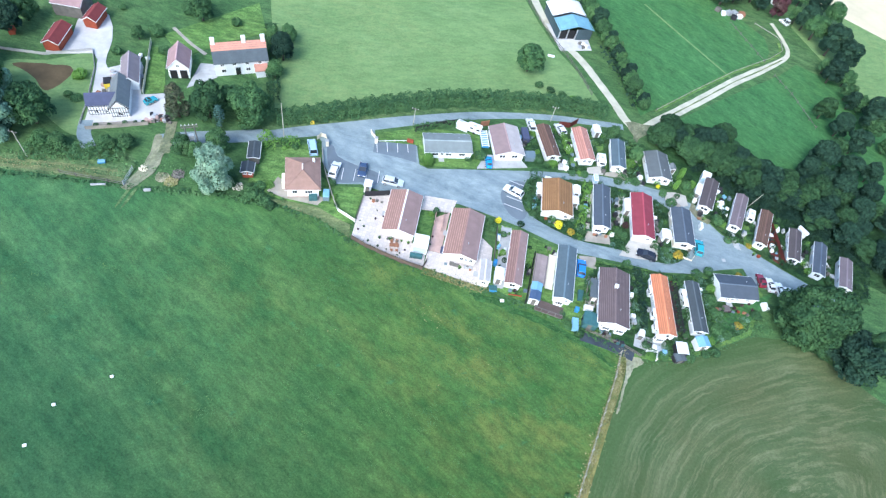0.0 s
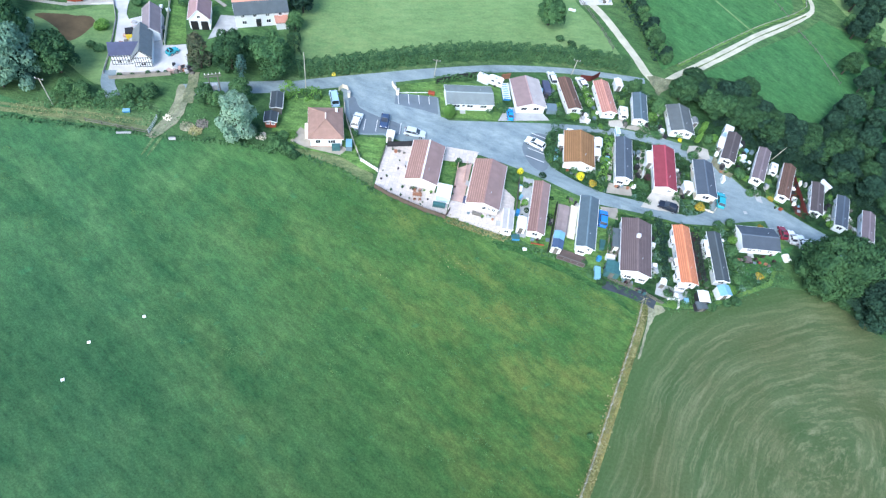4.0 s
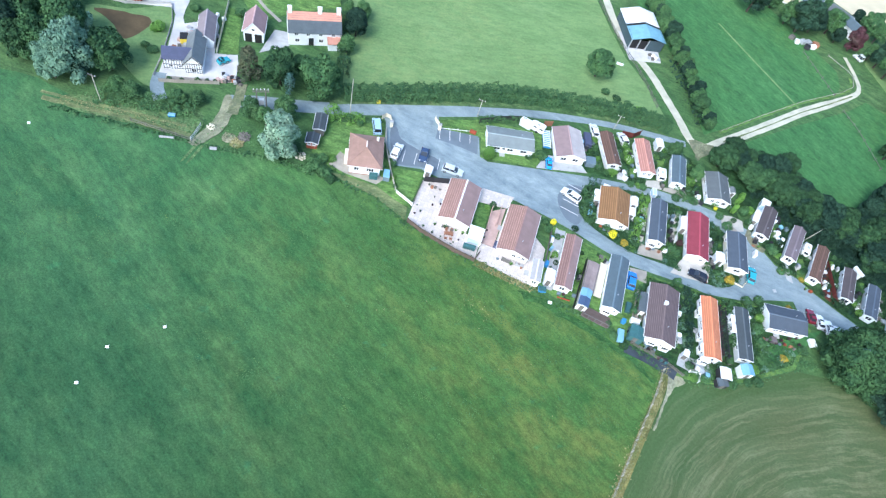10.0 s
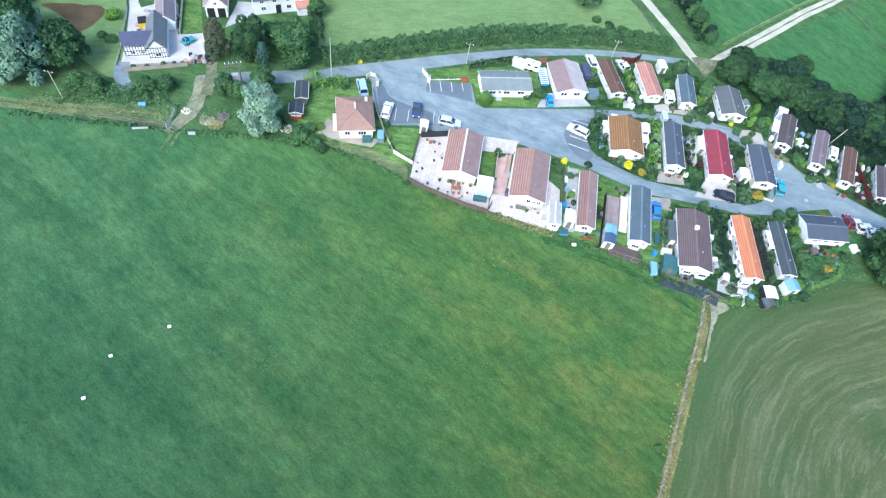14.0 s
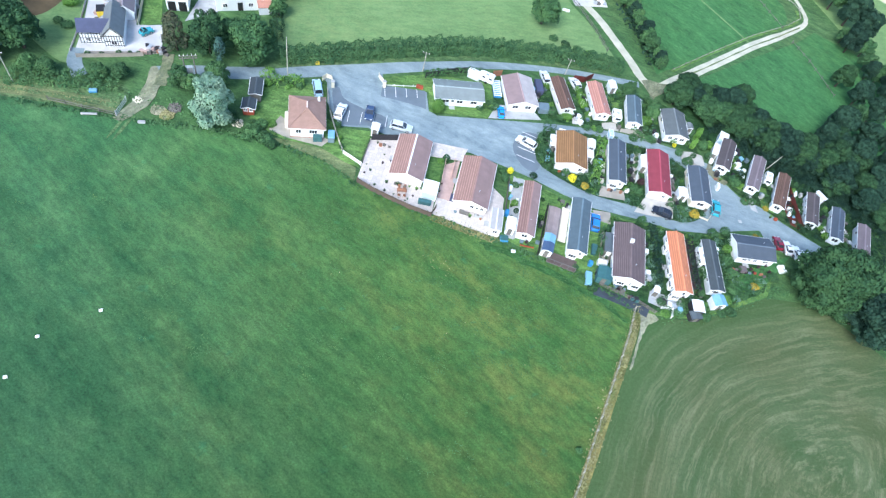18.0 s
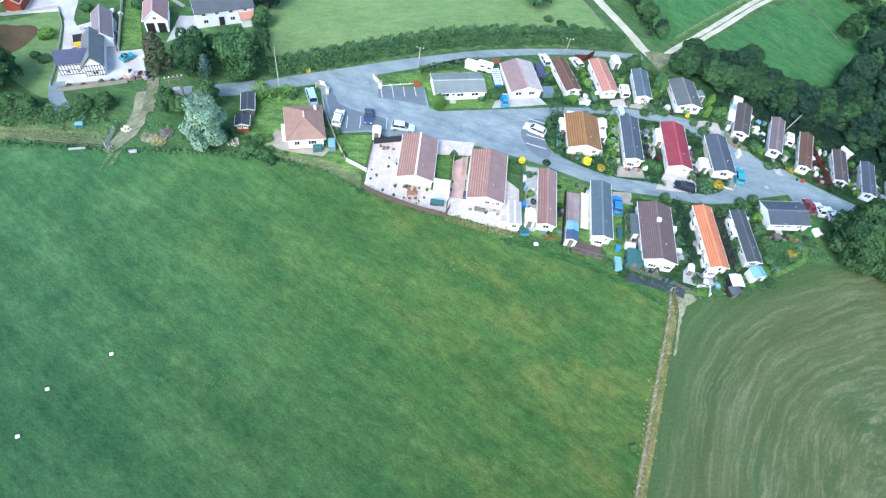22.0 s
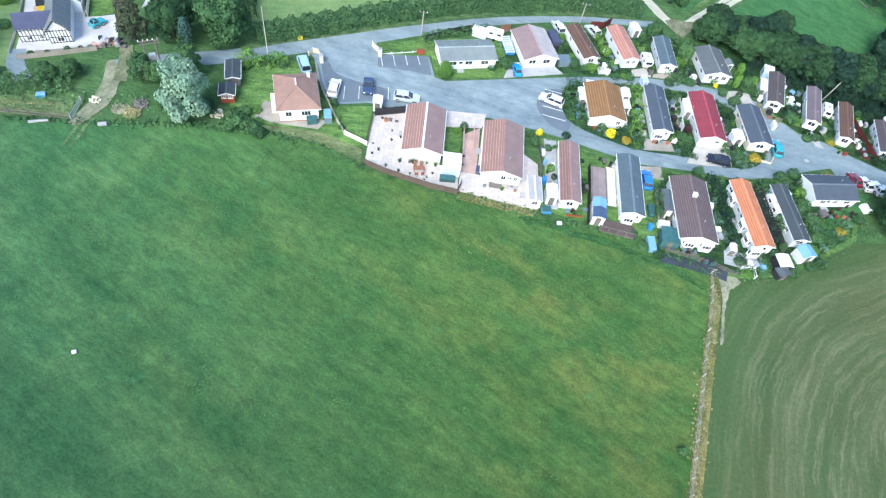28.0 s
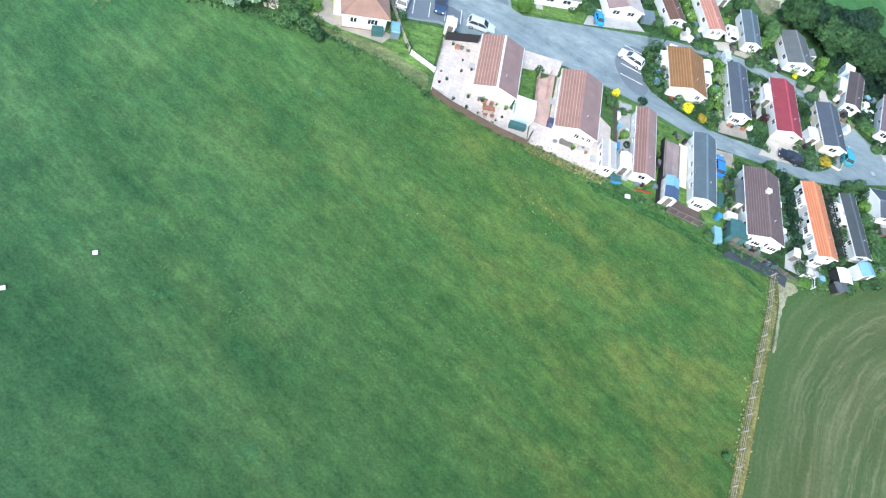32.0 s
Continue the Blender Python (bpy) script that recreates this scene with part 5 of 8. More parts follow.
# ---- cottage, farmhouse, barn, sheds ----
def timbered_cottage():
    e = thing("cottage", "black and white timbered cottage with slate roof", "house")
    e.matrix_basis = pose(-75.8, 84.6, 0, 0, 0, 24) @ Matrix.Diagonal((0.78, 0.78, 0.84, 1))
    part("wall", Geo().prism([(-2.2, 0), (2.2, 0), (2.2, 3.4), (0, 5.2), (-2.2, 3.4)], -4.2, 3.4), "white", e).matrix_basis = pose(0, 0, 0, 0, 0, 90)
    holder = e
    # main range lies along x, the gabled wing along y
    for s in (-1, 1):
        sl = part("roof_slope", Geo().slab([(-3.7, s * 2.5, 3.2), (4.4, s * 2.5, 3.2), (4.4, 0, 5.35), (-3.7, 0, 5.35)] if s < 0 else [(4.4, 2.5, 3.2), (-3.7, 2.5, 3.2), (-3.7, 0, 5.35), (4.4, 0, 5.35)], 0.08), "r_blueslate", holder)
        for i in range(7):
            a, b = i / 7, (i + 1) / 7
            g = Geo().add([(-3.7, s * 2.5 * (1 - a), 3.2 + 2.15 * a + 0.09), (4.4, s * 2.5 * (1 - a), 3.2 + 2.15 * a + 0.09), (4.4, s * 2.5 * (1 - b), 3.2 + 2.15 * b + 0.04), (-3.7, s * 2.5 * (1 - b), 3.2 + 2.15 * b + 0.04)], [(0, 1, 2, 3) if s < 0 else (3, 2, 1, 0)])
            part("course", g, "r_blueslate", sl)
    wing = Geo().prism([(2.0, 0), (6.4, 0), (6.4, 3.3), (4.2, 5.4), (2.0, 3.3)], -3.4, 7.5)
    part("wing_wall", wing, "white", e)
    for s in (-1, 1):
        x0, x1 = 4.2 + s * 2.5, 4.2
        q = [(x0, -3.7, 3.05), (x1, -3.7, 5.55), (x1, 7.7, 5.55), (x0, 7.7, 3.05)]
        sl = part("wing_slope", Geo().slab(q[::-1] if s < 0 else q, 0.08), "r_grey", e)
        for i in range(7):
            a, b = i / 7, (i + 1) / 7
            xa, xb = x0 + (x1 - x0) * a, x0 + (x1 - x0) * b
            g = Geo().add([(xa, -3.7, 3.05 + 2.5 * a + 0.1), (xb, -3.7, 3.05 + 2.5 * b + 0.05), (xb, 7.7, 3.05 + 2.5 * b + 0.05), (xa, 7.7, 3.05 + 2.5 * a + 0.1)], [(0, 1, 2, 3)])
            part("course", g, "r_grey", sl)
    def bar(x0, x1, y0, y1, z0, z1):
        part("timber_beam", Geo().box(x0, x1, y0, y1, z0, z1), "black_timber", e)
    for i in range(9):
        x = -3.4 + i * 0.66
        bar(x - 0.07, x + 0.07, -2.26, -2.18, 0.2, 3.2)
    for z in (0.3, 1.5, 2.7):
        bar(-3.4, 2.0, -2.25, -2.17, z, z + 0.14)
    for i in range(8):
        x = 2.15 + i * 0.585
        bar(x - 0.07, x + 0.07, -3.46, -3.38, 0.2, 3.2)
    for z in (0.3, 1.5, 2.9):
        bar(2.05, 6.35, -3.45, -3.37, z, z + 0.14)
    for s in (-1, 1):
        part("barge_board", Geo().prism([(4.2 + s * 2.5, 3.0), (4.2, 5.5), (4.2, 5.25), (4.2 + s * 2.5, 2.75)][:: -s], -3.8, -3.72), "black_timber", e)
    window(e, -1.6, -2.2, 1.1, 0.9, 0.8, "s", 2)
    window(e, 0.6, -2.2, 1.1, 0.9, 0.8, "s", 2)
    window(e, 4.2, -3.4, 1.05, 1.3, 0.9, "s", 3)
    return e


timbered_cottage()
home("outbuilding", "pale lilac slate roofed outbuilding behind the cottage", -75.4, 95.4, 3.3, 8.4, 25, "r_lilac", eave=2.3, rise=1.4, courses=7, wall="white", skirt="white", category="outbuilding", group="farm buildings", vents=0)


def farmhouse():
    e = thing("farmhouse", "long white farmhouse with orange and grey roof", "house", -55.9, 108.0, 0, 29)
    hl, hw, ev, rise = 5.9, 3.5, 3.6, 2.6
    part("wall", Geo().prism([(-hw, 0), (hw, 0), (hw, ev), (0, ev + rise), (-hw, ev)], -hl, hl), "white", e).matrix_basis = pose(0, 0, 0, 0, 0, 90)
    for s, lo, hi, mt in ((-1, 0, 1, "r_felt"), (1, 0, 1, "r_pantile")):
        def pt(x, f):
            return (x, s * (hw + 0.3) * (1 - f), ev - 0.2 + (rise + 0.3) * f)
        q = [pt(-hl - 0.1, lo), pt(hl + 0.1, lo), pt(hl + 0.1, hi), pt(-hl - 0.1, hi)]
        sl = part("roof_slope", Geo().slab(q if s < 0 else [q[1], q[0], q[3], q[2]], 0.08), mt, e)
        for i in range(10):
            a, b = i / 10, (i + 1) / 10
            p = [Vector(pt(-hl - 0.1, a)), Vector(pt(hl + 0.1, a)), Vector(pt(hl + 0.1, b)), Vector(pt(-hl - 0.1, b))]
            up = [Vector((0, 0, 0.1))] * 2 + [Vector((0, 0, 0.05))] * 2
            p = [c + d for c, d in zip(p, up)]
            part("course", Geo().add(p, [(0, 1, 2, 3) if s < 0 else (3, 2, 1, 0)]), mt if not (s < 0 and i > 5) else "r_pantile", sl)
    for cx in (-hl + 0.5, 1.2, hl - 0.5):
        g = Geo().box(cx - 0.45, cx + 0.45, -0.35, 0.35, ev + rise - 0.4, ev + rise + 1.2).box(cx - 0.5, cx + 0.5, -0.4, 0.4, ev + rise + 1.2, ev + rise + 1.35)
        for dx in (-0.2, 0.2):
            g.tube((cx + dx, 0, ev + rise + 1.35), (cx + dx, 0, ev + rise + 1.7), 0.1, 0.09, 8)
        part("chimney", g, "white", e)
    for cx in (-4.2, -1.6, 1.2, 4.0):
        window(e, cx, -hw, 2.95, 0.8, 0.7, "s")
    for cx in (-4.0, 1.3, 4.2):
        window(e, cx, -hw, 1.35, 1.0, 0.9, "s")
    door(e, -0.9, -hw, 0.05, "s", 1.1, 1.95, "dark")
    p = part("porch_wall", Geo().box(2.8, 5.4, -hw - 1.7, -hw - 0.02, 0, 1.95), "white", e)
    part("porch_roof", Geo().slab([(2.6, -hw - 1.9, 1.9), (5.6, -hw - 1.9, 1.9), (5.6, -hw - 0.02, 2.6), (2.6, -hw - 0.02, 2.6)], 0.1), "r_pantile", e)
    return e


farmhouse()
gr = home("garage_barn", "white barn with pink tiled roof and dark doors", -67.2, 101.6, 4.3, 6.0, 20, "r_pinkbarn", eave=3.0, rise=2.2, courses=7, skirt="white", category="barn", group="farm buildings", vents=0)
for dx in (-1.1, 1.0):
    part("barn_door", Geo().box(dx - 0.75, dx + 0.75, -3.06, -2.98, 0, 2.2), "dark", gr)
window(gr, 0, -3.0, 3.3, 0.7, 0.7, "s")
sheet("yard_farm", [(-63.6, 96.2), (-64.2, 105), (-60.4, 106), (-59.0, 101.8)], 0.05, "concrete", "grey yard between barn and farmhouse")


def big_barn():
    e = thing("barn", "large metal barn with white and blue roof", "barn", 19.3, 155.8, 0, 22)
    hw, hl, ev, rise = 4.8, 6.4, 3.3, 1.2
    # dark side walls stand in for the unlit inside of the open barn
    for x, side in ((-hw, -1), (hw, 1)):
        part("side_wall", Geo().box(min(x, x - side * 0.15), max(x, x - side * 0.15), -hl, hl, 0, ev), "barn_wall", e)
    part("back_wall", Geo().prism([(-hw, 0), (hw, 0), (hw, ev), (0, ev + rise), (-hw, ev)], hl - 0.15, hl), "metal", e)
    part("front_wall", Geo().box(0.2, hw, -hl, -hl + 0.15, 0, ev), "barn_wall", e)
    # dark panel painted as the shade behind the open front
    part("opening", Geo().box(-hw + 0.2, 0.2, -hl + 0.5, -hl + 0.6, 0, ev - 0.6), "dark", e)
    for s in (-1, 1):
        n = 14
        for i in range(n):
            y0, y1 = -hl - 0.3 + i * (2 * hl + 0.6) / n, -hl - 0.3 + (i + 1) * (2 * hl + 0.6) / n - 0.03
            mt = "r_barnblue" if i < 6 else "r_white"
            q = [(s * (hw + 0.3), y0, ev - 0.1), (s * (hw + 0.3), y1, ev - 0.1), (0, y1, ev + rise), (0, y0, ev + rise)]
            if i == 6:
                continue
            part("roof_sheet", Geo().slab(q if s > 0 else q[::-1], 0.06), mt, e)
    # dark filling painted as the shade below the missing roof sheets
    part("roof_gap", Geo().prism([(-hw, ev - 0.35), (0, ev + rise - 0.3), (hw, ev - 0.35)], -hl + 5.3, -hl + 6.8), "dark", e)
    for x in (-hw, -hw / 2, 0.2):
        part("post", Geo().box(x - 0.12, x + 0.12, -hl - 0.1, -hl + 0.14, 0, ev), "metal", e)
    return e


big_barn()
for x, y, w, l, a, lab in ((-94.8, 100.9, 3.2, 7.0, 8, "long shed with curved oxide red roof"), (-91.4, 110.4, 2.8, 5.4, 5, "small oxide red roofed shed")):
    home("shed", lab, x, y, w, l, a, "r_oxide", eave=2.3, rise=0.9, courses=6, wall="redwood", skirt="redwood", category="shed", group="farm sheds", vents=0)
home("barn", "farm barn with pink red roof and open front", -97.7, 112.4, 5.5, 6.5, 96, "r_pinkbarn", eave=3.4, rise=1.4, courses=7, wall="timber", skirt="timber", category="barn", group="farm buildings", vents=0)
sh = home("shed", "long dark felt roofed shed with white trim", -42.6, 81.6, 2.0, 4.2, 16, "r_felt", eave=2.2, rise=0.25, courses=3, wall="timber", skirt="timber", category="shed", group="garden sheds", vents=0)
sh = home("shed", "red wooden cabin with dark windows", -42.2, 76.9, 2.1, 2.4, 14, "r_felt", eave=2.0, rise=0.35, courses=3, wall="redwood", skirt="redwood", category="shed", group="garden sheds", vents=0, front=((-0.5, 0.7, 0.7), (0.5, 0.7, 0.7)))


# ---- cars ----
def paint(key, c, rough=0.25):
    m, nt, bsdf = begin("car_paint_" + key)
    bsdf.inputs["Base Color"].default_value = rgba(c)
    bsdf.inputs["Roughness"].default_value = rough
    bsdf.inputs["Metallic"].default_value = 0.15
    bsdf.inputs["Coat Weight"].default_value = 0.5
    M["p_" + key] = m


paint("white", (0.78, 0.80, 0.82))
paint("silver", (0.60, 0.64, 0.68))
paint("black", (0.015, 0.018, 0.03))
paint("teal", (0.05, 0.36, 0.42))
paint("blue", (0.04, 0.22, 0.62))
paint("navy", (0.045, 0.075, 0.15))
paint("skyblue", (0.03, 0.32, 0.72))
paint("red", (0.22, 0.02, 0.04))
paint("paleblue", (0.42, 0.58, 0.75))
WHEEL = Geo().tube((-0.1, 0, 0), (0.1, 0, 0), 0.32, 0.32, 16).mesh("tyre")
RIM = Geo().tube((-0.115, 0, 0), (0.115, 0, 0), 0.2, 0.2, 10).mesh("rim")
SHAPES = {}


def car(label, x, y, ang, key, kind_="hatch", ln=4.2, w=1.75):
    """A car that faces +y: shaped body, glasshouse, wheels, lamps and mirrors."""
    e = thing("car", label, "car", x, y, 0.055, ang, "parked cars")
    h = {"hatch": 1.48, "van": 1.9, "estate": 1.5}[kind_]
    b, hw = ln / 2, w / 2
    if (kind_, ln) not in SHAPES:
        bm = bmesh.new()
        prof = [(-b, 0.3), (-b, 0.75), (-b + 0.12, 0.92), (-b + 0.5, 0.95), (b - 1.15, 0.93), (b - 0.25, 0.78), (b, 0.62), (b, 0.3)]
        rows = []
        for s, k in ((-hw, 0.94), (-hw + 0.06, 1.0), (hw - 0.06, 1.0), (hw, 0.94)):
            rows.append([bm.verts.new((s, py * (1.0 if abs(s) < hw else 0.985), 0.3 + (pz - 0.3) * k)) for py, pz in prof])
        for r0, r1 in zip(rows, rows[1:]):
            for i in range(len(prof) - 1):
                bm.faces.new((r0[i], r0[i + 1], r1[i + 1], r1[i]))
            bm.faces.new((r0[-1], r0[0], r1[0], r1[-1]))
        bm.faces.new(rows[0][::-1])
        bm.faces.new(rows[-1])
        bmesh.ops.recalc_face_normals(bm, faces=bm.faces[:])
        me = bpy.data.meshes.new("body")
        bm.to_mesh(me)
        bm.free()
        rear = -b + (0.18 if kind_ != "hatch" else 0.3)
        gl = Geo()
        top0, top1 = (rear + 0.35, b - 2.0) if kind_ != "van" else (rear + 0.1, b - 1.5)
        vs = []
        for yy, zz, in0 in ((rear, 0.92, 0.08), (b - 1.15, 0.9, 0.08), (top1, h - 0.06, 0.22), (top0, h - 0.06, 0.22)):
            vs += [(-hw + in0, yy, zz), (hw - in0, yy, zz)]
        gl.add(vs, [(0, 2, 4, 6), (3, 1, 7, 5), (2, 3, 5, 4), (1, 0, 6, 7), (6, 4, 5, 7)])
        rf = Geo().box(-hw + 0.2, hw - 0.2, top0 - 0.05, top1 + 0.05, h - 0.07, h, 0.05)
        pil = []
        for s in (-1, 1):
            for y0, y1 in ((rear - 0.02, top0), (b - 1.12, top1), ((rear + b) / 2 - 0.5, (top0 + top1) / 2)):
                a0 = Vector((s * (hw - 0.07), y0, 0.92))
                a1 = Vector((s * (hw - 0.21), y1, h - 0.05))
                pil.append(Geo().tube(a0, a1, 0.05, 0.045, 5).mesh("pillar"))
        SHAPES[(kind_, ln)] = (me, gl.mesh("glasshouse"), rf.mesh("roof"), pil)
    me, gl, rf, pil = SHAPES[(kind_, ln)]
    for nm, m_, mt in (("body", me, "p_" + key), ("glasshouse", gl, "glass"), ("roof", rf, "p_" + key), *(("pillar", q, "p_" + key) for q in pil)):
        o = part(nm, m_.copy(), None, e)
        o.data.materials.append(M[mt])
    for sx in (-1, 1):
        for sy in (-b + 0.8, b - 0.85):
            o = part("wheel", WHEEL, "tyre", e)
            o.matrix_basis = pose(sx * (hw - 0.08), sy, 0.32)
            part("rim", RIM, "rim", o)
        part("headlight", Geo().box(sx * (hw - 0.3) - 0.16, sx * (hw - 0.3) + 0.16, b - 0.09, b + 0.01, 0.56, 0.68), "upvc", e)
        part("tail_light", Geo().box(sx * (hw - 0.15) - 0.1, sx * (hw - 0.15) + 0.1, -b - 0.01, -b + 0.05, 0.62, 0.86), "p_red", e)
        part("mirror", Geo().box(sx * (hw + 0.08) - 0.09, sx * (hw + 0.08) + 0.09, b - 1.45, b - 1.3, 0.92, 1.06), "p_" + key, e)
    return e


car("white hatchback parked beside the bungalow", -26.1, 82.9, 0, "white", "estate", 4.3)
car("dark blue hatchback in a parking bay", -20.6, 84.6, 186, "navy", "hatch", 3.7)
car("silver estate car by the patio fence", -13.8, 83.4, -88, "silver", "estate", 4.5)
car("white saloon in a marked bay", 11.6, 88.9, 70, "white", "estate", 4.5)
car("black hatchback on a pale drive", 40.9, 80.4, 80, "black", "hatch", 4.1)
car("teal estate car beside the turning head", 52.6, 85.8, -4, "teal", "estate", 4.2)
car("pale blue van on the bungalow drive", -32.3, 87.5, 25, "paleblue", "van", 4.6)
car("dark red car in a row of four", 65.7, 81.0, 8, "red", "hatch", 3.3, 1.42)
car("white car in a row of four", 67.6, 80.4, 6, "white", "hatch", 3.4, 1.42)
car("white hatchback in a row of four", 69.5, 79.8, 6, "white", "hatch", 3.4, 1.42)
car("white small car in a row of four", 71.4, 79.2, 4, "white", "hatch", 3.3, 1.42)
car("bright blue car beside the slate roofed home", 27.3, 73.0, 0, "blue", "hatch", 4.2)


# ---- trees ----
oak = make_tree("tree", "broad leafy green tree with uneven crown", 9.0, 4.2, "leaf", 3, 0.275, n=36, density=21)
elm = make_tree("tree", "dark green leafy tree with dense crown", 10.0, 4.0, "leaf_dark", 5, 0.275, n=36, density=21)
ash = make_tree("tree", "light green leafy tree of the wood edge", 8.0, 3.4, "leaf_hedge", 8, 0.25, n=30, density=22)
willow = make_tree("willow", "silver grey willow with feathery crown", 8.0, 3.8, "leaf_silver", 11, 0.2, n=28, low=0.12, density=26)
fir = make_tree("fir_tree", "tall dark fir with brown cones", 11.0, 2.6, "leaf_fir", 13, 0.22, n=30, low=0.1, density=16, droop=0.4, narrow=0.5)
spruce = make_tree("spruce", "small blue-green conical spruce tree", 7.0, 1.6, "leaf_blue", 17, 0.17, n=20, low=0.08, density=20, droop=0.3, narrow=0.6)
weeper = make_tree("weeping_tree", "weeping willow with hanging dark green crown", 9.5, 4.2, "leaf", 19, 0.26, n=28, low=0.12, density=17, droop=0.8)
sallow = make_tree("willow", "tall grey-green willow with soft feathery crown", 8.6, 3.9, "leaf_grey", 31, 0.2, n=30, low=0.1, density=30)
wood_oak = make_tree("tree", "deep green broadleaf tree of the wood", 9.4, 4.3, "leaf_great", 37, 0.27, n=44, density=19)
SRC = dict(wood_oak=wood_oak, sallow=sallow, oak=oak, elm=elm, ash=ash, willow=willow, fir=fir, spruce=spruce, weeper=weeper)


def tree(k, x, y, s=1.0, turn=0.0, sz=None, label=""):
    return place_tree(SRC[k], x, y, s, turn, sz, label)


tree("willow", -46.8, 71.6, 1.04, 40, 1.25)
tree("weeper", -46.8, 91.4, 1.15, 10, 0.95)
tree("weeper", -55.2, 89.4, 0.95, 70)
tree("oak", -51.2, 93.2, 0.8, 100, 0.7)
tree("fir", -61.2, 87.4, 1.1, 0, 0.85)
tree("spruce", -52.0, 87.0, 1.0, 0)
tree("ash", -49.8, 80.6, 0.75, 30)
tree("ash", -56.0, 78.0, 0.62, 120)
tree("ash", -52.5, 77.2, 0.6, 220)
tree("oak", 10.4, 131.6, 0.95, 15, 0.8, "broad oak standing alone in the meadow")
tree("sallow", -89.8, 71.6, 1.15, 80, 1.5)
tree("sallow", -93.2, 69.6, 0.8, 200, 0.9)
tree("oak", -85.8, 76.8, 1.08, 50, 1.0)
tree("weeper", -94, 75.5, 1.0, 90)
tree("weeper", -98.0, 73.5, 1.0, 170)
tree("oak", -97.5, 80.5, 1.1, 240)
tree("weeper", -104, 78, 1.1, 20)
tree("oak", -106, 88, 1.1, 80)
for i, (x, y) in enumerate(((-101.0, 71.6), (-105.8, 74.6), (-110.5, 80.5))):
    tree(("wood_oak", "elm", "wood_oak")[i], x, y, (0.85, 1.0, 1.1)[i], 70 * i)
tree("ash", -81.5, 71.8, 0.6, 10, 0.45)
tree("ash", -78.5, 72.4, 0.55, 90, 0.4)
tree("ash", -70.2, 75.0, 0.5, 150, 0.36)
tree("ash", -66.8, 76.4, 0.5, 50, 0.36)
tree("elm", -47.5, 113, 0.7, 60)
tree("ash", -47.2, 106.5, 0.6, 10)
tree("ash", -48.5, 120, 0.6, 200)
tree("oak", -70, 120, 0.7, 30)
tree("ash", -80, 108, 0.45, 30)
tree("ash", -52, 119, 0.5, 30)
# the great tree at the park's corner and the wood behind the eastern row
great = make_tree("tree", "large dark green tree overhanging the park road", 11.5, 7.0, "leaf_great", 23, 0.27, n=70, low=0.12, density=24)
place_tree(great, 72.4, 70.8, 1.0, 33)
tree("elm", 78.4, 66.4, 1.0, 140, 0.9)
tree("elm", 79.5, 63.0, 1.0, 250)
tree("oak", 84.5, 66.5, 1.0, 20)
rnd = random.Random(4)
near_row = [(43.6, 115.4), (49.2, 114.2), (55.6, 110.4), (62.8, 107.4), (69.6, 104.4), (76.4, 100.6), (83.1, 97.4)]
far_row = [(46.0, 120.3), (53.0, 121.7), (60.5, 121.1), (66.2, 116.1), (71.5, 112.7), (78.8, 119.7), (83.3, 115.0)]
near_row.append((near_row[-1][0] + 14, near_row[-1][1] - 10))
far_row.append((far_row[-1][0] + 14, far_row[-1][1] - 8))
NA, FA = smooth(near_row, 4), smooth(far_row, 4)
for i, (a, b) in enumerate(zip(NA, FA)):
    gap = math.dist(a, b)
    for j in range(3 if gap > 7 else 2):
        f = (j + 0.5) / (3 if gap > 7 else 2) + rnd.uniform(-0.14, 0.14)
        x, y = a[0] + (b[0] - a[0]) * f + rnd.uniform(-0.8, 0.8), a[1] + (b[1] - a[1]) * f + rnd.uniform(-0.8, 0.8)
        if 72.5 < x < 80.5 and y > 111.5:
            continue
        tree((("oak", "wood_oak", "oak", "elm", "wood_oak") if x < 62 else ("elm", "wood_oak", "elm", "wood_oak", "elm"))[(i + 3 * j) % 5], x, y, rnd.uniform(0.6, 0.85), rnd.uniform(0, 360), rnd.uniform(0.36, 0.66))
row = smooth([(20.5, 172.0), (24.2, 165.3), (28.4, 156.9), (32.0, 149.8), (34.5, 144.3), (37.5, 135.6), (41.0, 127.6)], 4)
for i, (x, y) in enumerate(row):
    tree(("ash", "oak", "ash", "elm")[i % 4], x + rnd.uniform(-0.6, 0.6), y + rnd.uniform(-0.6, 0.6), rnd.uniform(0.36, 0.58) * (1.25 if i < 8 else 1.0), rnd.uniform(0, 360))
for k, x, y, sc in (("elm", 51.4, 189.6, 1.15), ("elm", 67.0, 188.0, 1.1), ("oak", 63.4, 190.4, 0.8), ("elm", 71.6, 191.0, 0.8), ("oak", 77.5, 194.0, 0.9), ("elm", 80.0, 190.4, 0.5), ("oak", 90.1, 199.6, 0.95), ("ash", 94.0, 199.0, 0.9), ("elm", 99.0, 196.6, 0.8), ("oak", 103.5, 193.0, 0.8), ("elm", 92.6, 184.6, 0.85), ("oak", 94.8, 180.4, 0.9), ("ash", 90.6, 187.6, 0.7), ("elm", 98.2, 173.6, 1.0), ("elm", 101.5, 168.4, 0.9), ("oak", 59.0, 197.0, 0.6), ("ash", 56.5, 202.0, 0.6), ("elm", 74.6, 208.6, 0.5), ("ash", 79.0, 212.0, 0.55), ("elm", 88.0, 206.0, 0.5), ("oak", 45.0, 198.0, 0.9), ("elm", 38.0, 205.0, 0.9)):
    tree(k, x, y, sc, rnd.uniform(0, 360))
copper = make_tree("tree", "dark copper beech beside the far track", 8.0, 3.6, "leaf_purple", 29, 0.28, n=18, density=20)
place_tree(copper, 84.4, 188.6, 0.9)
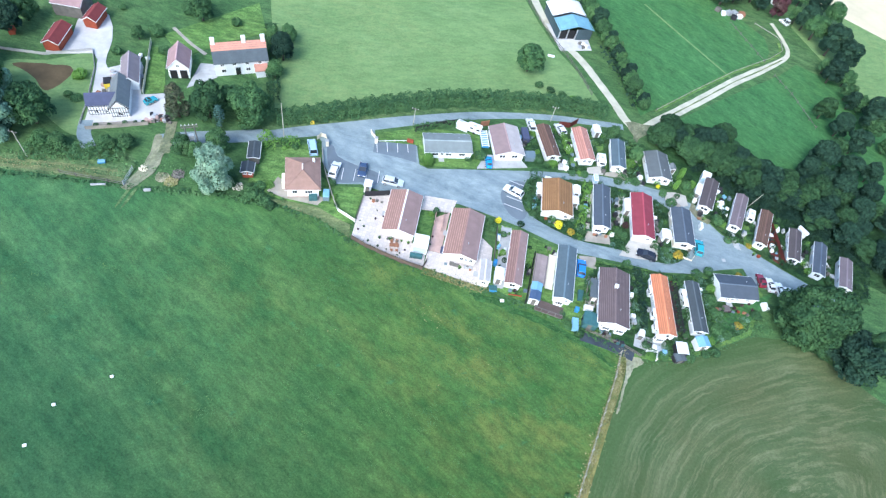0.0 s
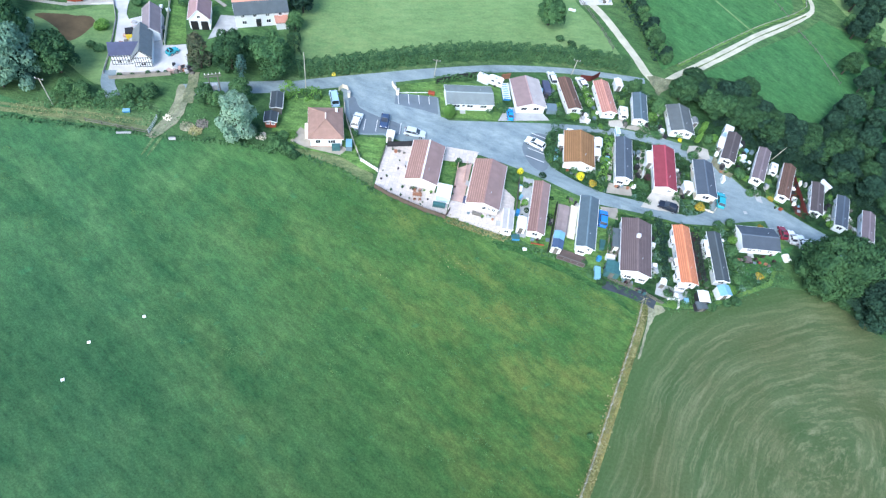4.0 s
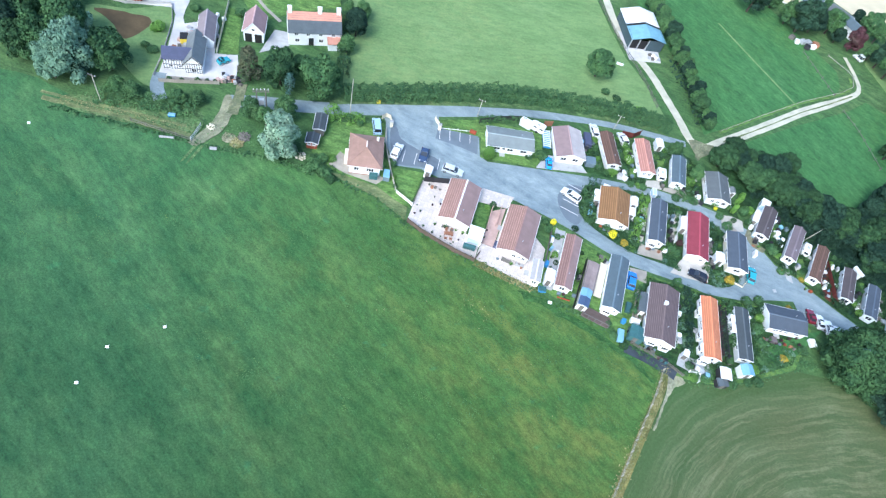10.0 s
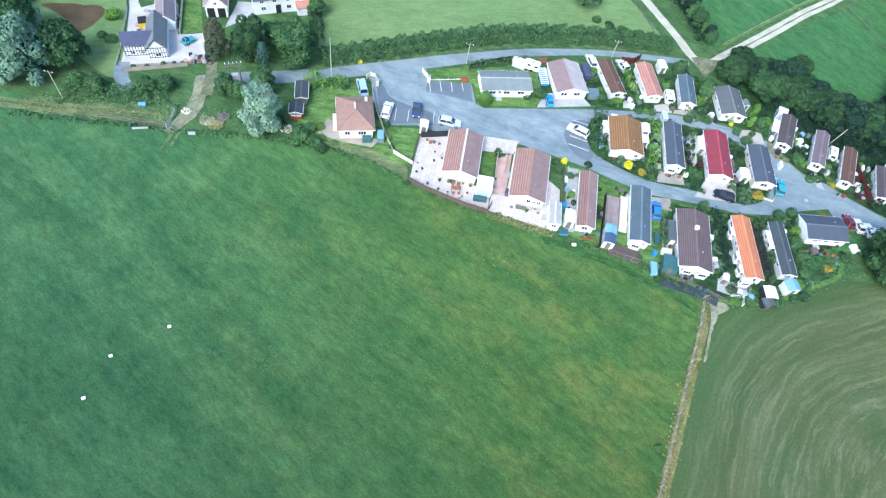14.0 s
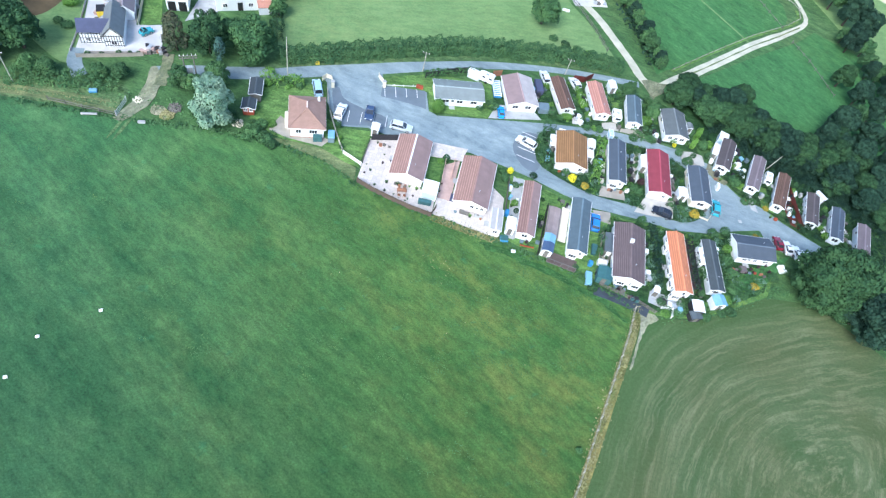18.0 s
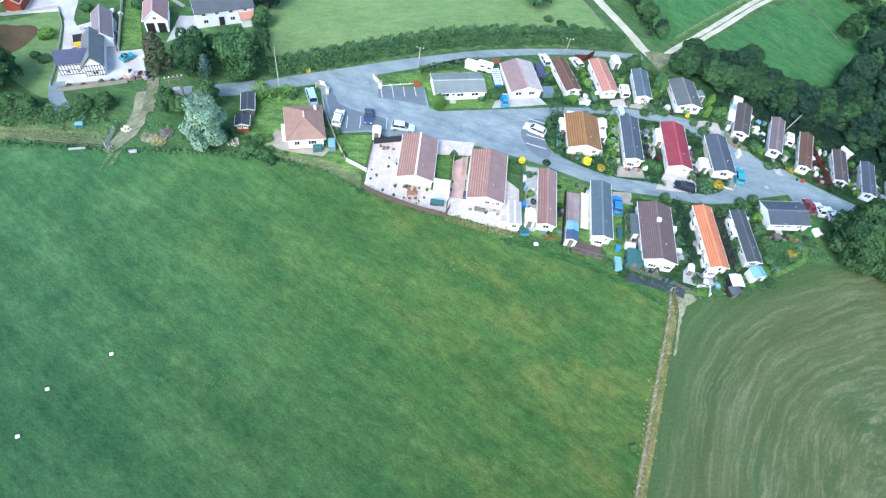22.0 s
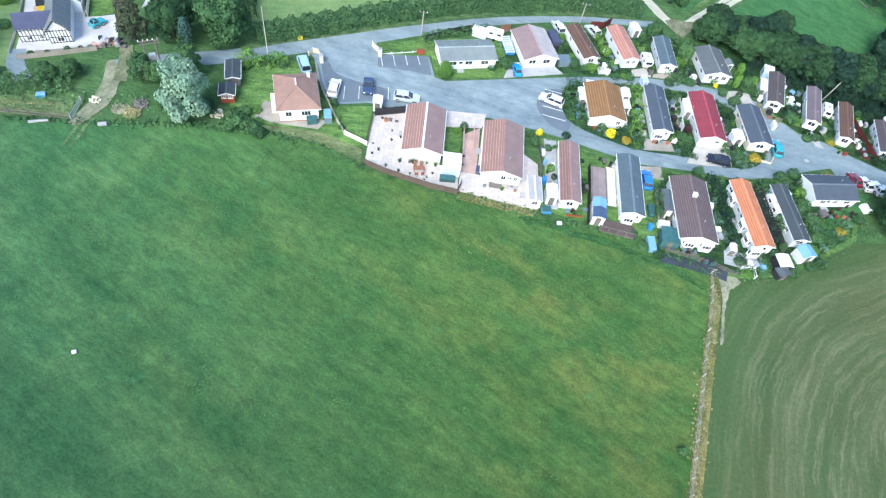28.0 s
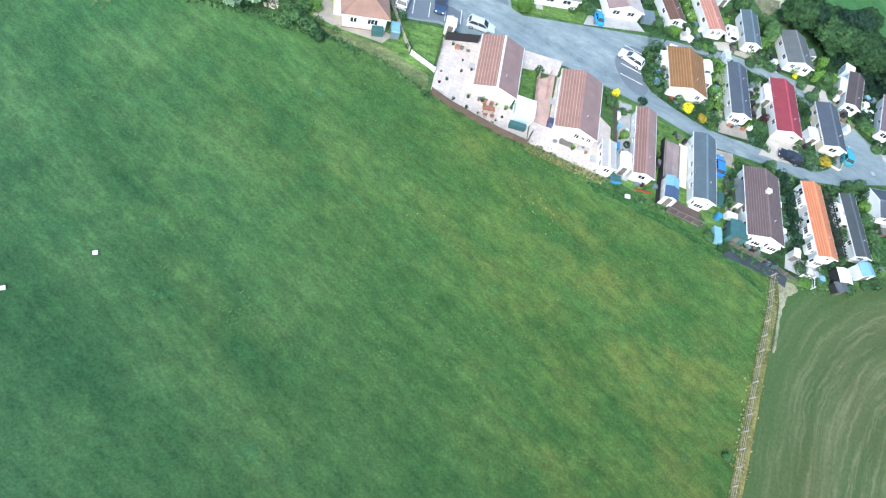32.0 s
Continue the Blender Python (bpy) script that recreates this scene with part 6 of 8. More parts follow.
for i in range(16):
    tree(("ash", "elm", "oak")[i % 3], 96 + 1.2 * i + rnd.uniform(-2, 2), 164 - 3.6 * i + rnd.uniform(-3, 3), rnd.uniform(0.5, 0.9), rnd.uniform(0, 360))

for i, (x, y) in enumerate(((90.0, 141.9), (93.1, 135.9), (95.8, 130.2), (88.1, 124.7), (91.2, 119.7), (97.7, 120.7), (83.4, 115.9), (87.0, 111.2), (94.3, 111.9), (81.4, 109.5), (104.3, 145.7), (84.5, 120.7))):
    tree(("wood_oak", "elm", "elm")[i % 3], x, y, rnd.uniform(0.6, 0.85), rnd.uniform(0, 360))
for i, (x, y) in enumerate(((-97.3, 82.4), (-105.1, 100.1), (-156.5, 118.8), (-104.6, 105.4), (-89.9, 72.6))):
    tree(("willow", "elm", "oak", "ash", "elm")[i], x, y, rnd.uniform(0.7, 1.0), rnd.uniform(0, 360))

# ---- hedges and shrubs ----
hedge("hedge_lane", smooth([(-42.0, 92.9), (-38.0, 95.0), (-29.5, 99.8), (-19.1, 106.0), (-6.7, 112.4), (6.8, 117.0), (17.8, 120.2), (27.0, 121.6), (31.4, 121.4)], 3), 1.8, 2.9, "leaf_hedge", 2, "tall clipped field hedge along the lane", 0.2, 22)
hedge("hedge_bank", smooth([(-84, 68.6), (-76, 71.5), (-70, 73), (-66, 74.2)], 3), 1.6, 1.5, "leaf_hedge", 21, "ragged hedge bank along the lane", 0.2, 18, 0.5)
hedge("hedge_park", [(-13, 100.3), (-6, 104.2), (-0.5, 106.6)], 0.6, 1.4, "leaf_hedge", 23, "low clipped hedge beside the lane", 0.2, 16)

hedge("hedge_meadow", [(-54.1, 123.2), (-49.5, 110.9), (-44.5, 98.2)], 1.1, 1.9, "leaf", 25, "ragged hedge along the meadow's edge", 0.2, 18, 0.5)


# ---- garden shrubs, built once for each kind ----
SHRUB = {}
for i, (k, leaf, lab) in enumerate((("green", "leaf_hedge", "rounded green garden shrub"), ("dark", "leaf_great", "dark evergreen garden shrub"), ("bright", "leaf_bright", "bright lime green garden shrub"), ("yellow", "leaf_yellow", "bright yellow garden shrub"), ("gold", "leaf_gold", "golden brown garden shrub"), ("purple", "leaf_purple", "dark purple garden shrub"))):
    SHRUB[k] = bush("shrub", 0, 0, 1.0, 1.4, leaf, 50 + i, lab, 0.12, 46)
PLACED = set()


def shrub(k, x, y, r=1.0, h=1.2, turn=None, label=""):
    """A shrub r wide and h high; the first of each kind is the model itself."""
    m = pose(x, y, 0.05, 0, 0, (x * 37 + y * 53) % 360 if turn is None else turn) @ Matrix.Diagonal((r, r, h / 1.4, 1))
    src = SHRUB[k]
    if k not in PLACED:
        PLACED.add(k)
        src.matrix_basis = m
        ob = src
    else:
        ob = copy_thing(src, m @ Matrix.Diagonal((1 / src.scale.x, 1 / src.scale.y, 1 / src.scale.z, 1)))
    if label:
        ob["label"] = label
    return ob


def fence(name, label, pts, h, material, step=1.9, post=None, gap=0.0, kind="", slats=0, z=0.0, rail=0.06):
    """Posts with panels or rails between them along a line."""
    e = thing(name, label, "fence", kind=kind)
    for a, b in zip(pts, pts[1:]):
        a, b = Vector((*a, z)), Vector((*b, z))
        ln = (b - a).length
        n = max(round(ln / step), 1)
        ang = math.degrees(math.atan2(b.y - a.y, b.x - a.x))
        for i in range(n + 1):
            p = a.lerp(b, i / n)
            o = part("post", Geo().box(-0.06, 0.06, -0.06, 0.06, 0, h + 0.08), post or material, e)
            o.matrix_basis = pose(p.x, p.y, z, 0, 0, ang)
        for i in range(n):
            p = a.lerp(b, i / n)
            w = ln / n
            if slats:
                for j in range(slats):
                    zz = h * (j + 0.6) / slats
                    o = part("rail", Geo().box(0.05, w - 0.05, -0.4 * rail, 0.4 * rail, zz - rail, zz + rail), material, e)
                    o.matrix_basis = pose(p.x, p.y, z, 0, 0, ang)
            else:
                g = Geo()
                g.box(0.06, w - 0.06, -0.02, 0.02, gap, h)
                g.box(0.06, w - 0.06, -0.04, 0.04, h - 0.06, h)
                o = part("panel", g, material, e)
                o.matrix_basis = pose(p.x, p.y, z, 0, 0, ang)
    return e


def shed(label, x, y, w, l, ang, roof, wall, h=2.1, rise=0.3, category="shed", z=0.05):
    """A small garden shed: boarded walls, door, two-slope roof."""
    e = thing("shed", label, category, x, y, z, ang, "garden sheds")
    part("wall", Geo().prism([(-w / 2, 0), (w / 2, 0), (w / 2, h), (0, h + rise), (-w / 2, h)], -l / 2, l / 2), wall, e)
    for s in (-1, 1):
        q = [(0, -l / 2 - 0.12, h + rise + 0.05), (s * (w / 2 + 0.12), -l / 2 - 0.12, h - 0.02), (s * (w / 2 + 0.12), l / 2 + 0.12, h - 0.02), (0, l / 2 + 0.12, h + rise + 0.05)]
        part("roof", Geo().slab(q if s > 0 else q[::-1], 0.05), roof, e)
    part("door", Geo().box(-0.4, 0.4, -l / 2 - 0.04, -l / 2, 0.05, h - 0.2), "timber" if wall != "timber" else "upvc", e)
    part("ridge_cap", Geo().box(-0.08, 0.08, -l / 2 - 0.13, l / 2 + 0.13, h + rise + 0.04, h + rise + 0.09), roof, e)
    return e


def caravan(label, x, y, ang, l=5.0, w=2.1, h=2.4):
    """A touring caravan: rounded shell, windows, wheels, drawbar."""
    e = thing("caravan", label, "caravan", x, y, 0.06, ang, "caravans")
    prof = [(-l / 2 + 0.25, 0.45), (l / 2 - 0.3, 0.45), (l / 2 - 0.05, 0.9), (l / 2, 1.5), (l / 2 - 0.25, h - 0.15), (l / 2 - 0.6, h), (-l / 2 + 0.5, h), (-l / 2 + 0.12, h - 0.2), (-l / 2, 1.3), (-l / 2 + 0.05, 0.8)]
    o = part("shell", Geo().prism(prof, -w / 2, w / 2), "upvc", e)
    o.matrix_basis = pose(0, 0, 0, 0, 0, 90)
    for sx in (-1, 1):
        for yy in (-l * 0.28, l * 0.15):
            window(e, sx * w / 2, yy, 1.6, 0.9, 0.6, "e" if sx > 0 else "w", 0)
        t = part("wheel", WHEEL, "tyre", e)
        t.matrix_basis = pose(sx * (w / 2 - 0.05), -0.2, 0.32)
    part("rooflight", Geo().box(-0.3, 0.3, -0.4, 0.3, h, h + 0.09, 0.04), "metal", e)
    part("front_window", Geo().box(-w / 2 + 0.25, w / 2 - 0.25, -l / 2 - 0.02, -l / 2 + 0.06, 1.35, 1.85), "glass", e)
    part("drawbar", Geo().tube((-0.5, l / 2 - 0.3, 0.45), (0, l / 2 + 1.0, 0.4), 0.04, 0.04, 6).tube((0.5, l / 2 - 0.3, 0.45), (0, l / 2 + 1.0, 0.4), 0.04, 0.04, 6), "metal", e)
    return e


def conservatory(label, x, y, w, l, ang, roof="glasspale", h=1.9):
    """A white framed glass lean-to with a ribbed clear roof."""
    e = thing("conservatory", label, "conservatory", x, y, 0.05, ang)
    part("base_wall", Geo().box(-w / 2, w / 2, -l / 2, l / 2, 0, 0.6), "white", e)
    for sx, sy in ((-1, -1), (1, -1), (1, 1), (-1, 1)):
        part("post", Geo().box(sx * w / 2 - 0.06, sx * w / 2 + 0.06, sy * l / 2 - 0.06, sy * l / 2 + 0.06, 0.6, h), "upvc", e)
    for sx in (-1, 1):
        part("side_pane", Geo().box(sx * w / 2 - 0.02, sx * w / 2 + 0.02, -l / 2 + 0.06, l / 2 - 0.06, 0.6, h), "glasspale", e)
        part("end_pane", Geo().box(-w / 2 + 0.06, w / 2 - 0.06, sx * l / 2 - 0.02, sx * l / 2 + 0.02, 0.6, h), "glasspale", e)
    part("roof_frame", Geo().box(-w / 2 - 0.1, w / 2 + 0.1, -l / 2 - 0.1, l / 2 + 0.1, h, h + 0.1), "upvc", e)
    n = max(int(l / 0.7), 2)
    for i in range(n):
        y0, y1 = -l / 2 + l * i / n + 0.04, -l / 2 + l * (i + 1) / n - 0.04
        part("roof_pane", Geo().box(-w / 2 + 0.03, w / 2 - 0.03, y0, y1, h + 0.1, h + 0.14), roof, e)
    return e


M["glasspale"] = glassmat("pale_roof_glass", (0.45, 0.60, 0.72))


def deck(label, x, y, w, l, ang, h=0.35, rail=True, z=0.05, boards="deck"):
    """Decking of separate boards on joists, with a rail."""
    e = thing("deck", label, "deck", x, y, z, ang)
    part("frame", Geo().box(-w / 2 + 0.05, w / 2 - 0.05, -l / 2 + 0.05, l / 2 - 0.05, 0, h - 0.04), "timber", e)
    n = int(l / 0.3)
    for i in range(n):
        y0 = -l / 2 + l * i / n
        part("board", Geo().box(-w / 2, w / 2, y0, y0 + l / n - 0.015, h - 0.04, h), boards, e)
    if rail:
        for i in range(int(w / 1.2) + 1):
            xx = -w / 2 + i * w / int(w / 1.2)
            part("baluster", Geo().box(xx - 0.05, xx + 0.05, -l / 2, -l / 2 + 0.1, h, h + 0.9), "timber", e)
        part("handrail", Geo().box(-w / 2, w / 2, -l / 2 - 0.02, -l / 2 + 0.12, h + 0.9, h + 0.96), "timber", e)
    return e


def pot(x, y, r=0.22, plant="green", label="potted plant in a dark tub on the patio", z=0.12):
    e = thing("plant_pot", label, "plant pot", x, y, z, 0, "patio pots")
    part("tub", Geo().tube((0, 0, 0), (0, 0, r * 1.4), r * 0.75, r, 10), "black_timber", e)
    rn = np.random.RandomState(int(abs(x * 100 + y * 10)) % 999)
    c, n = blob_points([((0, 0, r * 2.0), (r * 1.2, r * 1.2, r * 1.0))], 60, rn, -0.8)
    part("plant", leaves("plant", c, n, 0.1, rn), {"green": "leaf_hedge", "red": "leaf_purple", "bright": "leaf_bright"}[plant], e)


def lumber(name, label, x, y, w, l, h, ang, material, category, z=0.06, lid=None):
    """A bin, butt, chest or covered heap: a tapered body with a lid or cover on it."""
    e = thing(name, label, category, x, y, z, ang)
    part("body", Geo().box(-w / 2, w / 2, -l / 2, l / 2, 0, h * 0.88, -0.02), material, e)
    part("lid", Geo().box(-w / 2 - 0.04, w / 2 + 0.04, -l / 2 - 0.04, l / 2 + 0.04, h * 0.88, h, 0.07), lid or material, e)
    return e


def heap(name, label, x, y, r, h, material, category, seed, n=90, size=0.22):
    """Loose pieces thrown on a low mound."""
    e = thing(name, label, category, x, y, 0.04)
    q = random.Random(seed)
    mound = Geo()
    k = 12
    vs = [(0, 0, h)] + [(0.6 * r * math.cos(6.28319 * i / k) * q.uniform(0.8, 1.1), 0.6 * r * math.sin(6.28319 * i / k) * q.uniform(0.8, 1.1), h * 0.6) for i in range(k)]
    vs += [(r * math.cos(6.28319 * i / k) * q.uniform(0.8, 1.15), r * math.sin(6.28319 * i / k) * q.uniform(0.8, 1.15), 0) for i in range(k)]
    fs = [(0, 1 + i, 1 + (i + 1) % k) for i in range(k)] + [(1 + i, 1 + k + i, 1 + k + (i + 1) % k, 1 + (i + 1) % k) for i in range(k)]
    part("mound", mound.add(vs, fs), "worn", e)
    g = Geo()
    for i in range(n):
        a, d = q.uniform(0, 6.28319), r * math.sqrt(q.random()) * 1.1
        m = pose(d * math.cos(a), d * math.sin(a), max(h * (1 - d / r), 0.03) + 0.04, q.uniform(-40, 40), q.uniform(-40, 40), q.uniform(0, 360))
        s = size * q.uniform(0.5, 1.3)
        bx = Geo().box(-s, s, -s * 0.35, s * 0.35, -s * 0.2, s * 0.2)
        g.add([m @ Vector(v) for v in bx.v], bx.f)
    part("debris", g, material, e)
    return e


def bay_window(parent_label, x, y, ang, w=1.7, d=0.7, h=1.85):
    """A white bay standing out from a home's wall, with three lights."""
    e = thing("bay_window", parent_label, "bay window", x, y, 0.06, ang)
    part("wall", Geo().prism([(-w / 2, 0), (w / 2, 0), (w / 2, h), (-w / 2, h)], -d, 0), "white", e)
    part("roof", Geo().slab([(-w / 2 - 0.1, -d - 0.12, h), (w / 2 + 0.1, -d - 0.12, h), (w / 2 + 0.1, 0, h + 0.28), (-w / 2 - 0.1, 0, h + 0.28)], 0.08), "upvc", e)
    window(e, 0, -d, 1.25, w - 0.3, 0.85, "s", 2)
    window(e, w / 2, -d / 2, 1.25, d - 0.2, 0.9, "e", 0)
    window(e, -w / 2, -d / 2, 1.25, d - 0.2, 0.9, "w", 0)
    return e


def table_set(x, y, ang):
    t = thing("garden_table", "red-brown wooden garden table on the patio", "table", x, y, 0.12, ang)
    for i in range(5):
        part("top_slat", Geo().box(-0.9, 0.9, -0.42 + i * 0.17, -0.27 + i * 0.17, 0.7, 0.74), "brick_wall", t)
    for sx in (-0.75, 0.75):
        for sy in (-0.3, 0.3):
            part("leg", Geo().box(sx - 0.04, sx + 0.04, sy - 0.04, sy + 0.04, 0, 0.7), "brick_wall", t)
    for dx, dy, a in ((-0.5, -0.95, 180), (0.5, -0.95, 180), (-0.5, 0.95, 0), (0.5, 0.95, 0)):
        m = pose(x, y, 0.12, 0, 0, ang) @ pose(dx, dy, 0, 0, 0, a)
        c = thing("garden_chair", "red-brown wooden garden chair at the table", "chair", group="chairs round the table")
        c.matrix_basis = m
        part("seat", Geo().box(-0.24, 0.24, -0.24, 0.24, 0.4, 0.45), "brick_wall", c)
        part("backrest", Geo().box(-0.24, 0.24, 0.2, 0.25, 0.45, 0.95), "brick_wall", c)
        for sx in (-0.2, 0.2):
            for sy in (-0.2, 0.2):
                part("leg", Geo().box(sx - 0.025, sx + 0.025, sy - 0.025, sy + 0.025, 0, 0.4), "brick_wall", c)


def pole(label, x, y, h=8.0, bars=1, lean=0.0):
    e = thing("utility_pole", label, "utility pole", x, y, 0, 0, "utility poles")
    part("mast", Geo().tube((0, 0, -0.3), (lean, 0, h), 0.11, 0.07, 9), "pale_rail", e)
    for i in range(bars):
        z = h - 0.35 - 0.6 * i
        part("cross_arm", Geo().box(lean - 0.8, lean + 0.8, -0.06, 0.06, z, z + 0.12), "timber", e)
        for dx in (-0.7, 0.0, 0.7):
            part("insulator", Geo().tube((lean + dx, 0, z + 0.12), (lean + dx, 0, z + 0.34), 0.06, 0.04, 7), "upvc", e)


# ---- the bungalow garden ----
fence("fence_garden", "low white panel fence between lawn and patio", [(-22.5, 72.9), (-18.6, 71.3)], 1.0, "upvc")
fence("fence_patio", "brown timber panel fence round the patio", [(-18.2, 67.2), (-15.3, 66.1), (-11.0, 65.1), (-7.5, 64.4), (-3.5, 64.0), (-3.0, 66.0)], 1.3, "fence_brown", 2.2)
fence("fence_patio", "dark timber panels at the patio's road end", [(-18.4, 78.2), (-13.6, 80.0)], 1.7, "black_timber", 1.8)
fence("wire_fence", "thin wire fence beside the lawn", [(-18.6, 77.8), (-18.6, 71.6)], 0.9, "timber", 1.6, slats=2)
fence("fence_bungalow", "weathered timber fence beside parking bays", [(-30.3, 87.8), (-28.3, 82.8), (-24.9, 76.6), (-22.9, 73.4)], 1.0, "pale_rail", 1.4, slats=4)
shed("small white shed with flat roof", -18.3, 80.2, 1.4, 1.7, 5, "r_white", "white", 2.0, 0.15)
lumber("water_tank", "teal plastic oil tank behind the bungalow", -28.0, 74.3, 1.6, 0.9, 1.3, 20, "teal", "tank")
lumber("garden_store", "blue-grey covered store at the fence", -25.7, 75.6, 1.2, 2.0, 1.5, 15, "r_slate", "storage box", lid="r_skyblue")
hedge("hedge_garden", [(-43.5, 87.7), (-38.9, 86.0), (-35.6, 88.4)], 1.1, 1.5, "leaf_bright", 31, "mixed flowering border behind the bungalow lawn", 0.2, 14, 0.5)
for k, x, y, r, h in (("green", -42.4, 82.1, 0.8, 1.2), ("bright", -41.7, 85.0, 0.9, 1.3), ("green", -38.2, 87.0, 1.0, 1.4), ("green", -39.6, 71.8, 1.7, 1.9), ("green", -37.2, 70.8, 1.6, 1.5), ("dark", -35.4, 70.0, 1.3, 1.2), ("green", -38.8, 73.9, 1.3, 1.3), ("green", -40.0, 70.1, 1.2, 1.3), ("bright", -37.2, 75.0, 1.0, 0.9), ("green", -25.3, 79.2, 0.7, 1.2), ("bright", -24.1, 76.1, 0.6, 1.0), ("green", -23.2, 74.1, 0.5, 0.9), ("green", -35.6, 86.5, 0.8, 1.1)):
    shrub(k, x, y, r, h)
heap("garden_rubble", "pale heap of rubble beside the cabin", -42.9, 73.0, 1.0, 0.5, "cream", "heap", 7, 50)
for i, (x, y) in enumerate(((-17.7, 71.8), (-17.5, 69.6), (-16.6, 70.6), (-15.1, 75.3), (-14.9, 73.1), (-12.9, 66.8), (-11.1, 66.6), (-13.5, 74.1), (-17.1, 77.8), (-8.4, 66.4), (-7.6, 67.4), (-15.0, 67.5), (-3.1, 70.2), (-3.0, 72.1))):
    pot(x, y, 0.13 + 0.03 * (i % 3), ("green", "red", "green")[i % 3])
table_set(-9.8, 67.6, 12)
conservatory("white framed canopy on the patio", -4.85, 69.0, 2.7, 3.0, 2, "r_white", 2.1)
lumber("barbecue", "dark green covered barbecue on the patio", -5.2, 66.5, 2.4, 0.8, 1.0, 5, "teal", "barbecue")
lumber("garden_store", "dark blue covered chest beside the home", -0.4, 69.3, 0.9, 1.2, 1.0, 0, "r_blueslate", "storage box")
lumber("plant_trough", "timber trough by the home's front wall", 2.4, 66.7, 1.8, 0.5, 0.6, 0, "timber", "planter", 0.12)
lumber("plant_trough", "grey trough by the home's front wall", 5.1, 66.8, 1.6, 0.5, 0.6, 0, "concrete", "planter", 0.12)
fence("trellis", "pink stained trellis beside the path", [(-3.4, 77.5), (-3.2, 72.4)], 1.5, "slab_pink", 1.6, slats=4)
fence("trellis", "pink stained trellis beside the path", [(-1.7, 78.5), (-1.6, 74.0)], 1.5, "slab_pink", 1.6, slats=4)
for k, x, y, r, h in (("green", -3.4, 78.4, 0.8, 1.4), ("bright", -4.4, 77.6, 0.6, 1.0), ("green", 8.7, 77.8, 1.0, 1.5), ("yellow", 9.4, 80.1, 0.7, 1.2), ("green", 7.7, 79.5, 0.8, 1.2), ("dark", 14.1, 80.7, 0.8, 1.0), ("green", 10.9, 77.0, 0.8, 0.8)):
    shrub(k, x, y, r, h)
home("park_home", "white static caravan with flat white roof", 8.3, 65.4, 1.9, 4.8, 3, "r_chalk", eave=2.2, rise=0.16, over=0.08, courses=1, front=((0, 0.9, 0.8),), sides=((-1, -1.4, 0.9), (-1, 1.5, 0.9)), doors=((-1, 0.1),), vents=2, category="static caravan")
shed("white shed with pale roof beside the caravan", 11.1, 66.1, 1.6, 2.6, 2, "r_white", "white", 2.0, 0.2)
lumber("water_butt", "blue plastic water butt", 10.1, 69.3, 0.7, 1.1, 1.1, 0, "blue", "water butt")
lumber("tarpaulin_heap", "heap under a blue and white tarpaulin", 10.5, 63.4, 1.4, 1.1, 0.8, 10, "blue", "tarpaulin", lid="teal")
fence("fence_plot", "pale timber fence between two plots", [(9.4, 78.2), (9.8, 69.5)], 1.2, "timber", 1.8)
fence("brick_planter", "low red brick planter before the narrow home", [(13.7, 63.1), (16.1, 63.3)], 0.5, "redwood", 1.2)
lumber("stone", "white painted stone on the verge", 12.6, 61.4, 0.7, 0.5, 0.3, 10, "white", "stone")

# small things along the front walls and on the patios
pc = random.Random(31)
for x0, x1, yy in ((-13.0, -7.2, 69.1), (0.4, 6.2, 66.6), (12.9, 15.6, 63.9), (-17.4, -14.4, 77.6), (43.6, 45.4, 61.4), (55, 62, 71.6), (29.2, 32.4, 82.9), (19.0, 23.0, 83.4), (52.6, 54.6, 94.3), (59.4, 61.2, 91.0), (65.0, 67.2, 87.8)):
    for q in range(int((x1 - x0) / 0.75)):
        x, y = x0 + (x1 - x0) * (q + pc.random()) / int((x1 - x0) / 0.75), yy + pc.uniform(-0.35, 0.35)
        if pc.random() < 0.45:
            pot(x, y, pc.uniform(0.16, 0.28), pc.choice(("green", "red", "bright")), "small potted plant before the home's wall", 0.125)
        else:
            lumber("garden_box", "small dark garden box before the home's wall", x, y, pc.uniform(0.3, 0.7), pc.uniform(0.25, 0.5), pc.uniform(0.3, 0.7), pc.uniform(-15, 15), pc.choice(("black_timber", "timber", "brick_wall", "r_slate", "redwood")), "storage box", 0.125)

# ---- around the slate roofed home and the brown roofed home ----
e_ext = shed("flat roofed brown extension beside the slate home", 19.1, 70.1, 2.4, 7.0, -2, "deck", "timber", 0.9, 0.06)
deck("dark brown timber deck below the slate roofed home", 21.6, 62.0, 5.4, 2.4, -7, 0.4, boards="deck_dark")
deck("pale timber walkway beside the slate roofed home", 21.3, 70.6, 1.5, 8.4, -2, 0.3, False, boards="cream")
shed("white summer house with pale blue roof beside the deck", 18.5, 65.1, 1.9, 1.7, -4, "r_skyblue", "white", 2.1, 0.3, "summer house", 0.05)
shed("white summer house with dark blue roof beside the deck", 18.4, 63.1, 1.9, 1.9, -4, "r_navy", "white", 2.1, 0.3, "summer house", 0.05)
fence("fence_deck", "dark timber fence on the plot's edge", [(17.7, 74.0), (17.0, 61.9)], 1.2, "black_timber", 1.8)
hedge("hedge_plot", [(29.1, 72.0), (28.2, 64.8)], 0.45, 2.0, "leaf_hedge", 33, "narrow clipped hedge between plots", 0.18, 18)
shed("long dark roofed shed beside the hedge", 29.9, 68.0, 1.7, 4.2, 0, "r_felt", "timber", 2.0, 0.15)
shed("green felt roofed shed with pale door", 29.4, 61.0, 2.6, 2.6, -4, "teal", "teal", 1.9, 0.25)
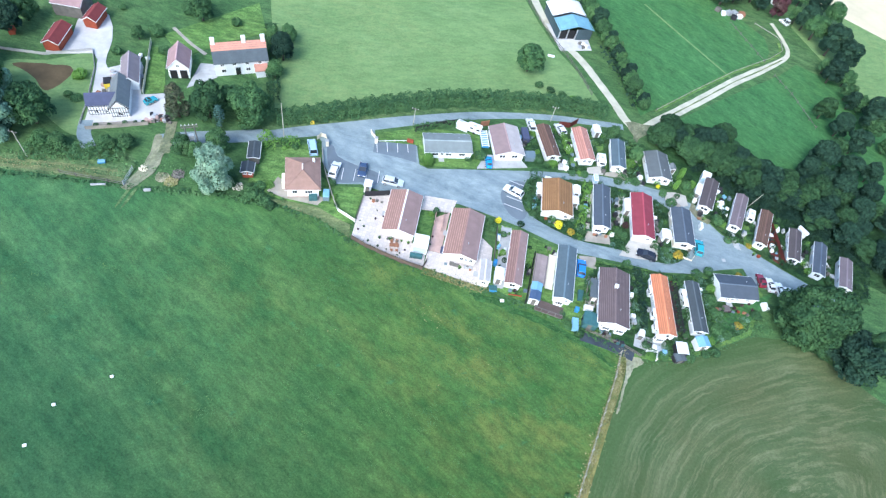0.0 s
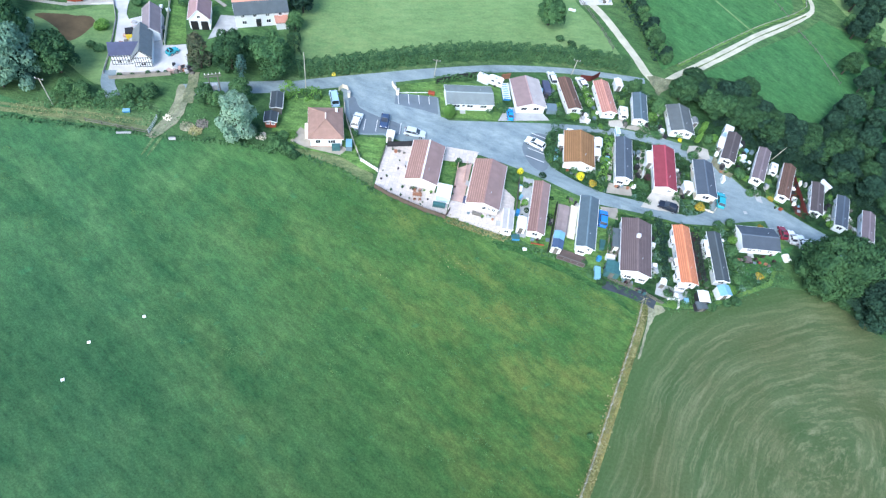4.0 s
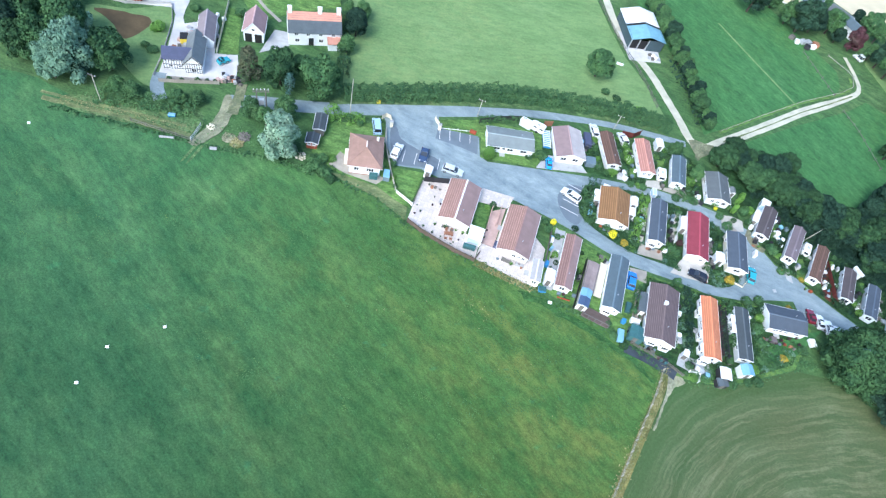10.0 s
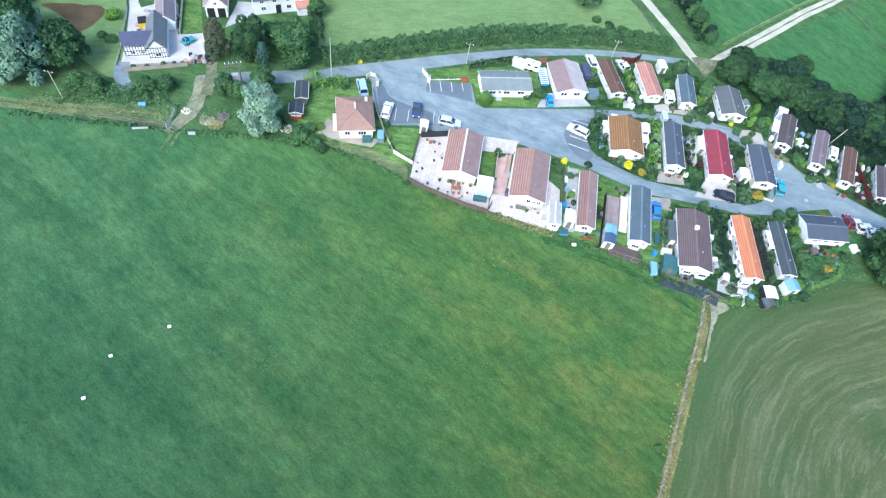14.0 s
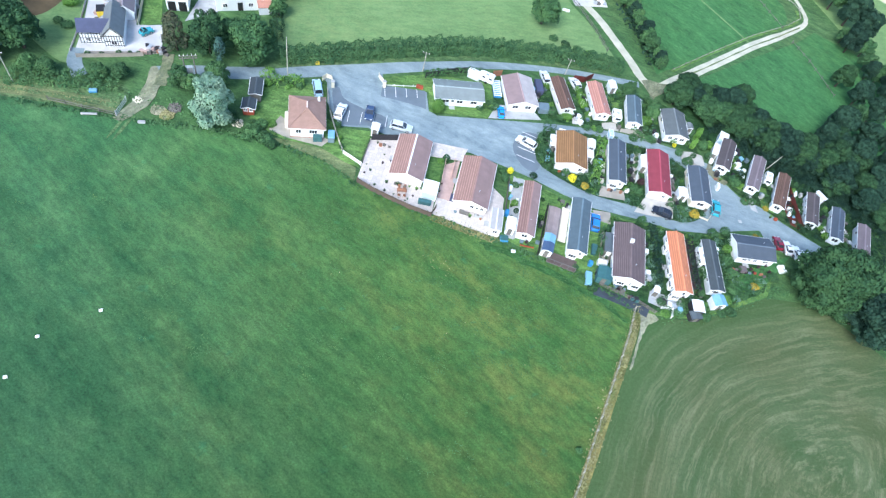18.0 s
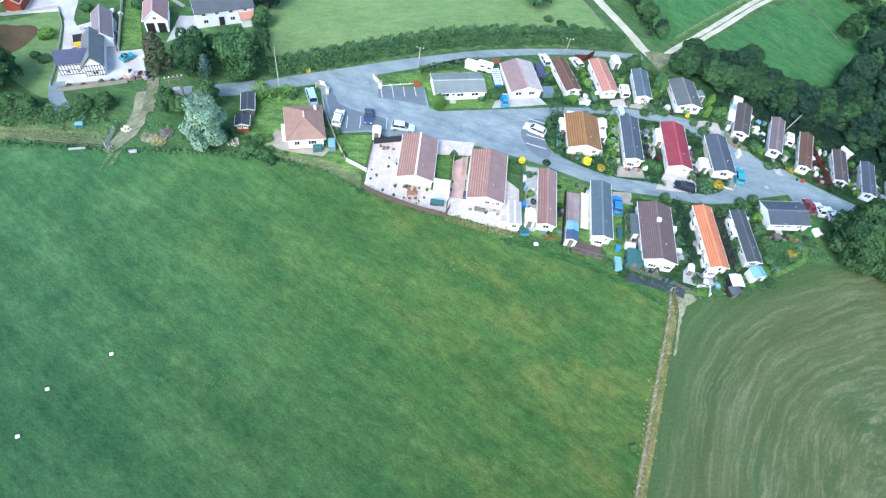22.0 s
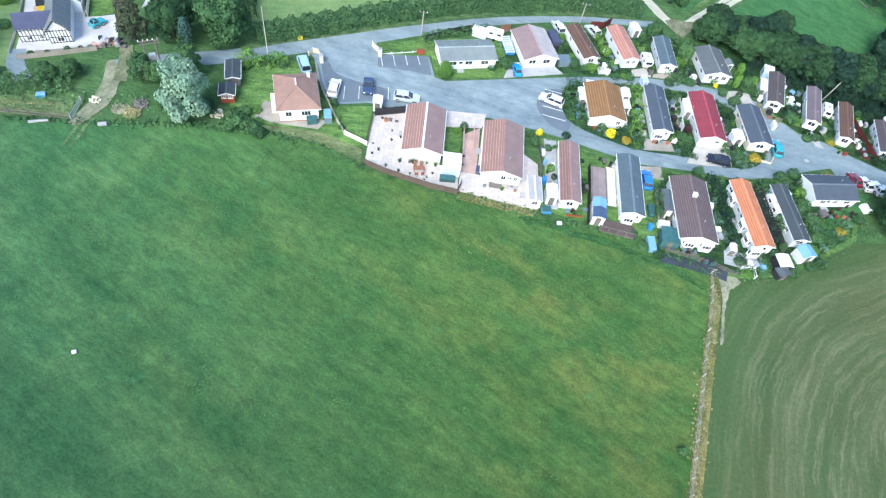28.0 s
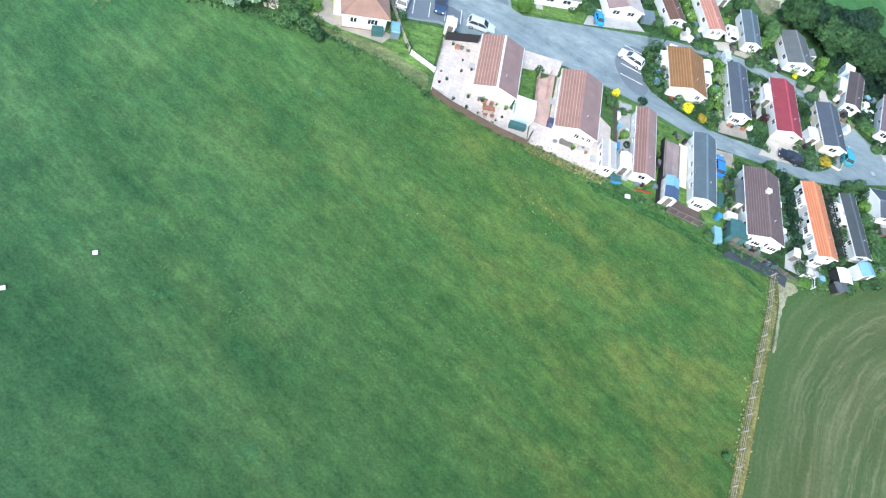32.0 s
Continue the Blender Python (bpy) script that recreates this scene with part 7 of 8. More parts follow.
lumber("storage_box", "white storage box beside the shed", 29.1, 64.0, 1.7, 0.9, 1.1, 0, "upvc", "storage box")
lumber("boat_cover", "teal covered dinghy on the grass", 27.5, 66.6, 1.0, 2.2, 0.8, 0, "teal", "boat")
lumber("water_butt", "bright blue water butt at the shed", 26.9, 63.1, 0.7, 0.7, 1.2, 0, "blue", "water butt")
lumber("boat_cover", "pale blue upturned dinghy by the hedge", 26.8, 59.9, 1.1, 2.6, 0.8, 2, "r_skyblue", "boat")
fence("timber_fence", "pale timber rail along the dark back path", [(29.0, 59.4), (32.2, 58.8), (36.3, 58.0), (39.5, 56.7)], 0.9, "timber", 1.7, slats=3)
for i in range(9):
    pot(28.6 + i * 0.75, 61.2 - i * 0.36, 0.26, ("green", "bright", "red")[i % 3], "tub of plants along the back path", 0.085)
for k, x, y, r, h in (("dark", 27.7, 58.3, 1.0, 0.9), ("green", 25.6, 59.4, 1.0, 0.7), ("green", 36.7, 76.6, 1.0, 1.6), ("green", 32.3, 74.8, 0.6, 1.0), ("green", 24.1, 61.8, 0.8, 0.5)):
    shrub(k, x, y, r, h)
hedge("hedge_plot", [(38.7, 76.4), (39.5, 71.6), (39.9, 66.0), (40.0, 62.4)], 0.55, 1.6, "leaf_dark", 35, "thick dark hedge between brown and orange homes", 0.22, 14, 0.4)
shed("white shed with sloping roof by the hedge", 39.3, 60.8, 0.9, 1.2, -10, "r_white", "white", 1.6, 0.2)
pergola = thing("pergola", "dark timber pergola beside the orange roofed home", "pergola", 46.1, 68.2, 0.08, 6)
for i in range(7):
    for sx in (-0.62, 0.62):
        part("post", Geo().box(sx - 0.05, sx + 0.05, -5.4 + i * 1.8 - 0.05, -5.4 + i * 1.8 + 0.05, 0, 2.1), "black_timber", pergola)
for i in range(22):
    part("beam", Geo().box(-0.78, 0.78, -5.4 + i * 0.51 - 0.035, -5.4 + i * 0.51 + 0.035, 2.24, 2.38), "black_timber", pergola)
for sx in (-0.62, 0.62):
    part("rail", Geo().box(sx - 0.05, sx + 0.05, -5.6, 5.6, 2.1, 2.24), "black_timber", pergola)
sheet("deck_strip", [(45.0, 75.6), (46.4, 75.7), (47.7, 63.6), (46.3, 63.5)], 0.085, "dark_red", "dark red boarded strip under the pergola", "path")
hedge("hedge_plot", [(47.1, 76.7), (48.1, 71.6), (48.7, 67.6)], 0.5, 1.4, "leaf_hedge", 37, "leafy hedge beside the pergola", 0.2, 14, 0.4)
caravan("white caravan under the slate roofed home", 48.5, 71.2, 8, 4.4, 1.7, 2.0)
caravan("small white van body among bushes", 50.2, 65.1, 12, 2.4, 1.4, 1.6)
shed("white fronted cabin with pale blue cover", 51.0, 61.9, 2.3, 2.0, 18, "r_skyblue", "white", 2.0, 0.4, "cabin")
shed("dark shed with white felt roof", 46.9, 59.5, 2.0, 2.2, 8, "r_white", "black_timber", 1.9, 0.15)
shed("low dark shed at the field's edge", 46.6, 57.8, 2.0, 1.4, 20, "r_felt", "black_timber", 1.4, 0.1)
fence("rail_fence", "thin rail fence round the small yard", [(40.6, 58.0), (42.7, 58.3), (42.5, 56.6)], 0.9, "upvc", 1.2, slats=2)
for k, x, y, r, h in (("green", 40.5, 59.1, 0.9, 0.9), ("bright", 41.5, 57.1, 1.0, 0.6), ("green", 49.8, 67.4, 1.4, 1.6), ("bright", 54.4, 75.6, 1.0, 1.5), ("green", 54.1, 72.7, 1.3, 1.7), ("green", 54.4, 69.7, 1.3, 1.6), ("green", 54.6, 66.3, 1.3, 1.4), ("bright", 53.1, 63.5, 1.2, 1.2), ("green", 48.3, 76.4, 0.9, 1.4), ("green", 51.4, 78.4, 1.2, 1.6), ("green", 54.2, 80.0, 1.1, 1.5), ("dark", 54.7, 77.8, 1.0, 1.6), ("green", 53.9, 61.2, 1.2, 1.0), ("green", 56.7, 65.6, 1.0, 0.8), ("gold", 59.4, 68.4, 0.9, 0.9), ("green", 63.6, 71.8, 1.2, 1.1), ("dark", 66.8, 74.3, 1.2, 1.2), ("green", 43.9, 57.7, 1.0, 0.9), ("green", 48.8, 58.7, 1.2, 0.9), ("green", 52.2, 60.4, 1.0, 0.9)):
    shrub(k, x, y, r, h)
shrub("gold", 60.9, 80.7, 0.9, 1.1)
lumber("garden_table", "round grey cover on the patio", 57.3, 71.8, 1.2, 1.2, 0.9, 10, "r_taupe", "table")
for x, y in ((59.1, 72.5), (60.8, 73.6), (62.4, 74.4), (62.9, 73.1)):
    pot(x, y, 0.26, "red", "flower tub before the bungalow", 0.06)
lumber("trailer", "small white trailer behind the bungalow", 65.7, 74.6, 1.2, 1.6, 0.8, 20, "upvc", "trailer")

for x, y, a, lab in ((32.4, 60.86, 0, "white bay window on the brown roofed home"), (35.1, 60.86, 0, "white bay window on the brown roofed home"), (42.75, 61.12, 6, "white bay window on the orange roofed home"), (23.15, 63.86, -1, "white bay window on the slate roofed home"), (30.2, 83.8, 2, "white bow window of the slate roofed home")):
    bay_window(lab, x, y, a)
for x, y in ((42.45, 63.1), (42.15, 65.9), (41.6, 71.1)):
    bay_window("white side bay of the orange roofed home", x, y, -84, 1.5, 0.6)
# ---- the island between the loop roads ----
hedge("hedge_island", [(15.9, 95.8), (15.0, 90.3), (16.1, 86.2), (17.2, 84.0)], 1.0, 1.7, "leaf_hedge", 41, "thick bushy hedge round the corner plot", 0.22, 13, 0.5)
conservatory("white side porch of the tiled home", 18.5, 93.1, 1.2, 2.4, 2, "r_white")
lumber("bins", "dark bins and boxes behind the hedge", 17.4, 90.2, 1.0, 2.6, 1.2, 0, "black_timber", "bins")
conservatory("pale glazed porch between two homes", 29.3, 98.0, 0.8, 1.8, 8, h=1.5)
hedge("hedge_island", [(27.7, 96.5), (27.3, 89.9), (26.5, 83.1)], 0.75, 1.9, "leaf_bright", 43, "row of bright leafy bushes between homes", 0.2, 14, 0.5)
for k, x, y, r, h in (("yellow", 22.0, 82.7, 0.95, 1.5), ("green", 20.5, 84.0, 0.9, 1.2), ("dark", 24.3, 83.3, 1.1, 1.4), ("gold", 24.7, 81.7, 0.9, 1.0), ("green", 23.6, 85.1, 0.8, 1.1), ("green", 35.5, 95.2, 0.9, 1.4), ("green", 34.7, 84.2, 1.0, 1.6), ("purple", 36.5, 87.0, 0.8, 1.5), ("green", 36.0, 83.9, 0.9, 1.4), ("dark", 45.3, 92.4, 0.9, 1.4), ("green", 47.0, 96.7, 1.3, 1.6), ("green", 45.0, 82.8, 0.9, 1.0), ("green", 46.0, 81.7, 0.8, 0.9), ("gold", 47.9, 82.4, 1.1, 1.3), ("bright", 43.9, 102.4, 1.0, 1.3), ("yellow", 44.2, 101.2, 0.5, 0.8), ("green", 45.2, 99.1, 1.0, 1.2), ("green", 34.8, 99.8, 1.2, 0.9), ("green", 38.9, 100.7, 1.2, 0.9)):
    shrub(k, x, y, r, h)
shed("white lean-to shed between red and slate homes", 45.0, 86.3, 1.8, 2.2, 4, "r_white", "white", 1.9, 0.2)
fence("fence_island", "pale fence beside the red roofed home", [(35.9, 94.9), (35.4, 86.8)], 1.2, "upvc", 1.6)
fence("fence_island", "low wall of the turning head plot", [(49.0, 82.4), (50.9, 82.1), (51.9, 84.0)], 0.5, "cream", 1.2)

# ---- the upper row ----
rn = np.random.RandomState(77)
topiary = thing("topiary", "tall smooth clipped oval shrub by the road", "shrub", -7.9, 91.0, 0.07)
part("stem", Geo().tube((0, 0, -0.05), (0, 0, 0.9), 0.12, 0.09, 8), "timber", topiary)
c, nrm = blob_points([((0, 0, 1.55), (1.22, 1.22, 1.5))], 170, rn, -0.97)
part("foliage", leaves("foliage", c, nrm, 0.1, rn), "leaf_bright", topiary)
fence("fence_lane", "dark timber fence behind the bungalow", [(-12.4, 100.0), (-8.3, 103.3), (-3.2, 106.2)], 1.5, "black_timber", 1.8)
fence("rail_bays", "white low rail behind the parking bays", [(-20.0, 94.1), (-12.4, 96.9)], 0.5, "upvc", 2.0, slats=1)
lumber("bench", "red bench by the parking bays", -12.9, 96.4, 1.4, 0.6, 0.8, 0, "redwood", "bench")
shed("white van body behind the bungalow", -2.3, 104.8, 1.6, 2.8, 75, "r_white", "white", 1.5, 0.1)
caravan("white caravan behind the grey roofed bungalow", 0.4, 104.6, 80, 3.6, 1.7, 1.9)
fence("fence_lane", "red-brown brick wall beside the lane", [(1.6, 106.9), (3.4, 107.9)], 1.6, "brick_wall", 2)
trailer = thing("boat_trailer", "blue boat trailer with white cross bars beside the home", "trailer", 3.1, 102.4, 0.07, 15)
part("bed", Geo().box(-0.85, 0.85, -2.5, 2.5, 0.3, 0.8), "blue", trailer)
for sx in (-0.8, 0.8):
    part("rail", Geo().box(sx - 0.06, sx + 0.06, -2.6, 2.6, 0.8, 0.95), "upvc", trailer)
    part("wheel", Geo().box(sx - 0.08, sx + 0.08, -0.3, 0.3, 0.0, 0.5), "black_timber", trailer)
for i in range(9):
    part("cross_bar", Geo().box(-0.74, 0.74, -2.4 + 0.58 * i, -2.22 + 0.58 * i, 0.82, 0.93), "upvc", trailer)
car("small bright blue car before the pale home", 5.1, 95.7, 12, "skyblue", "hatch", 3.4, 1.5)
lumber("car_cover", "dark vehicle under a cover", 12.2, 107.0, 1.6, 3.8, 1.3, 15, "r_blueslate", "covered car")
car("white car behind the pale roofed home", 13.3, 111.0, 20, "white", "estate", 4.3)
lumber("covered_frame", "grey plastic sheeting frame by the road", 14.0, 100.5, 2.4, 2.2, 1.3, 15, "r_slate", "cover")
for k, x, y, r, h in (("bright", 13.9, 107.9, 0.8, 1.4), ("green", 16.1, 100.2, 1.2, 1.7), ("bright", 19.4, 100.1, 0.9, 1.3), ("green", 18.1, 99.7, 0.8, 1.0), ("bright", 21.1, 109.7, 0.8, 1.5), ("bright", 22.3, 106.2, 0.8, 1.5), ("green", 2.9, 97.0, 1.6, 1.5), ("green", 0.6, 95.4, 0.9, 0.8), ("dark", 14.9, 103.4, 1.0, 1.2), ("green", 26.9, 99.2, 1.0, 1.2), ("green", 24.1, 98.7, 1.0, 0.8), ("bright", 25.7, 99.2, 0.8, 0.7), ("green", 39.4, 110.9, 1.6, 2.4), ("bright", 37.4, 105.8, 1.3, 2.0), ("green", 37.9, 112.9, 1.3, 1.8)):
    shrub(k, x, y, r, h)
tree("ash", 32.9, 113.6, 0.5, 20)
tree("ash", 38.4, 108.2, 0.5, 100)
caravan("white touring caravan beside the coral roofed home", 30.4, 104.4, 6, 3.4, 1.7, 2.0)
fence("fence_row", "red-brown timber fence between two homes", [(22.5, 114.0), (24.3, 116.1)], 1.6, "dark_red", 1.6)
fence("fence_row", "red timber fence behind the home", [(19.9, 113.5), (22.5, 114.0)], 1.6, "dark_red", 1.6)
shed("dark shed behind the coral roofed home", 28.9, 113.8, 1.6, 2.4, 15, "r_white", "white", 1.9, 0.2)
car("white car behind the umber roofed home", 20.4, 111.9, 30, "white", "hatch", 4.0)
lumber("seat_set", "white garden seats on a small terrace", 21.8, 101.5, 1.2, 1.0, 0.7, 20, "upvc", "garden seat")
hedge("hedge_row", [(34.4, 103.4), (36.0, 100.2), (39.3, 100.8)], 0.6, 1.1, "leaf_hedge", 45, "low hedge along the upper loop road", 0.2, 13, 0.4)
conservatory("white framed porch on the taupe roofed home", 55.4, 107.0, 1.8, 2.4, -15, "r_white")
for k, x, y, r, h in (("bright", 52.2, 104.1, 1.2, 1.5), ("dark", 51.2, 106.4, 1.2, 1.6), ("bright", 50.3, 107.9, 0.8, 1.6), ("green", 57.3, 94.5, 1.4, 1.7), ("dark", 59.0, 97.7, 1.0, 1.5), ("green", 59.5, 90.2, 1.0, 0.9), ("green", 64.4, 93.7, 0.8, 0.9), ("gold", 64.2, 89.9, 0.7, 0.8), ("dark", 70.0, 90.6, 1.0, 1.3), ("dark", 71.8, 87.0, 1.1, 1.2), ("green", 48.4, 99.5, 0.7, 1.1), ("bright", 65.9, 97.3, 0.6, 1.0)):
    shrub(k, x, y, r, h)
sheet("plot_gravel", [(48.7, 100.2), (51.1, 99.5), (49.0, 96.3), (47.0, 97.5)], 0.07, "gravel", "pale gravel forecourt of the end home")
sheet("path_home", [(63.0, 93.2), (64.4, 93.6), (65.2, 89.8), (64.0, 90.2)], 0.07, "yard", "white paved steps to the home")
for i in range(5):
    lumber("garden_box", "assorted pale garden boxes beside the home", 58.4 + 0.7 * (i % 3), 100.4 + 1.2 * i, 0.7, 0.9, 0.9, i * 20, ("upvc", "black_timber", "r_skyblue")[i % 3], "storage box")
caravan("white caravan between the two eastern homes", 65.2, 98.3, -14, 3.4, 1.4, 2.0)
sheet("deck_strip", [(69.1, 97.6), (70.2, 97.4), (71.6, 86.9), (69.6, 87.7), (69.0, 91.0)], 0.1, "dark_red", "dark red boarded strip beside the home", "path")
fence("fence_red", "long dark red timber fence on the bank", [(70.4, 97.6), (71.7, 87.2)], 1.3, "dark_red", 1.8)
lumber("garden_box", "white garden chest by the fence", 71.6, 96.6, 0.6, 1.2, 1.0, -10, "upvc", "storage box")
lumber("sign_board", "white box beside the turning head", 53.5, 92.0, 0.5, 1.4, 1.2, 0, "upvc", "box")
lumber("drain_cover", "pale utility cover in the road", 58.2, 84.5, 0.7, 0.7, 0.1, 20, "concrete", "cover", 0.04)
shed("white awning beside the end home", 77.1, 97.1, 0.8, 2.4, 40, "r_white", "white", 1.9, 0.1)

# ---- entrance, lane and poles ----
for pts in ([(-32.2, 90.6), (-31.7, 91.7), (-30.7, 91.6), (-29.8, 90.2)], [(-20.0, 94.1), (-20.5, 94.9), (-21.4, 95.7), (-21.8, 96.3)]):
    fence("entrance_wall", "curved tan stone entrance wall with end pillars", pts, 1.1, "cream", 1.2)
for x, y in ((-29.7, 89.5), (-20.0, 93.8)):
    e = thing("gate_pillar", "square tan stone entrance pillar", "pillar", x, y, 0.05, 20)
    part("shaft", Geo().box(-0.3, 0.3, -0.3, 0.3, 0, 1.5), "cream", e)
    part("cap", Geo().box(-0.38, 0.38, -0.38, 0.38, 1.5, 1.65, 0.1), "concrete", e)
lumber("grit_bin", "yellow roadside grit bin on the verge", -34.7, 94.8, 0.8, 0.55, 0.65, 30, "grit", "grit bin")
pole("tall timber utility pole beside the lane", -38.8, 88.4, 10.0, 0)
pole("timber utility pole beside the lane", -13.4, 101.9, 5.2, 1)
pole("timber utility pole behind the upper row", 17.9, 114.7, 4.5, 1)
pole("leaning timber utility pole at the wood's edge", 65.6, 102.0, 5.0, 0, 0.9)
pole("timber utility pole in the pasture corner", -82.4, 67.9, 7.0, 1)
tr = thing("transformer_pole", "twin pole transformer with grey tank", "transformer", -54.6, 79.8, 0, 28)
for s in (-0.9, 0.9):
    part("mast", Geo().tube((s, 0, -0.3), (s, 0, 6.6), 0.15, 0.11, 9), "timber", tr)
for z in (6.0, 6.5):
    part("cross_arm", Geo().box(-1.6, 1.6, -0.08, 0.08, z, z + 0.14), "timber", tr)
part("tank", Geo().box(-0.5, 0.5, -0.35, 0.35, 2.9, 4.1), "metal", tr)
for dx in (-1.4, -0.7, 0, 0.7, 1.4):
    part("insulator", Geo().tube((dx, 0, 6.64), (dx, 0, 6.95), 0.07, 0.05, 7), "upvc", tr)

# ---- cottage garden and yard ----
fence("wall_cottage", "low grey stone garden wall before the cottage", [(-76.4, 78.0), (-71.0, 80.6), (-66.0, 83.2)], 0.9, "gravel", 2.5)
for k, x, y, r, h in (("green", -75.0, 79.4, 0.6, 0.8), ("dark", -72.8, 80.5, 0.5, 0.7), ("green", -70.2, 81.8, 0.6, 0.9), ("dark", -68.4, 82.7, 0.5, 0.8), ("green", -67.0, 83.3, 0.5, 0.7)):
    shrub(k, x, y, r, h)
fence("fence_yard", "pale board fence beside the lawn strip", [(-77.1, 107.9), (-71.0, 91.3)], 1.2, "cream", 2.2)
fence("wall_drive", "low pale wall along the curving drive", [(-87.1, 100.8), (-83.7, 95.2), (-80.4, 86.3), (-78.2, 79.0)], 0.6, "yard", 2.0)
fence("wall_drive", "pale wall before the kitchen garden", [(-104.1, 94.3), (-95.3, 95.8), (-87.3, 100.6)], 0.7, "yard", 2.2)
car("teal car parked in the cottage yard", -68.4, 89.5, -30, "teal", "hatch", 2.8, 1.3)
lumber("digger", "yellow mini digger behind the cottage", -78.5, 91.3, 1.6, 2.0, 1.6, 30, "grit", "digger", lid="black_timber")
for i in range(9):
    lumber("yard_clutter", "assorted stacked building materials in the yard", -64.6 + (i % 5) * 0.6, 85.0 + (i // 5) * 0.9 + 0.3 * (i % 2), 0.6, 0.7, 0.4 + 0.12 * (i % 4), i * 23, ("timber", "brick_wall", "concrete", "black_timber")[i % 4], "clutter")
yc = random.Random(8)
for q in range(26):
    x, y = yc.choice(((-65.8, 85.2), (-76.4, 92.0), (-78.6, 94.8), (-73.6, 96.4), (-76.4, 101.6), (-80.0, 101.5)))
    lumber("yard_clutter", "assorted pale scrap in the cottage yard", x + yc.uniform(-1.4, 1.4), y + yc.uniform(-1.2, 1.2), yc.uniform(0.4, 1.0), yc.uniform(0.4, 1.0), yc.uniform(0.3, 0.9), yc.uniform(0, 90), yc.choice(("timber", "concrete", "black_timber", "upvc", "slab_pink", "metal")), "clutter")
for i in range(8):
    lumber("yard_clutter", "heaped rubble and timber by the outbuilding", -79.4 + (i % 3) * 0.9, 88.5 + i * 0.8, 0.7, 0.8, 0.4 + 0.1 * (i % 4), i * 31, ("brick_wall", "timber", "concrete", "slab_pink")[i % 4], "clutter")
for k, x, y, r, h in (("bright", -84.8, 92.0, 1.6, 1.8), ("bright", -85.3, 91.3, 1.2, 1.5), ("green", -84.3, 85.7, 1.0, 1.1), ("dark", -110.0, 109.0, 1.8, 2.2), ("green", -82.1, 85.3, 1.3, 0.9), ("green", -88.4, 117.1, 1.0, 1.2), ("green", -82.1, 101.9, 1.3, 1.4), ("green", -62.1, 121.5, 1.4, 1.8), ("green", -73.9, 122.1, 2.2, 2.6), ("green", -71.4, 124.6, 1.8, 2.2), ("green", -77.1, 111.2, 1.8, 2.4), ("green", -72.8, 105.5, 1.4, 1.6)):
    shrub(k, x, y, r, h)
lumber("tractor", "small red garden tractor on the grass", -105.1, 100.2, 1.2, 1.8, 1.2, 30, "redwood", "tractor")
sheet("garden_farm", [(-75.9, 111.6), (-60.5, 132.1), (-54.4, 121.1), (-62.8, 113.7), (-68.6, 105.1)], 0.03, "lawn", "green farmhouse garden lawn")
sheet("path_farm", ribbon([(-75.0, 114.8), (-69.2, 110.8), (-64.4, 108.3)], 0.4), 0.06, "gravel", "thin gravel path through the farm garden", "path")
lumber("tarpaulin_heap", "blue and white tarpaulin in the rough grass", -69.3, 70.9, 1.3, 0.8, 0.5, 20, "blue", "tarpaulin", lid="r_skyblue")
heap("tarpaulin_heap", "pale heap of sheets by the gate", -61.5, 71.8, 0.75, 0.4, "cream", "heap", 8, 60)
heap("rubble_heap", "pale rubble heap beside the earth path", -57.2, 70.9, 1.2, 0.35, "bare", "heap", 3)
heap("log_heap", "dark heap of brushwood", -54.8, 72.4, 1.0, 0.4, "timber", "heap", 5, 120, 0.35)
heap("log_heap", "pale brushwood heap by the willow", -55.2, 70.2, 1.1, 0.25, "leaf_straw", "heap", 6, 120, 0.3)
fence("field_gate", "galvanised metal field gate", [(-62.9, 66.9), (-63.1, 70.9)], 1.2, "metal", 3.6, slats=3)
lumber("trough", "grey metal water trough by the gate", -58.3, 66.9, 1.2, 0.5, 0.4, 20, "concrete", "trough")
lumber("trough", "long pale timber beam in the grass", -67.2, 65.5, 2.6, 0.3, 0.3, 20, "concrete", "beam")
fence("fence_field", "thin post and wire fence along the pasture", [(-74.9, 66.1), (-68.9, 66.5), (-63.0, 66.9)], 1.0, "timber", 2.6, slats=2)
for x, y in ((-46.5, 30.7), (-52.3, 24.6), (-52.9, 18.2), (-89.7, 57.4)):
    lumber("feed_bucket", "small white plastic feed tub in the pasture", x, y, 0.42, 0.34, 0.26, 30, "upvc", "feed tub", 0.02)

# ---- field boundary and paddock fences ----
fence("fence_field", "weathered post and rail fence between fields", [(35.75, 56.4), (34.75, 51), (32.25, 41.5), (28.15, 25.7), (23.85, 10.5), (14.35, -25)], 1.1, "pale_rail", 2.4, slats=3, rail=0.03)
fence("fence_paddock", "pale post and rail fence round the paddock", [(44.6, 128.2), (55.9, 140.7), (68.0, 153.5), (80.0, 164.3), (84.4, 169.6), (84.8, 174.4), (83.6, 176.8), (77.6, 181.2)], 0.9, "pale_rail", 2.5, "timber", slats=1)
fence("fence_track", "post and rail fence beside the barn track", [(27.6, 128.2), (24.4, 134.6), (20.4, 141.5), (15.2, 148.8), (6.6, 164.4)], 1.1, "timber", 2.5, slats=2)
fence("fence_meadow", "wire fence across the pasture", [(69.4, 178.4), (74.7, 168.2), (77.9, 161.9)], 1.0, "timber", 3.0, slats=1)
fence("fence_meadow", "wire fence across the pasture", [(80.0, 156.2), (83.9, 149.4), (88.5, 137.0)], 1.0, "timber", 3.0, slats=1)
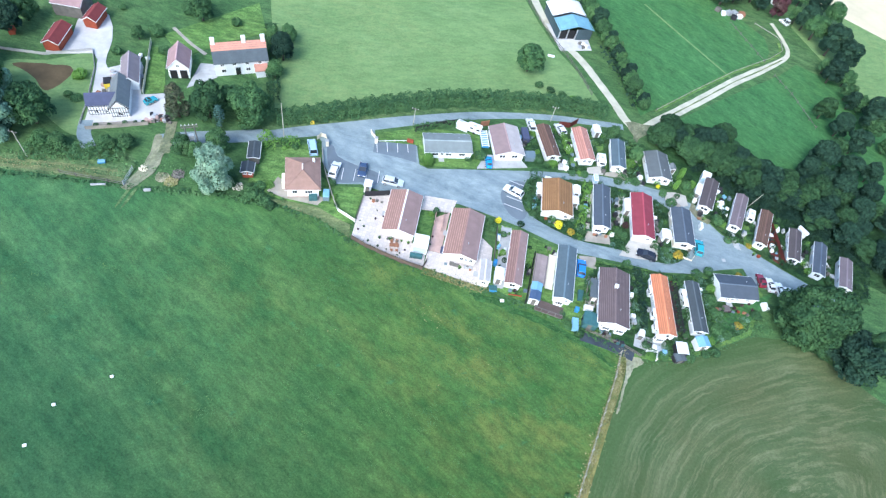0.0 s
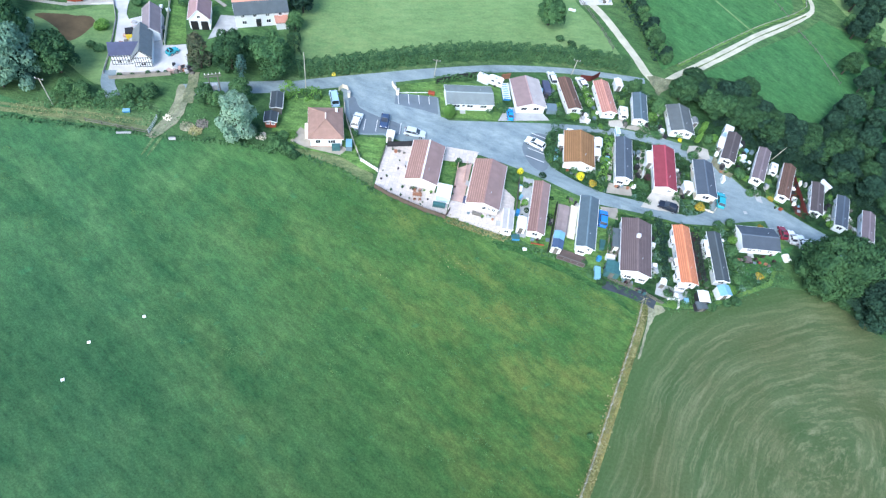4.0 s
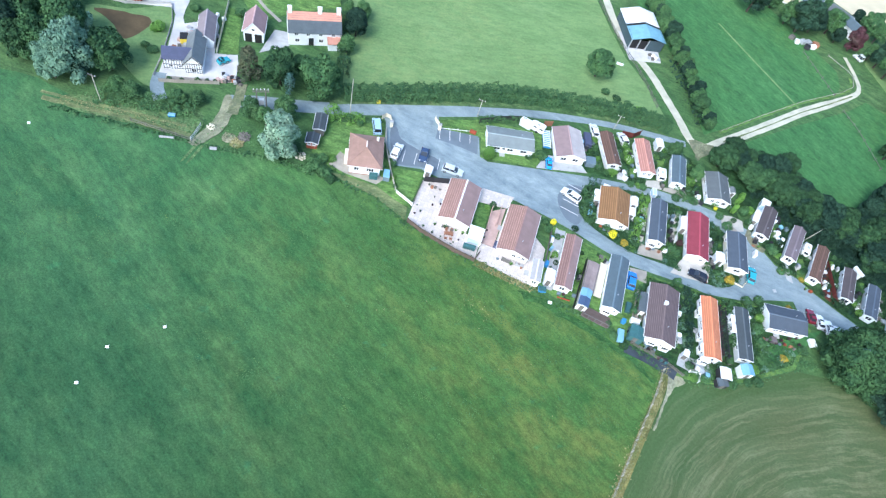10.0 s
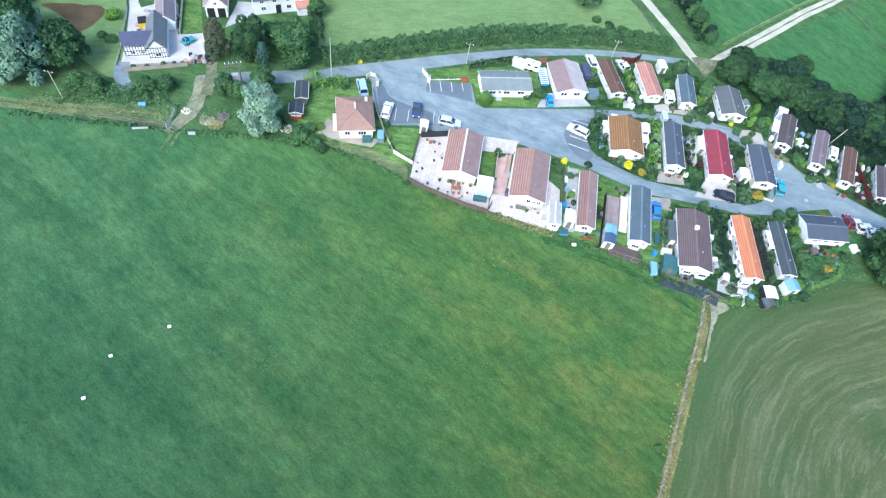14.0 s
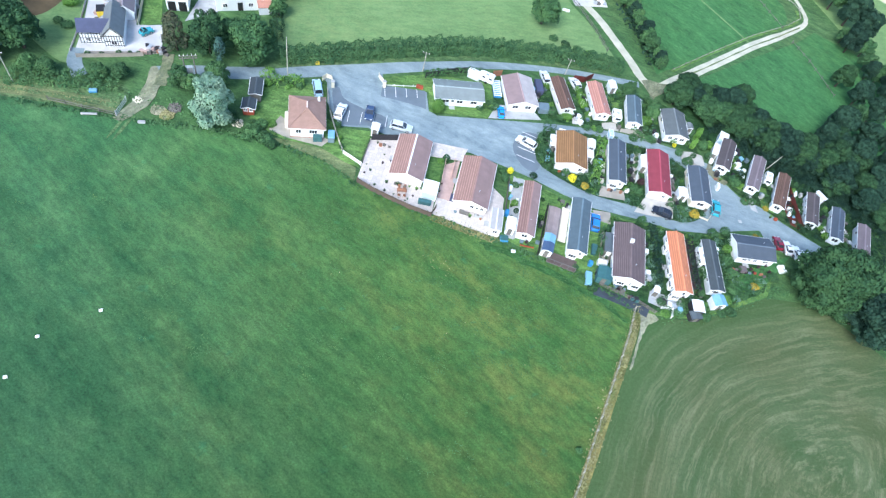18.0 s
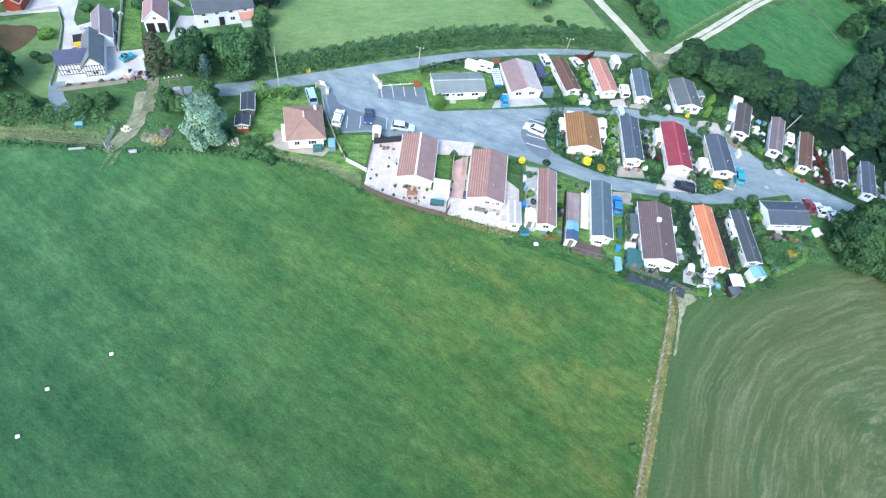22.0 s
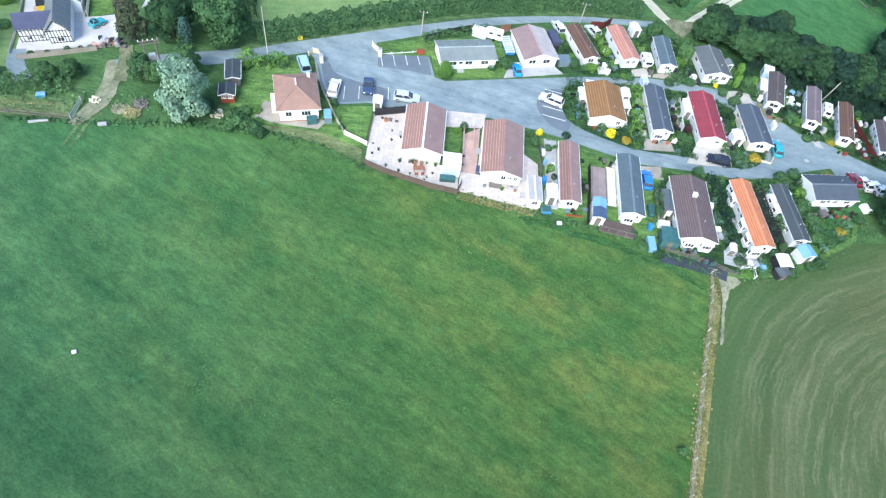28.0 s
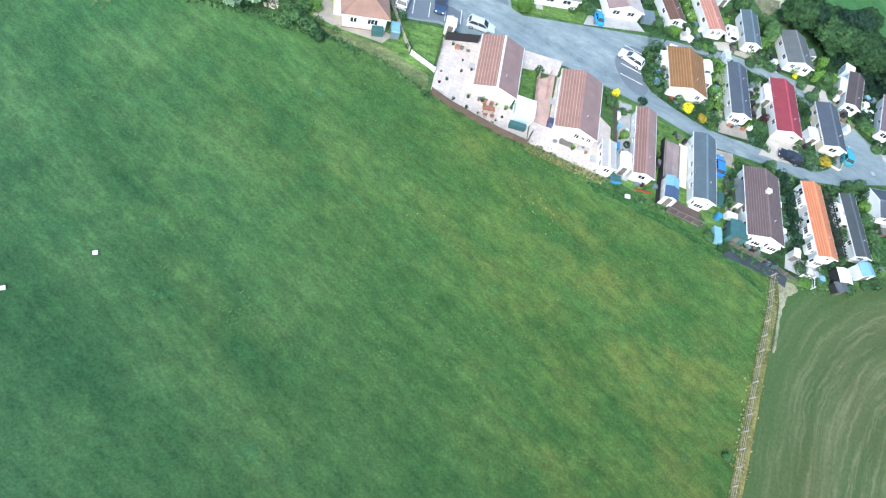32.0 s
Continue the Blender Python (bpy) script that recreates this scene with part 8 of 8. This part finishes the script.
for i in range(7):
    lumber("yard_clutter", "scattered scrap beside the barn", 23.6 + 0.8 * (i % 4), 147.2 + 0.7 * (i // 2), 0.8, 0.9, 0.5 + 0.1 * (i % 3), i * 33, ("metal", "timber", "upvc")[i % 3], "clutter")
for x, y in ((15.6, 139.9), (16.5, 139.9)):
    lumber("trough", "white bath used as a water trough", x, y, 0.9, 0.5, 0.5, 10, "upvc", "trough")
for i in range(5):
    shrub(("green", "dark", "green", "bright", "green")[i], 14.0 + i * 3.0, 126.5 - 0.7 * i, 1.2, 1.0)
home("house", "far stone farmhouse with long grey-blue slate roof", 68.4, 204.4, 4.6, 12.0, 74, "r_slate", eave=3.6, rise=2.0, category="house", group="far houses", courses=5, wall="cream", vents=0, chimney=True)
home("house", "far outbuilding with grey slate roof and white gable", 81.6, 203.0, 3.6, 7.6, 58, "r_grey", eave=2.8, rise=1.6, category="house", group="far houses", courses=4, vents=0)
home("house", "far white gabled cottage beneath the trees", 85.6, 198.6, 3.4, 6.0, 40, "r_slate", eave=2.8, rise=1.6, category="house", group="far houses", courses=4, vents=0)
for i, (x, y, mt) in enumerate(((67.6, 182.6, "upvc"), (69.4, 183.4, "metal"), (70.8, 181.6, "black_timber"), (72.6, 182.6, "upvc"), (66.0, 184.0, "timber"), (73.6, 184.4, "brick_wall"), (71.4, 184.6, "metal"))):
    lumber("yard_clutter", "assorted farm scrap beside the paddock gate", x, y, 1.2 + 0.3 * (i % 3), 1.6, 0.9 + 0.2 * (i % 2), i * 37, mt, "clutter")
car("white van parked at the far track's end", 87.6, 186.0, 40, "white", "van", 3.2, 1.5)

# ---- rough grass: tufts along the field edges and weeds in the pasture ----
rg = np.random.RandomState(9)


def tufts(name, label, leaf, pts, n, spread, size, lift=0.12):
    """Clumps of grass blades strewn along a line."""
    cs = []
    for a, b in zip(pts, pts[1:]):
        ln = math.dist(a, b)
        k = int(n * ln)
        t = rg.uniform(0, 1, k)[:, None]
        xy = np.array(a) * (1 - t) + np.array(b) * t + rg.normal(0, spread, (k, 2))
        cs.append(np.c_[xy, rg.uniform(0.03, lift * 2, k)])
    c = np.concatenate(cs)
    nn = np.c_[rg.normal(0, 0.5, (len(c), 2)), np.ones(len(c))]
    return tagged(part(name, leaves(name, c, nn, size, rg), leaf), label, "grass", kind="stuff")


tufts("grass_tufts", "dry straw-coloured grass tufts along the fence", "leaf_straw", [(36.4, 57), (35.3, 51), (32.7, 41.5), (28.6, 25.7), (24.3, 10.5)], 60, 0.42, 0.15)
tufts("grass_tufts", "long green grass along the pasture edge", "leaf_hedge", [(36, 55.9), (27, 60.1), (9.5, 62.7), (-3.2, 63.9), (-18.5, 66.8), (-25.7, 69.8), (-33, 70.6), (-46, 69.9), (-61, 66.8), (-90, 62.5)], 14, 0.45, 0.28)
tufts("grass_tufts", "straw-coloured grass below the patio fence", "leaf_straw", [(9.4, 63.1), (2, 63.4), (-3.4, 64.2)], 70, 0.5, 0.15)
tufts("grass_tufts", "dry grass along the lane bank", "leaf_straw", [(-90, 64.8), (-76, 67.6), (-64, 69.2)], 16, 0.6, 0.13)
tufts("grass_tufts", "rough green weeds on the lane bank", "leaf_hedge", [(-88, 67), (-76, 70), (-63, 72), (-56, 72.5), (-48, 72.5)], 10, 1.2, 0.22, 0.2)
tufts("grass_tufts", "rough growth at the pasture's eastern corner", "leaf_hedge", [(40, 57.2), (47, 58.8), (54, 63.2), (61, 68.6), (66, 70)], 60, 0.9, 0.16, 0.16)
tufts("grass_tufts", "rough growth along the paddock hedge line", "leaf_dark", [(31, 149), (36, 138), (40, 128)], 14, 1.0, 0.45, 0.4)

tufts("grass_tufts", "pale seed heads of docks in the pasture", "leaf_straw", [(-3.0, 55.6), (-0.6, 54.4), (1.6, 53.2)], 9, 0.9, 0.10)
tufts("grass_tufts", "pale seed heads of docks in the pasture", "leaf_straw", [(-20, 52), (-8, 49), (6, 46), (18, 42)], 1.0, 4.0, 0.09)
shrub("green", 27.3, 28.7, 0.6, 0.8, label="small green bush against the field fence")

# ---- drives, terraces and paths in the plots, with what stands on them ----
PADS = []


def pad(name, pts, material, label, z=0.118):
    PADS.append(pts)
    return sheet(name, pts, z, material, label, "patio")


pad("terrace", [(20.6, 102.3), (22.9, 102.9), (23.3, 99.6), (20.9, 99.0)], "yard", "pale terrace before the umber roofed home", 0.075)
pad("drive_north", [(27.6, 102.0), (30.9, 103.6), (31.4, 100.9), (27.5, 100.2)], "drive", "pale paved drive beside the coral roofed home", 0.075)
pad("drive_north", [(32.0, 101.9), (36.6, 103.8), (37.4, 101.2), (31.6, 100.9)], "gravel", "brown gravel forecourt of the slate roofed home", 0.075)
pad("path_steps", [(38.8, 106.2), (39.9, 106.4), (40.8, 100.6), (39.6, 100.4)], "concrete", "stepped concrete path beside the grey roofed home", 0.075)
pad("lawn_strip", [(22.2, 109.8), (23.3, 110.0), (25.0, 101.6), (23.7, 101.2)], "lawn", "narrow lawn between two upper homes", 0.075)
pad("lawn_strip", [(29.2, 109.8), (31.0, 110.2), (32.0, 103.4), (31.2, 102.4)], "lawn", "narrow lawn between two upper homes", 0.08)
pad("drive_island", [(46.0, 100.2), (48.3, 100.9), (50.8, 100.6), (51.2, 97.8), (49.9, 97.1), (47.6, 98.6), (45.9, 97.9)], "drive", "curved pale drive beside the turning head", 0.078)
pad("plot_bare", [(51.4, 96.6), (52.2, 99.2), (54.0, 95.7), (56.4, 94.9), (55.6, 93.6), (53.2, 94.4)], "worn", "bare trodden ground round the home's front", 0.078)
pad("path_slabs", [(60.0, 93.0), (61.4, 92.7), (62.5, 88.4), (61.1, 88.7)], "concrete", "grey slab path to the home's door", 0.078)
pad("lawn_strip", [(63.6, 97.0), (65.0, 96.6), (66.3, 89.4), (63.4, 90.2)], "lawn", "lawn between two eastern homes", 0.078)
pad("lawn_strip", [(57.6, 99.6), (58.9, 99.3), (59.4, 93.4), (58.0, 93.8)], "lawn", "lawn between two eastern homes", 0.078)
pad("path_red", [(34.9, 95.8), (36.5, 96.0), (36.2, 87.9), (34.8, 87.6)], "drive", "pale concrete path beside the red roofed home")
pad("path_side", [(24.3, 94.2), (25.9, 94.4), (26.0, 88.6), (24.2, 88.4)], "concrete", "concrete path beside the rusty roofed home")
pad("path_side", [(28.0, 94.0), (28.9, 94.0), (28.7, 84.0), (27.9, 84.0)], "drive", "pale path beside the slate roofed home")
pad("path_strip", [(28.9, 71.9), (30.7, 72.0), (30.6, 64.8), (28.6, 64.7)], "gravel", "brown gravel path between hedge and home", 0.078)
pad("path_side", [(11.1, 79.0), (12.4, 79.2), (12.5, 64.2), (11.2, 64.0)], "concrete", "grey slab path beside the narrow home", 0.082)
shed("white lean-to porch on the rusty roofed home", 16.9, 90.4, 1.2, 3.0, 4, "r_white", "white", 1.9, 0.12, "porch")
shed("white side store beside the rusty roofed home", 25.0, 92.6, 1.4, 2.2, 4, "r_white", "white", 2.0, 0.2)
shed("white side store beside the rusty roofed home", 24.9, 89.6, 1.3, 1.9, 4, "r_white", "white", 1.8, 0.15)
shed("white side porch of the red roofed home", 36.5, 91.8, 1.3, 3.2, 2, "r_white", "white", 2.0, 0.25, "porch")
shed("small white outbuilding behind the grey roofed home", 47.3, 107.2, 1.2, 1.6, 10, "r_grey", "white", 1.9, 0.3)
shed("white side porch of the taupe roofed home", 53.2, 102.0, 1.1, 3.4, -15, "r_white", "white", 1.9, 0.12, "porch")
gx = random.Random(41)
for x0, y0, x1, y1, n in ((57.5, 104.5, 59.6, 97.5, 16), (63.6, 101.2, 64.6, 97.4, 5), (70.0, 96.4, 70.2, 88.4, 6), (75.8, 93.6, 77.0, 87.0, 9), (81.2, 92.0, 82.6, 85.6, 9), (52.8, 98.8, 53.9, 95.2, 5), (11.6, 106.4, 13.6, 100.4, 12), (20.6, 101.8, 23.0, 99.6, 7), (16.0, 92.6, 16.4, 86.0, 7), (27.4, 92.6, 28.2, 84.6, 7), (34.0, 94.0, 34.8, 85.4, 9), (43.0, 92.0, 44.6, 84.2, 9), (50.8, 93.0, 51.8, 86.6, 7), (36.9, 73.0, 38.2, 62.6, 10), (19.6, 76.4, 21.6, 74.8, 6), (28.9, 71.0, 30.4, 65.0, 6), (10.2, 78.0, 10.8, 66.0, 6), (40.6, 59.6, 44.6, 58.4, 8), (39.0, 105.6, 40.4, 101.0, 5), (22.4, 108.6, 24.4, 102.8, 5)):
    for q in range(n):
        f = (q + gx.random()) / n
        x, y = x0 + (x1 - x0) * f + gx.uniform(-0.45, 0.45), y0 + (y1 - y0) * f
        if gx.random() < 0.25:
            pot(x, y, gx.uniform(0.16, 0.28), gx.choice(("green", "bright", "red")), "potted plant beside the park home", 0.1)
        else:
            mt = gx.choice(("upvc", "upvc", "black_timber", "black_timber", "r_skyblue", "metal", "timber", "r_slate", "concrete"))
            lumber("garden_box", {"upvc": "small white garden store beside the home", "black_timber": "dark bin or crate beside the home"}.get(mt, "grey or timber garden box beside the home"), x, y, gx.uniform(0.35, 0.85), gx.uniform(0.4, 1.1), gx.uniform(0.4, 1.1), gx.uniform(-25, 25), mt, "storage box")
for k, x, y, r, h in (("green", 56.9, 94.9, 1.2, 1.9), ("bright", 49.2, 105.2, 0.7, 3.2), ("bright", 48.2, 102.2, 0.65, 2.8), ("green", 50.6, 103.0, 1.2, 2.2), ("bright", 21.6, 108.0, 0.7, 1.5), ("bright", 22.9, 105.2, 0.7, 1.5), ("green", 51.9, 100.4, 0.8, 1.6), ("green", 61.0, 90.6, 1.0, 1.2), ("dark", 59.9, 91.6, 0.8, 1.1), ("dark", 72.6, 87.4, 1.1, 1.5), ("bright", 77.0, 86.6, 0.9, 1.4), ("bright", 19.0, 99.9, 0.9, 1.4), ("bright", 20.0, 100.3, 0.7, 1.2)):
    shrub(k, x, y, r, h)

# ---- planting close round the homes ----
pr = random.Random(12)
for hx, hy, hw_, hl_, ha in ((14.2, 70.7, 3.0, 12.7, 1), (20.8, 88.7, 5.8, 9.6, 2), (30.6, 89, 3.2, 11.3, 2), (39.1, 88.7, 4.6, 11.6, 2), (47.3, 88.4, 3.8, 9.2, 4), (17.4, 104.9, 2.9, 9.6, 20), (25.3, 106.6, 3.2, 9.8, 15), (33.4, 105.6, 2.9, 8.2, 5), (42.5, 104.9, 4.9, 8.2, 8), (55.8, 101.2, 2.9, 9.2, -15), (62.5, 98.1, 2.7, 9.8, -16), (68.2, 95.2, 2.6, 9.4, -16), (74.8, 92.4, 2.9, 8.2, -12), (79.6, 89.7, 2.9, 8.8, -14), (50.1, 68.9, 2.5, 11.2, 6), (33.6, 66.6, 5.4, 12.4, 0)):
    for q in range(11):
        s = pr.choice((-1, 1))
        r = pr.uniform(0.35, 0.75)
        p = pose(hx, hy, 0, 0, 0, ha) @ Vector((s * (hw_ / 2 + r * 0.9 + 0.25 + pr.uniform(0, 0.5)), pr.uniform(-hl_ / 2, hl_ / 2 + 1.5), 0))
        shrub(pr.choice(("green", "dark", "green", "dark", "bright")), p.x, p.y, r, pr.uniform(0.6, 1.5))
    for q in range(4):
        s = pr.choice((-1, 1))
        p = pose(hx, hy, 0, 0, 0, ha) @ Vector((s * (hw_ / 2 + pr.uniform(0.9, 1.3)), pr.uniform(-hl_ / 2, hl_ / 2), 0))
        lumber("garden_box", "small garden store box beside the home", p.x, p.y, pr.uniform(0.4, 0.8), pr.uniform(0.5, 1.0), pr.uniform(0.5, 1.1), ha + pr.uniform(-8, 8), pr.choice(("upvc", "black_timber", "timber", "concrete", "r_slate")), "storage box")


# ---- dense low planting that fills the plots between homes, sheds and drives ----
bpy.context.view_layer.update()
FOOT = []
for ob in list(scene.objects):
    cat = ob.get("category", "")
    if ob.parent is None and ob.type == "EMPTY" and cat in ("park home", "static caravan", "porch", "bungalow", "shed", "caravan", "car", "conservatory", "deck", "bay window", "summer house", "cabin", "storage box", "tarpaulin", "pillar"):
        pts = [c.matrix_basis @ Vector(v) for c in ob.children if c.type == "MESH" for v in c.bound_box]
        if pts:
            FOOT.append((ob.matrix_basis.inverted(), min(p.x for p in pts), max(p.x for p in pts), min(p.y for p in pts), max(p.y for p in pts)))


def is_free(x, y, r):
    for inv, x0, x1, y0, y1 in FOOT:
        p = inv @ Vector((x, y, 0))
        if x0 - r < p.x < x1 + r and y0 - r < p.y < y1 + r:
            return False
    return True


def inside(poly, x, y):
    c = False
    for a, b in zip(poly, poly[1:] + poly[:1]):
        if (a[1] > y) != (b[1] > y) and x < (b[0] - a[0]) * (y - a[1]) / (b[1] - a[1]) + a[0]:
            c = not c
    return c


def undergrowth(label, leaf, poly, n, seed, r0=0.3, r1=0.8, h=0.9, keep=()):
    q = random.Random(seed)
    rn = np.random.RandomState(seed)
    xs, ys = [p[0] for p in poly], [p[1] for p in poly]
    blobs, tries = [], 0
    while len(blobs) < n and tries < n * 12:
        tries += 1
        x, y, r = q.uniform(min(xs), max(xs)), q.uniform(min(ys), max(ys)), q.uniform(r0, r1)
        if inside(poly, x, y) and is_free(x, y, r * 0.75) and not any(inside(k_, x, y) for k_ in keep):
            hh = q.uniform(0.3, 1.0) * h
            blobs.append(((x, y, hh * 0.35), (r, r * q.uniform(0.7, 1.2), hh * 0.65)))
    cs, ns = [], []
    for bl in blobs:
        c, nrm = blob_points([bl], 24, rn, -0.3)
        cs.append(c)
        ns.append(nrm)
    me = leaves("undergrowth", np.concatenate(cs), np.concatenate(ns), 0.12, rn)
    return tagged(part("undergrowth", me, leaf), label, "undergrowth", kind="stuff")


pads = [[(37.0, 80.3), (36.6, 83.4), (43.4, 83.6), (43.6, 79.6)], [(27.6, 80.4), (33.6, 81), (33.2, 83.8), (28, 83.6)]]
north = [(9.5, 100.5), (8, 107.5), (20, 112.5), (33, 115.2), (46, 112.3), (50, 101.6), (44, 102), (30, 101.6), (17, 98.8)]
east = [(54.4, 99.4), (56.4, 95.4), (59.2, 92.6), (64.2, 91), (68.2, 88.6), (73, 86.4), (78, 84.2), (90, 83), (92, 92), (74, 103.4), (58, 110), (51, 105)]
south = [(29.2, 62), (30.6, 75.6), (37, 76), (54, 78.2), (61.6, 80.4), (64.5, 77.6), (61, 68.2), (51.4, 61.2), (46, 58.4), (41, 57.6), (38.8, 61.4), (36.8, 61.6)]
for i, (leaf, nn, lab) in enumerate((("leaf", 1.0, "dense dark low planting round the homes"), ("leaf_hedge", 1.0, "green low planting round the homes"), ("leaf_grey", 0.5, "grey-green low growth round the homes"), ("leaf_bright", 0.25, "bright green flowering growth round the homes"))):
    undergrowth(lab, leaf, island, int(120 * nn), 60 + i, keep=pads + PADS)
    undergrowth(lab, leaf, north, int(110 * nn), 70 + i, keep=PADS)
    # eastern row: darker leaves stand in for the shade between the homes
    undergrowth(lab, {"leaf": "leaf_dark", "leaf_hedge": "leaf", "leaf_bright": "leaf_hedge"}.get(leaf, "leaf_great"), east, int(170 * nn), 80 + i, keep=PADS)
    undergrowth(lab, leaf, south, int(150 * nn), 90 + i, keep=PADS)
# dark leaves here imitate the shadow that the wood throws on the bank
undergrowth("growth along the wood's edge, dark to stand for the trees' shadow", "leaf_dark", [(52, 110), (60, 105.5), (72, 100.5), (86, 94), (98, 90), (100, 96), (86, 101), (70, 108), (54, 114)], 260, 99, 0.6, 1.5, 2.0)
undergrowth("scrub below the willow and cabin", "leaf_hedge", [(-52, 71.4), (-40, 72.4), (-33, 71.8), (-34, 73.6), (-41, 75), (-52, 75.5)], 70, 102, 0.4, 0.9, 1.2)

# ---- growth in the pasture: weed clumps and paler tussocks ----
def tussocks(label, leaf, n, each, spread, size, seed, bias):
    rn = np.random.RandomState(seed)
    xy = np.c_[rn.uniform(-100, 36, n), rn.uniform(-20, 66, n)]
    xy = xy[(xy[:, 1] < 61 - 0.05 * np.abs(xy[:, 0] + 20)) & (xy[:, 0] < 22 + (xy[:, 1] - 8) * 0.24)]
    w = np.sin(xy[:, 0] * 0.13 + bias) * np.sin(xy[:, 1] * 0.17 + xy[:, 0] * 0.05 + bias) + rn.normal(0, 0.5, len(xy))
    xy = xy[(w > 0.0) & (xy[:, 1] > 18 - 0.25 * xy[:, 0])]
    xy = np.repeat(xy, each, 0) + rn.normal(0, spread, (len(xy) * each, 2)) * np.array([1.5, 0.8])
    c = np.c_[xy, np.full(len(xy), 0.07)]
    tagged(part("weeds", leaves("weeds", c, np.tile([0, 0, 1.6], (len(c), 1)), size, rn), leaf), label, "grass", kind="stuff")


tussocks("darker weed clumps scattered over the pasture", "leaf_field", 900, 16, 0.42, 0.1, 5, 1.0)
tussocks("paler tussocks scattered over the pasture", "leaf_pale", 900, 16, 0.45, 0.1, 6, 2.2)


def edge_growth(label, leaf, n, seed):
    """Lush uneven growth where the pasture meets the park."""
    rn = np.random.RandomState(seed)
    t = rn.uniform(0, 1, n)
    x = -34 + 68 * t
    y = np.interp(x, [-34, -25.7, -18.5, -3.2, 9.5, 27, 36], [70.0, 69.4, 66.4, 63.5, 62.3, 59.7, 55.6]) - np.abs(rn.normal(0, 9, n)) - 0.4
    clump = np.sin(x * 0.9 + np.sin(y * 0.7) * 2) * np.sin(y * 1.1 + np.sin(x * 0.5) * 2) + rn.normal(0, 0.6, n)
    k = (clump > 0.1) & (x < 21 + (y - 8) * 0.24)
    c = np.c_[x, y, np.full(n, 0.08)][k]
    tagged(part("weeds", leaves("weeds", c, np.tile([0, 0, 1.3], (len(c), 1)), 0.1, rn), leaf), label, "grass", kind="stuff")


edge_growth("yellow-green growth along the pasture's upper edge", "leaf_lime", 11000, 21)
edge_growth("darker grass clumps along the pasture's upper edge", "leaf_field", 9000, 22)
edge_growth("paler grass clumps along the pasture's upper edge", "leaf_pale", 7000, 23)
# dark odds and ends along the back path
bp = random.Random(17)
for q in range(22):
    f = bp.random()
    x, y = 28.3 + 8.2 * f + bp.uniform(-0.3, 0.3), 61.7 - 4.3 * f + bp.uniform(-0.2, 0.7)
    lumber("garden_box", "dark crate or tub along the back path", x, y, bp.uniform(0.3, 0.8), bp.uniform(0.3, 0.7), bp.uniform(0.3, 0.9), bp.uniform(0, 90), bp.choice(("black_timber", "r_slate", "teal", "timber", "metal", "black_timber")), "storage box", 0.085)
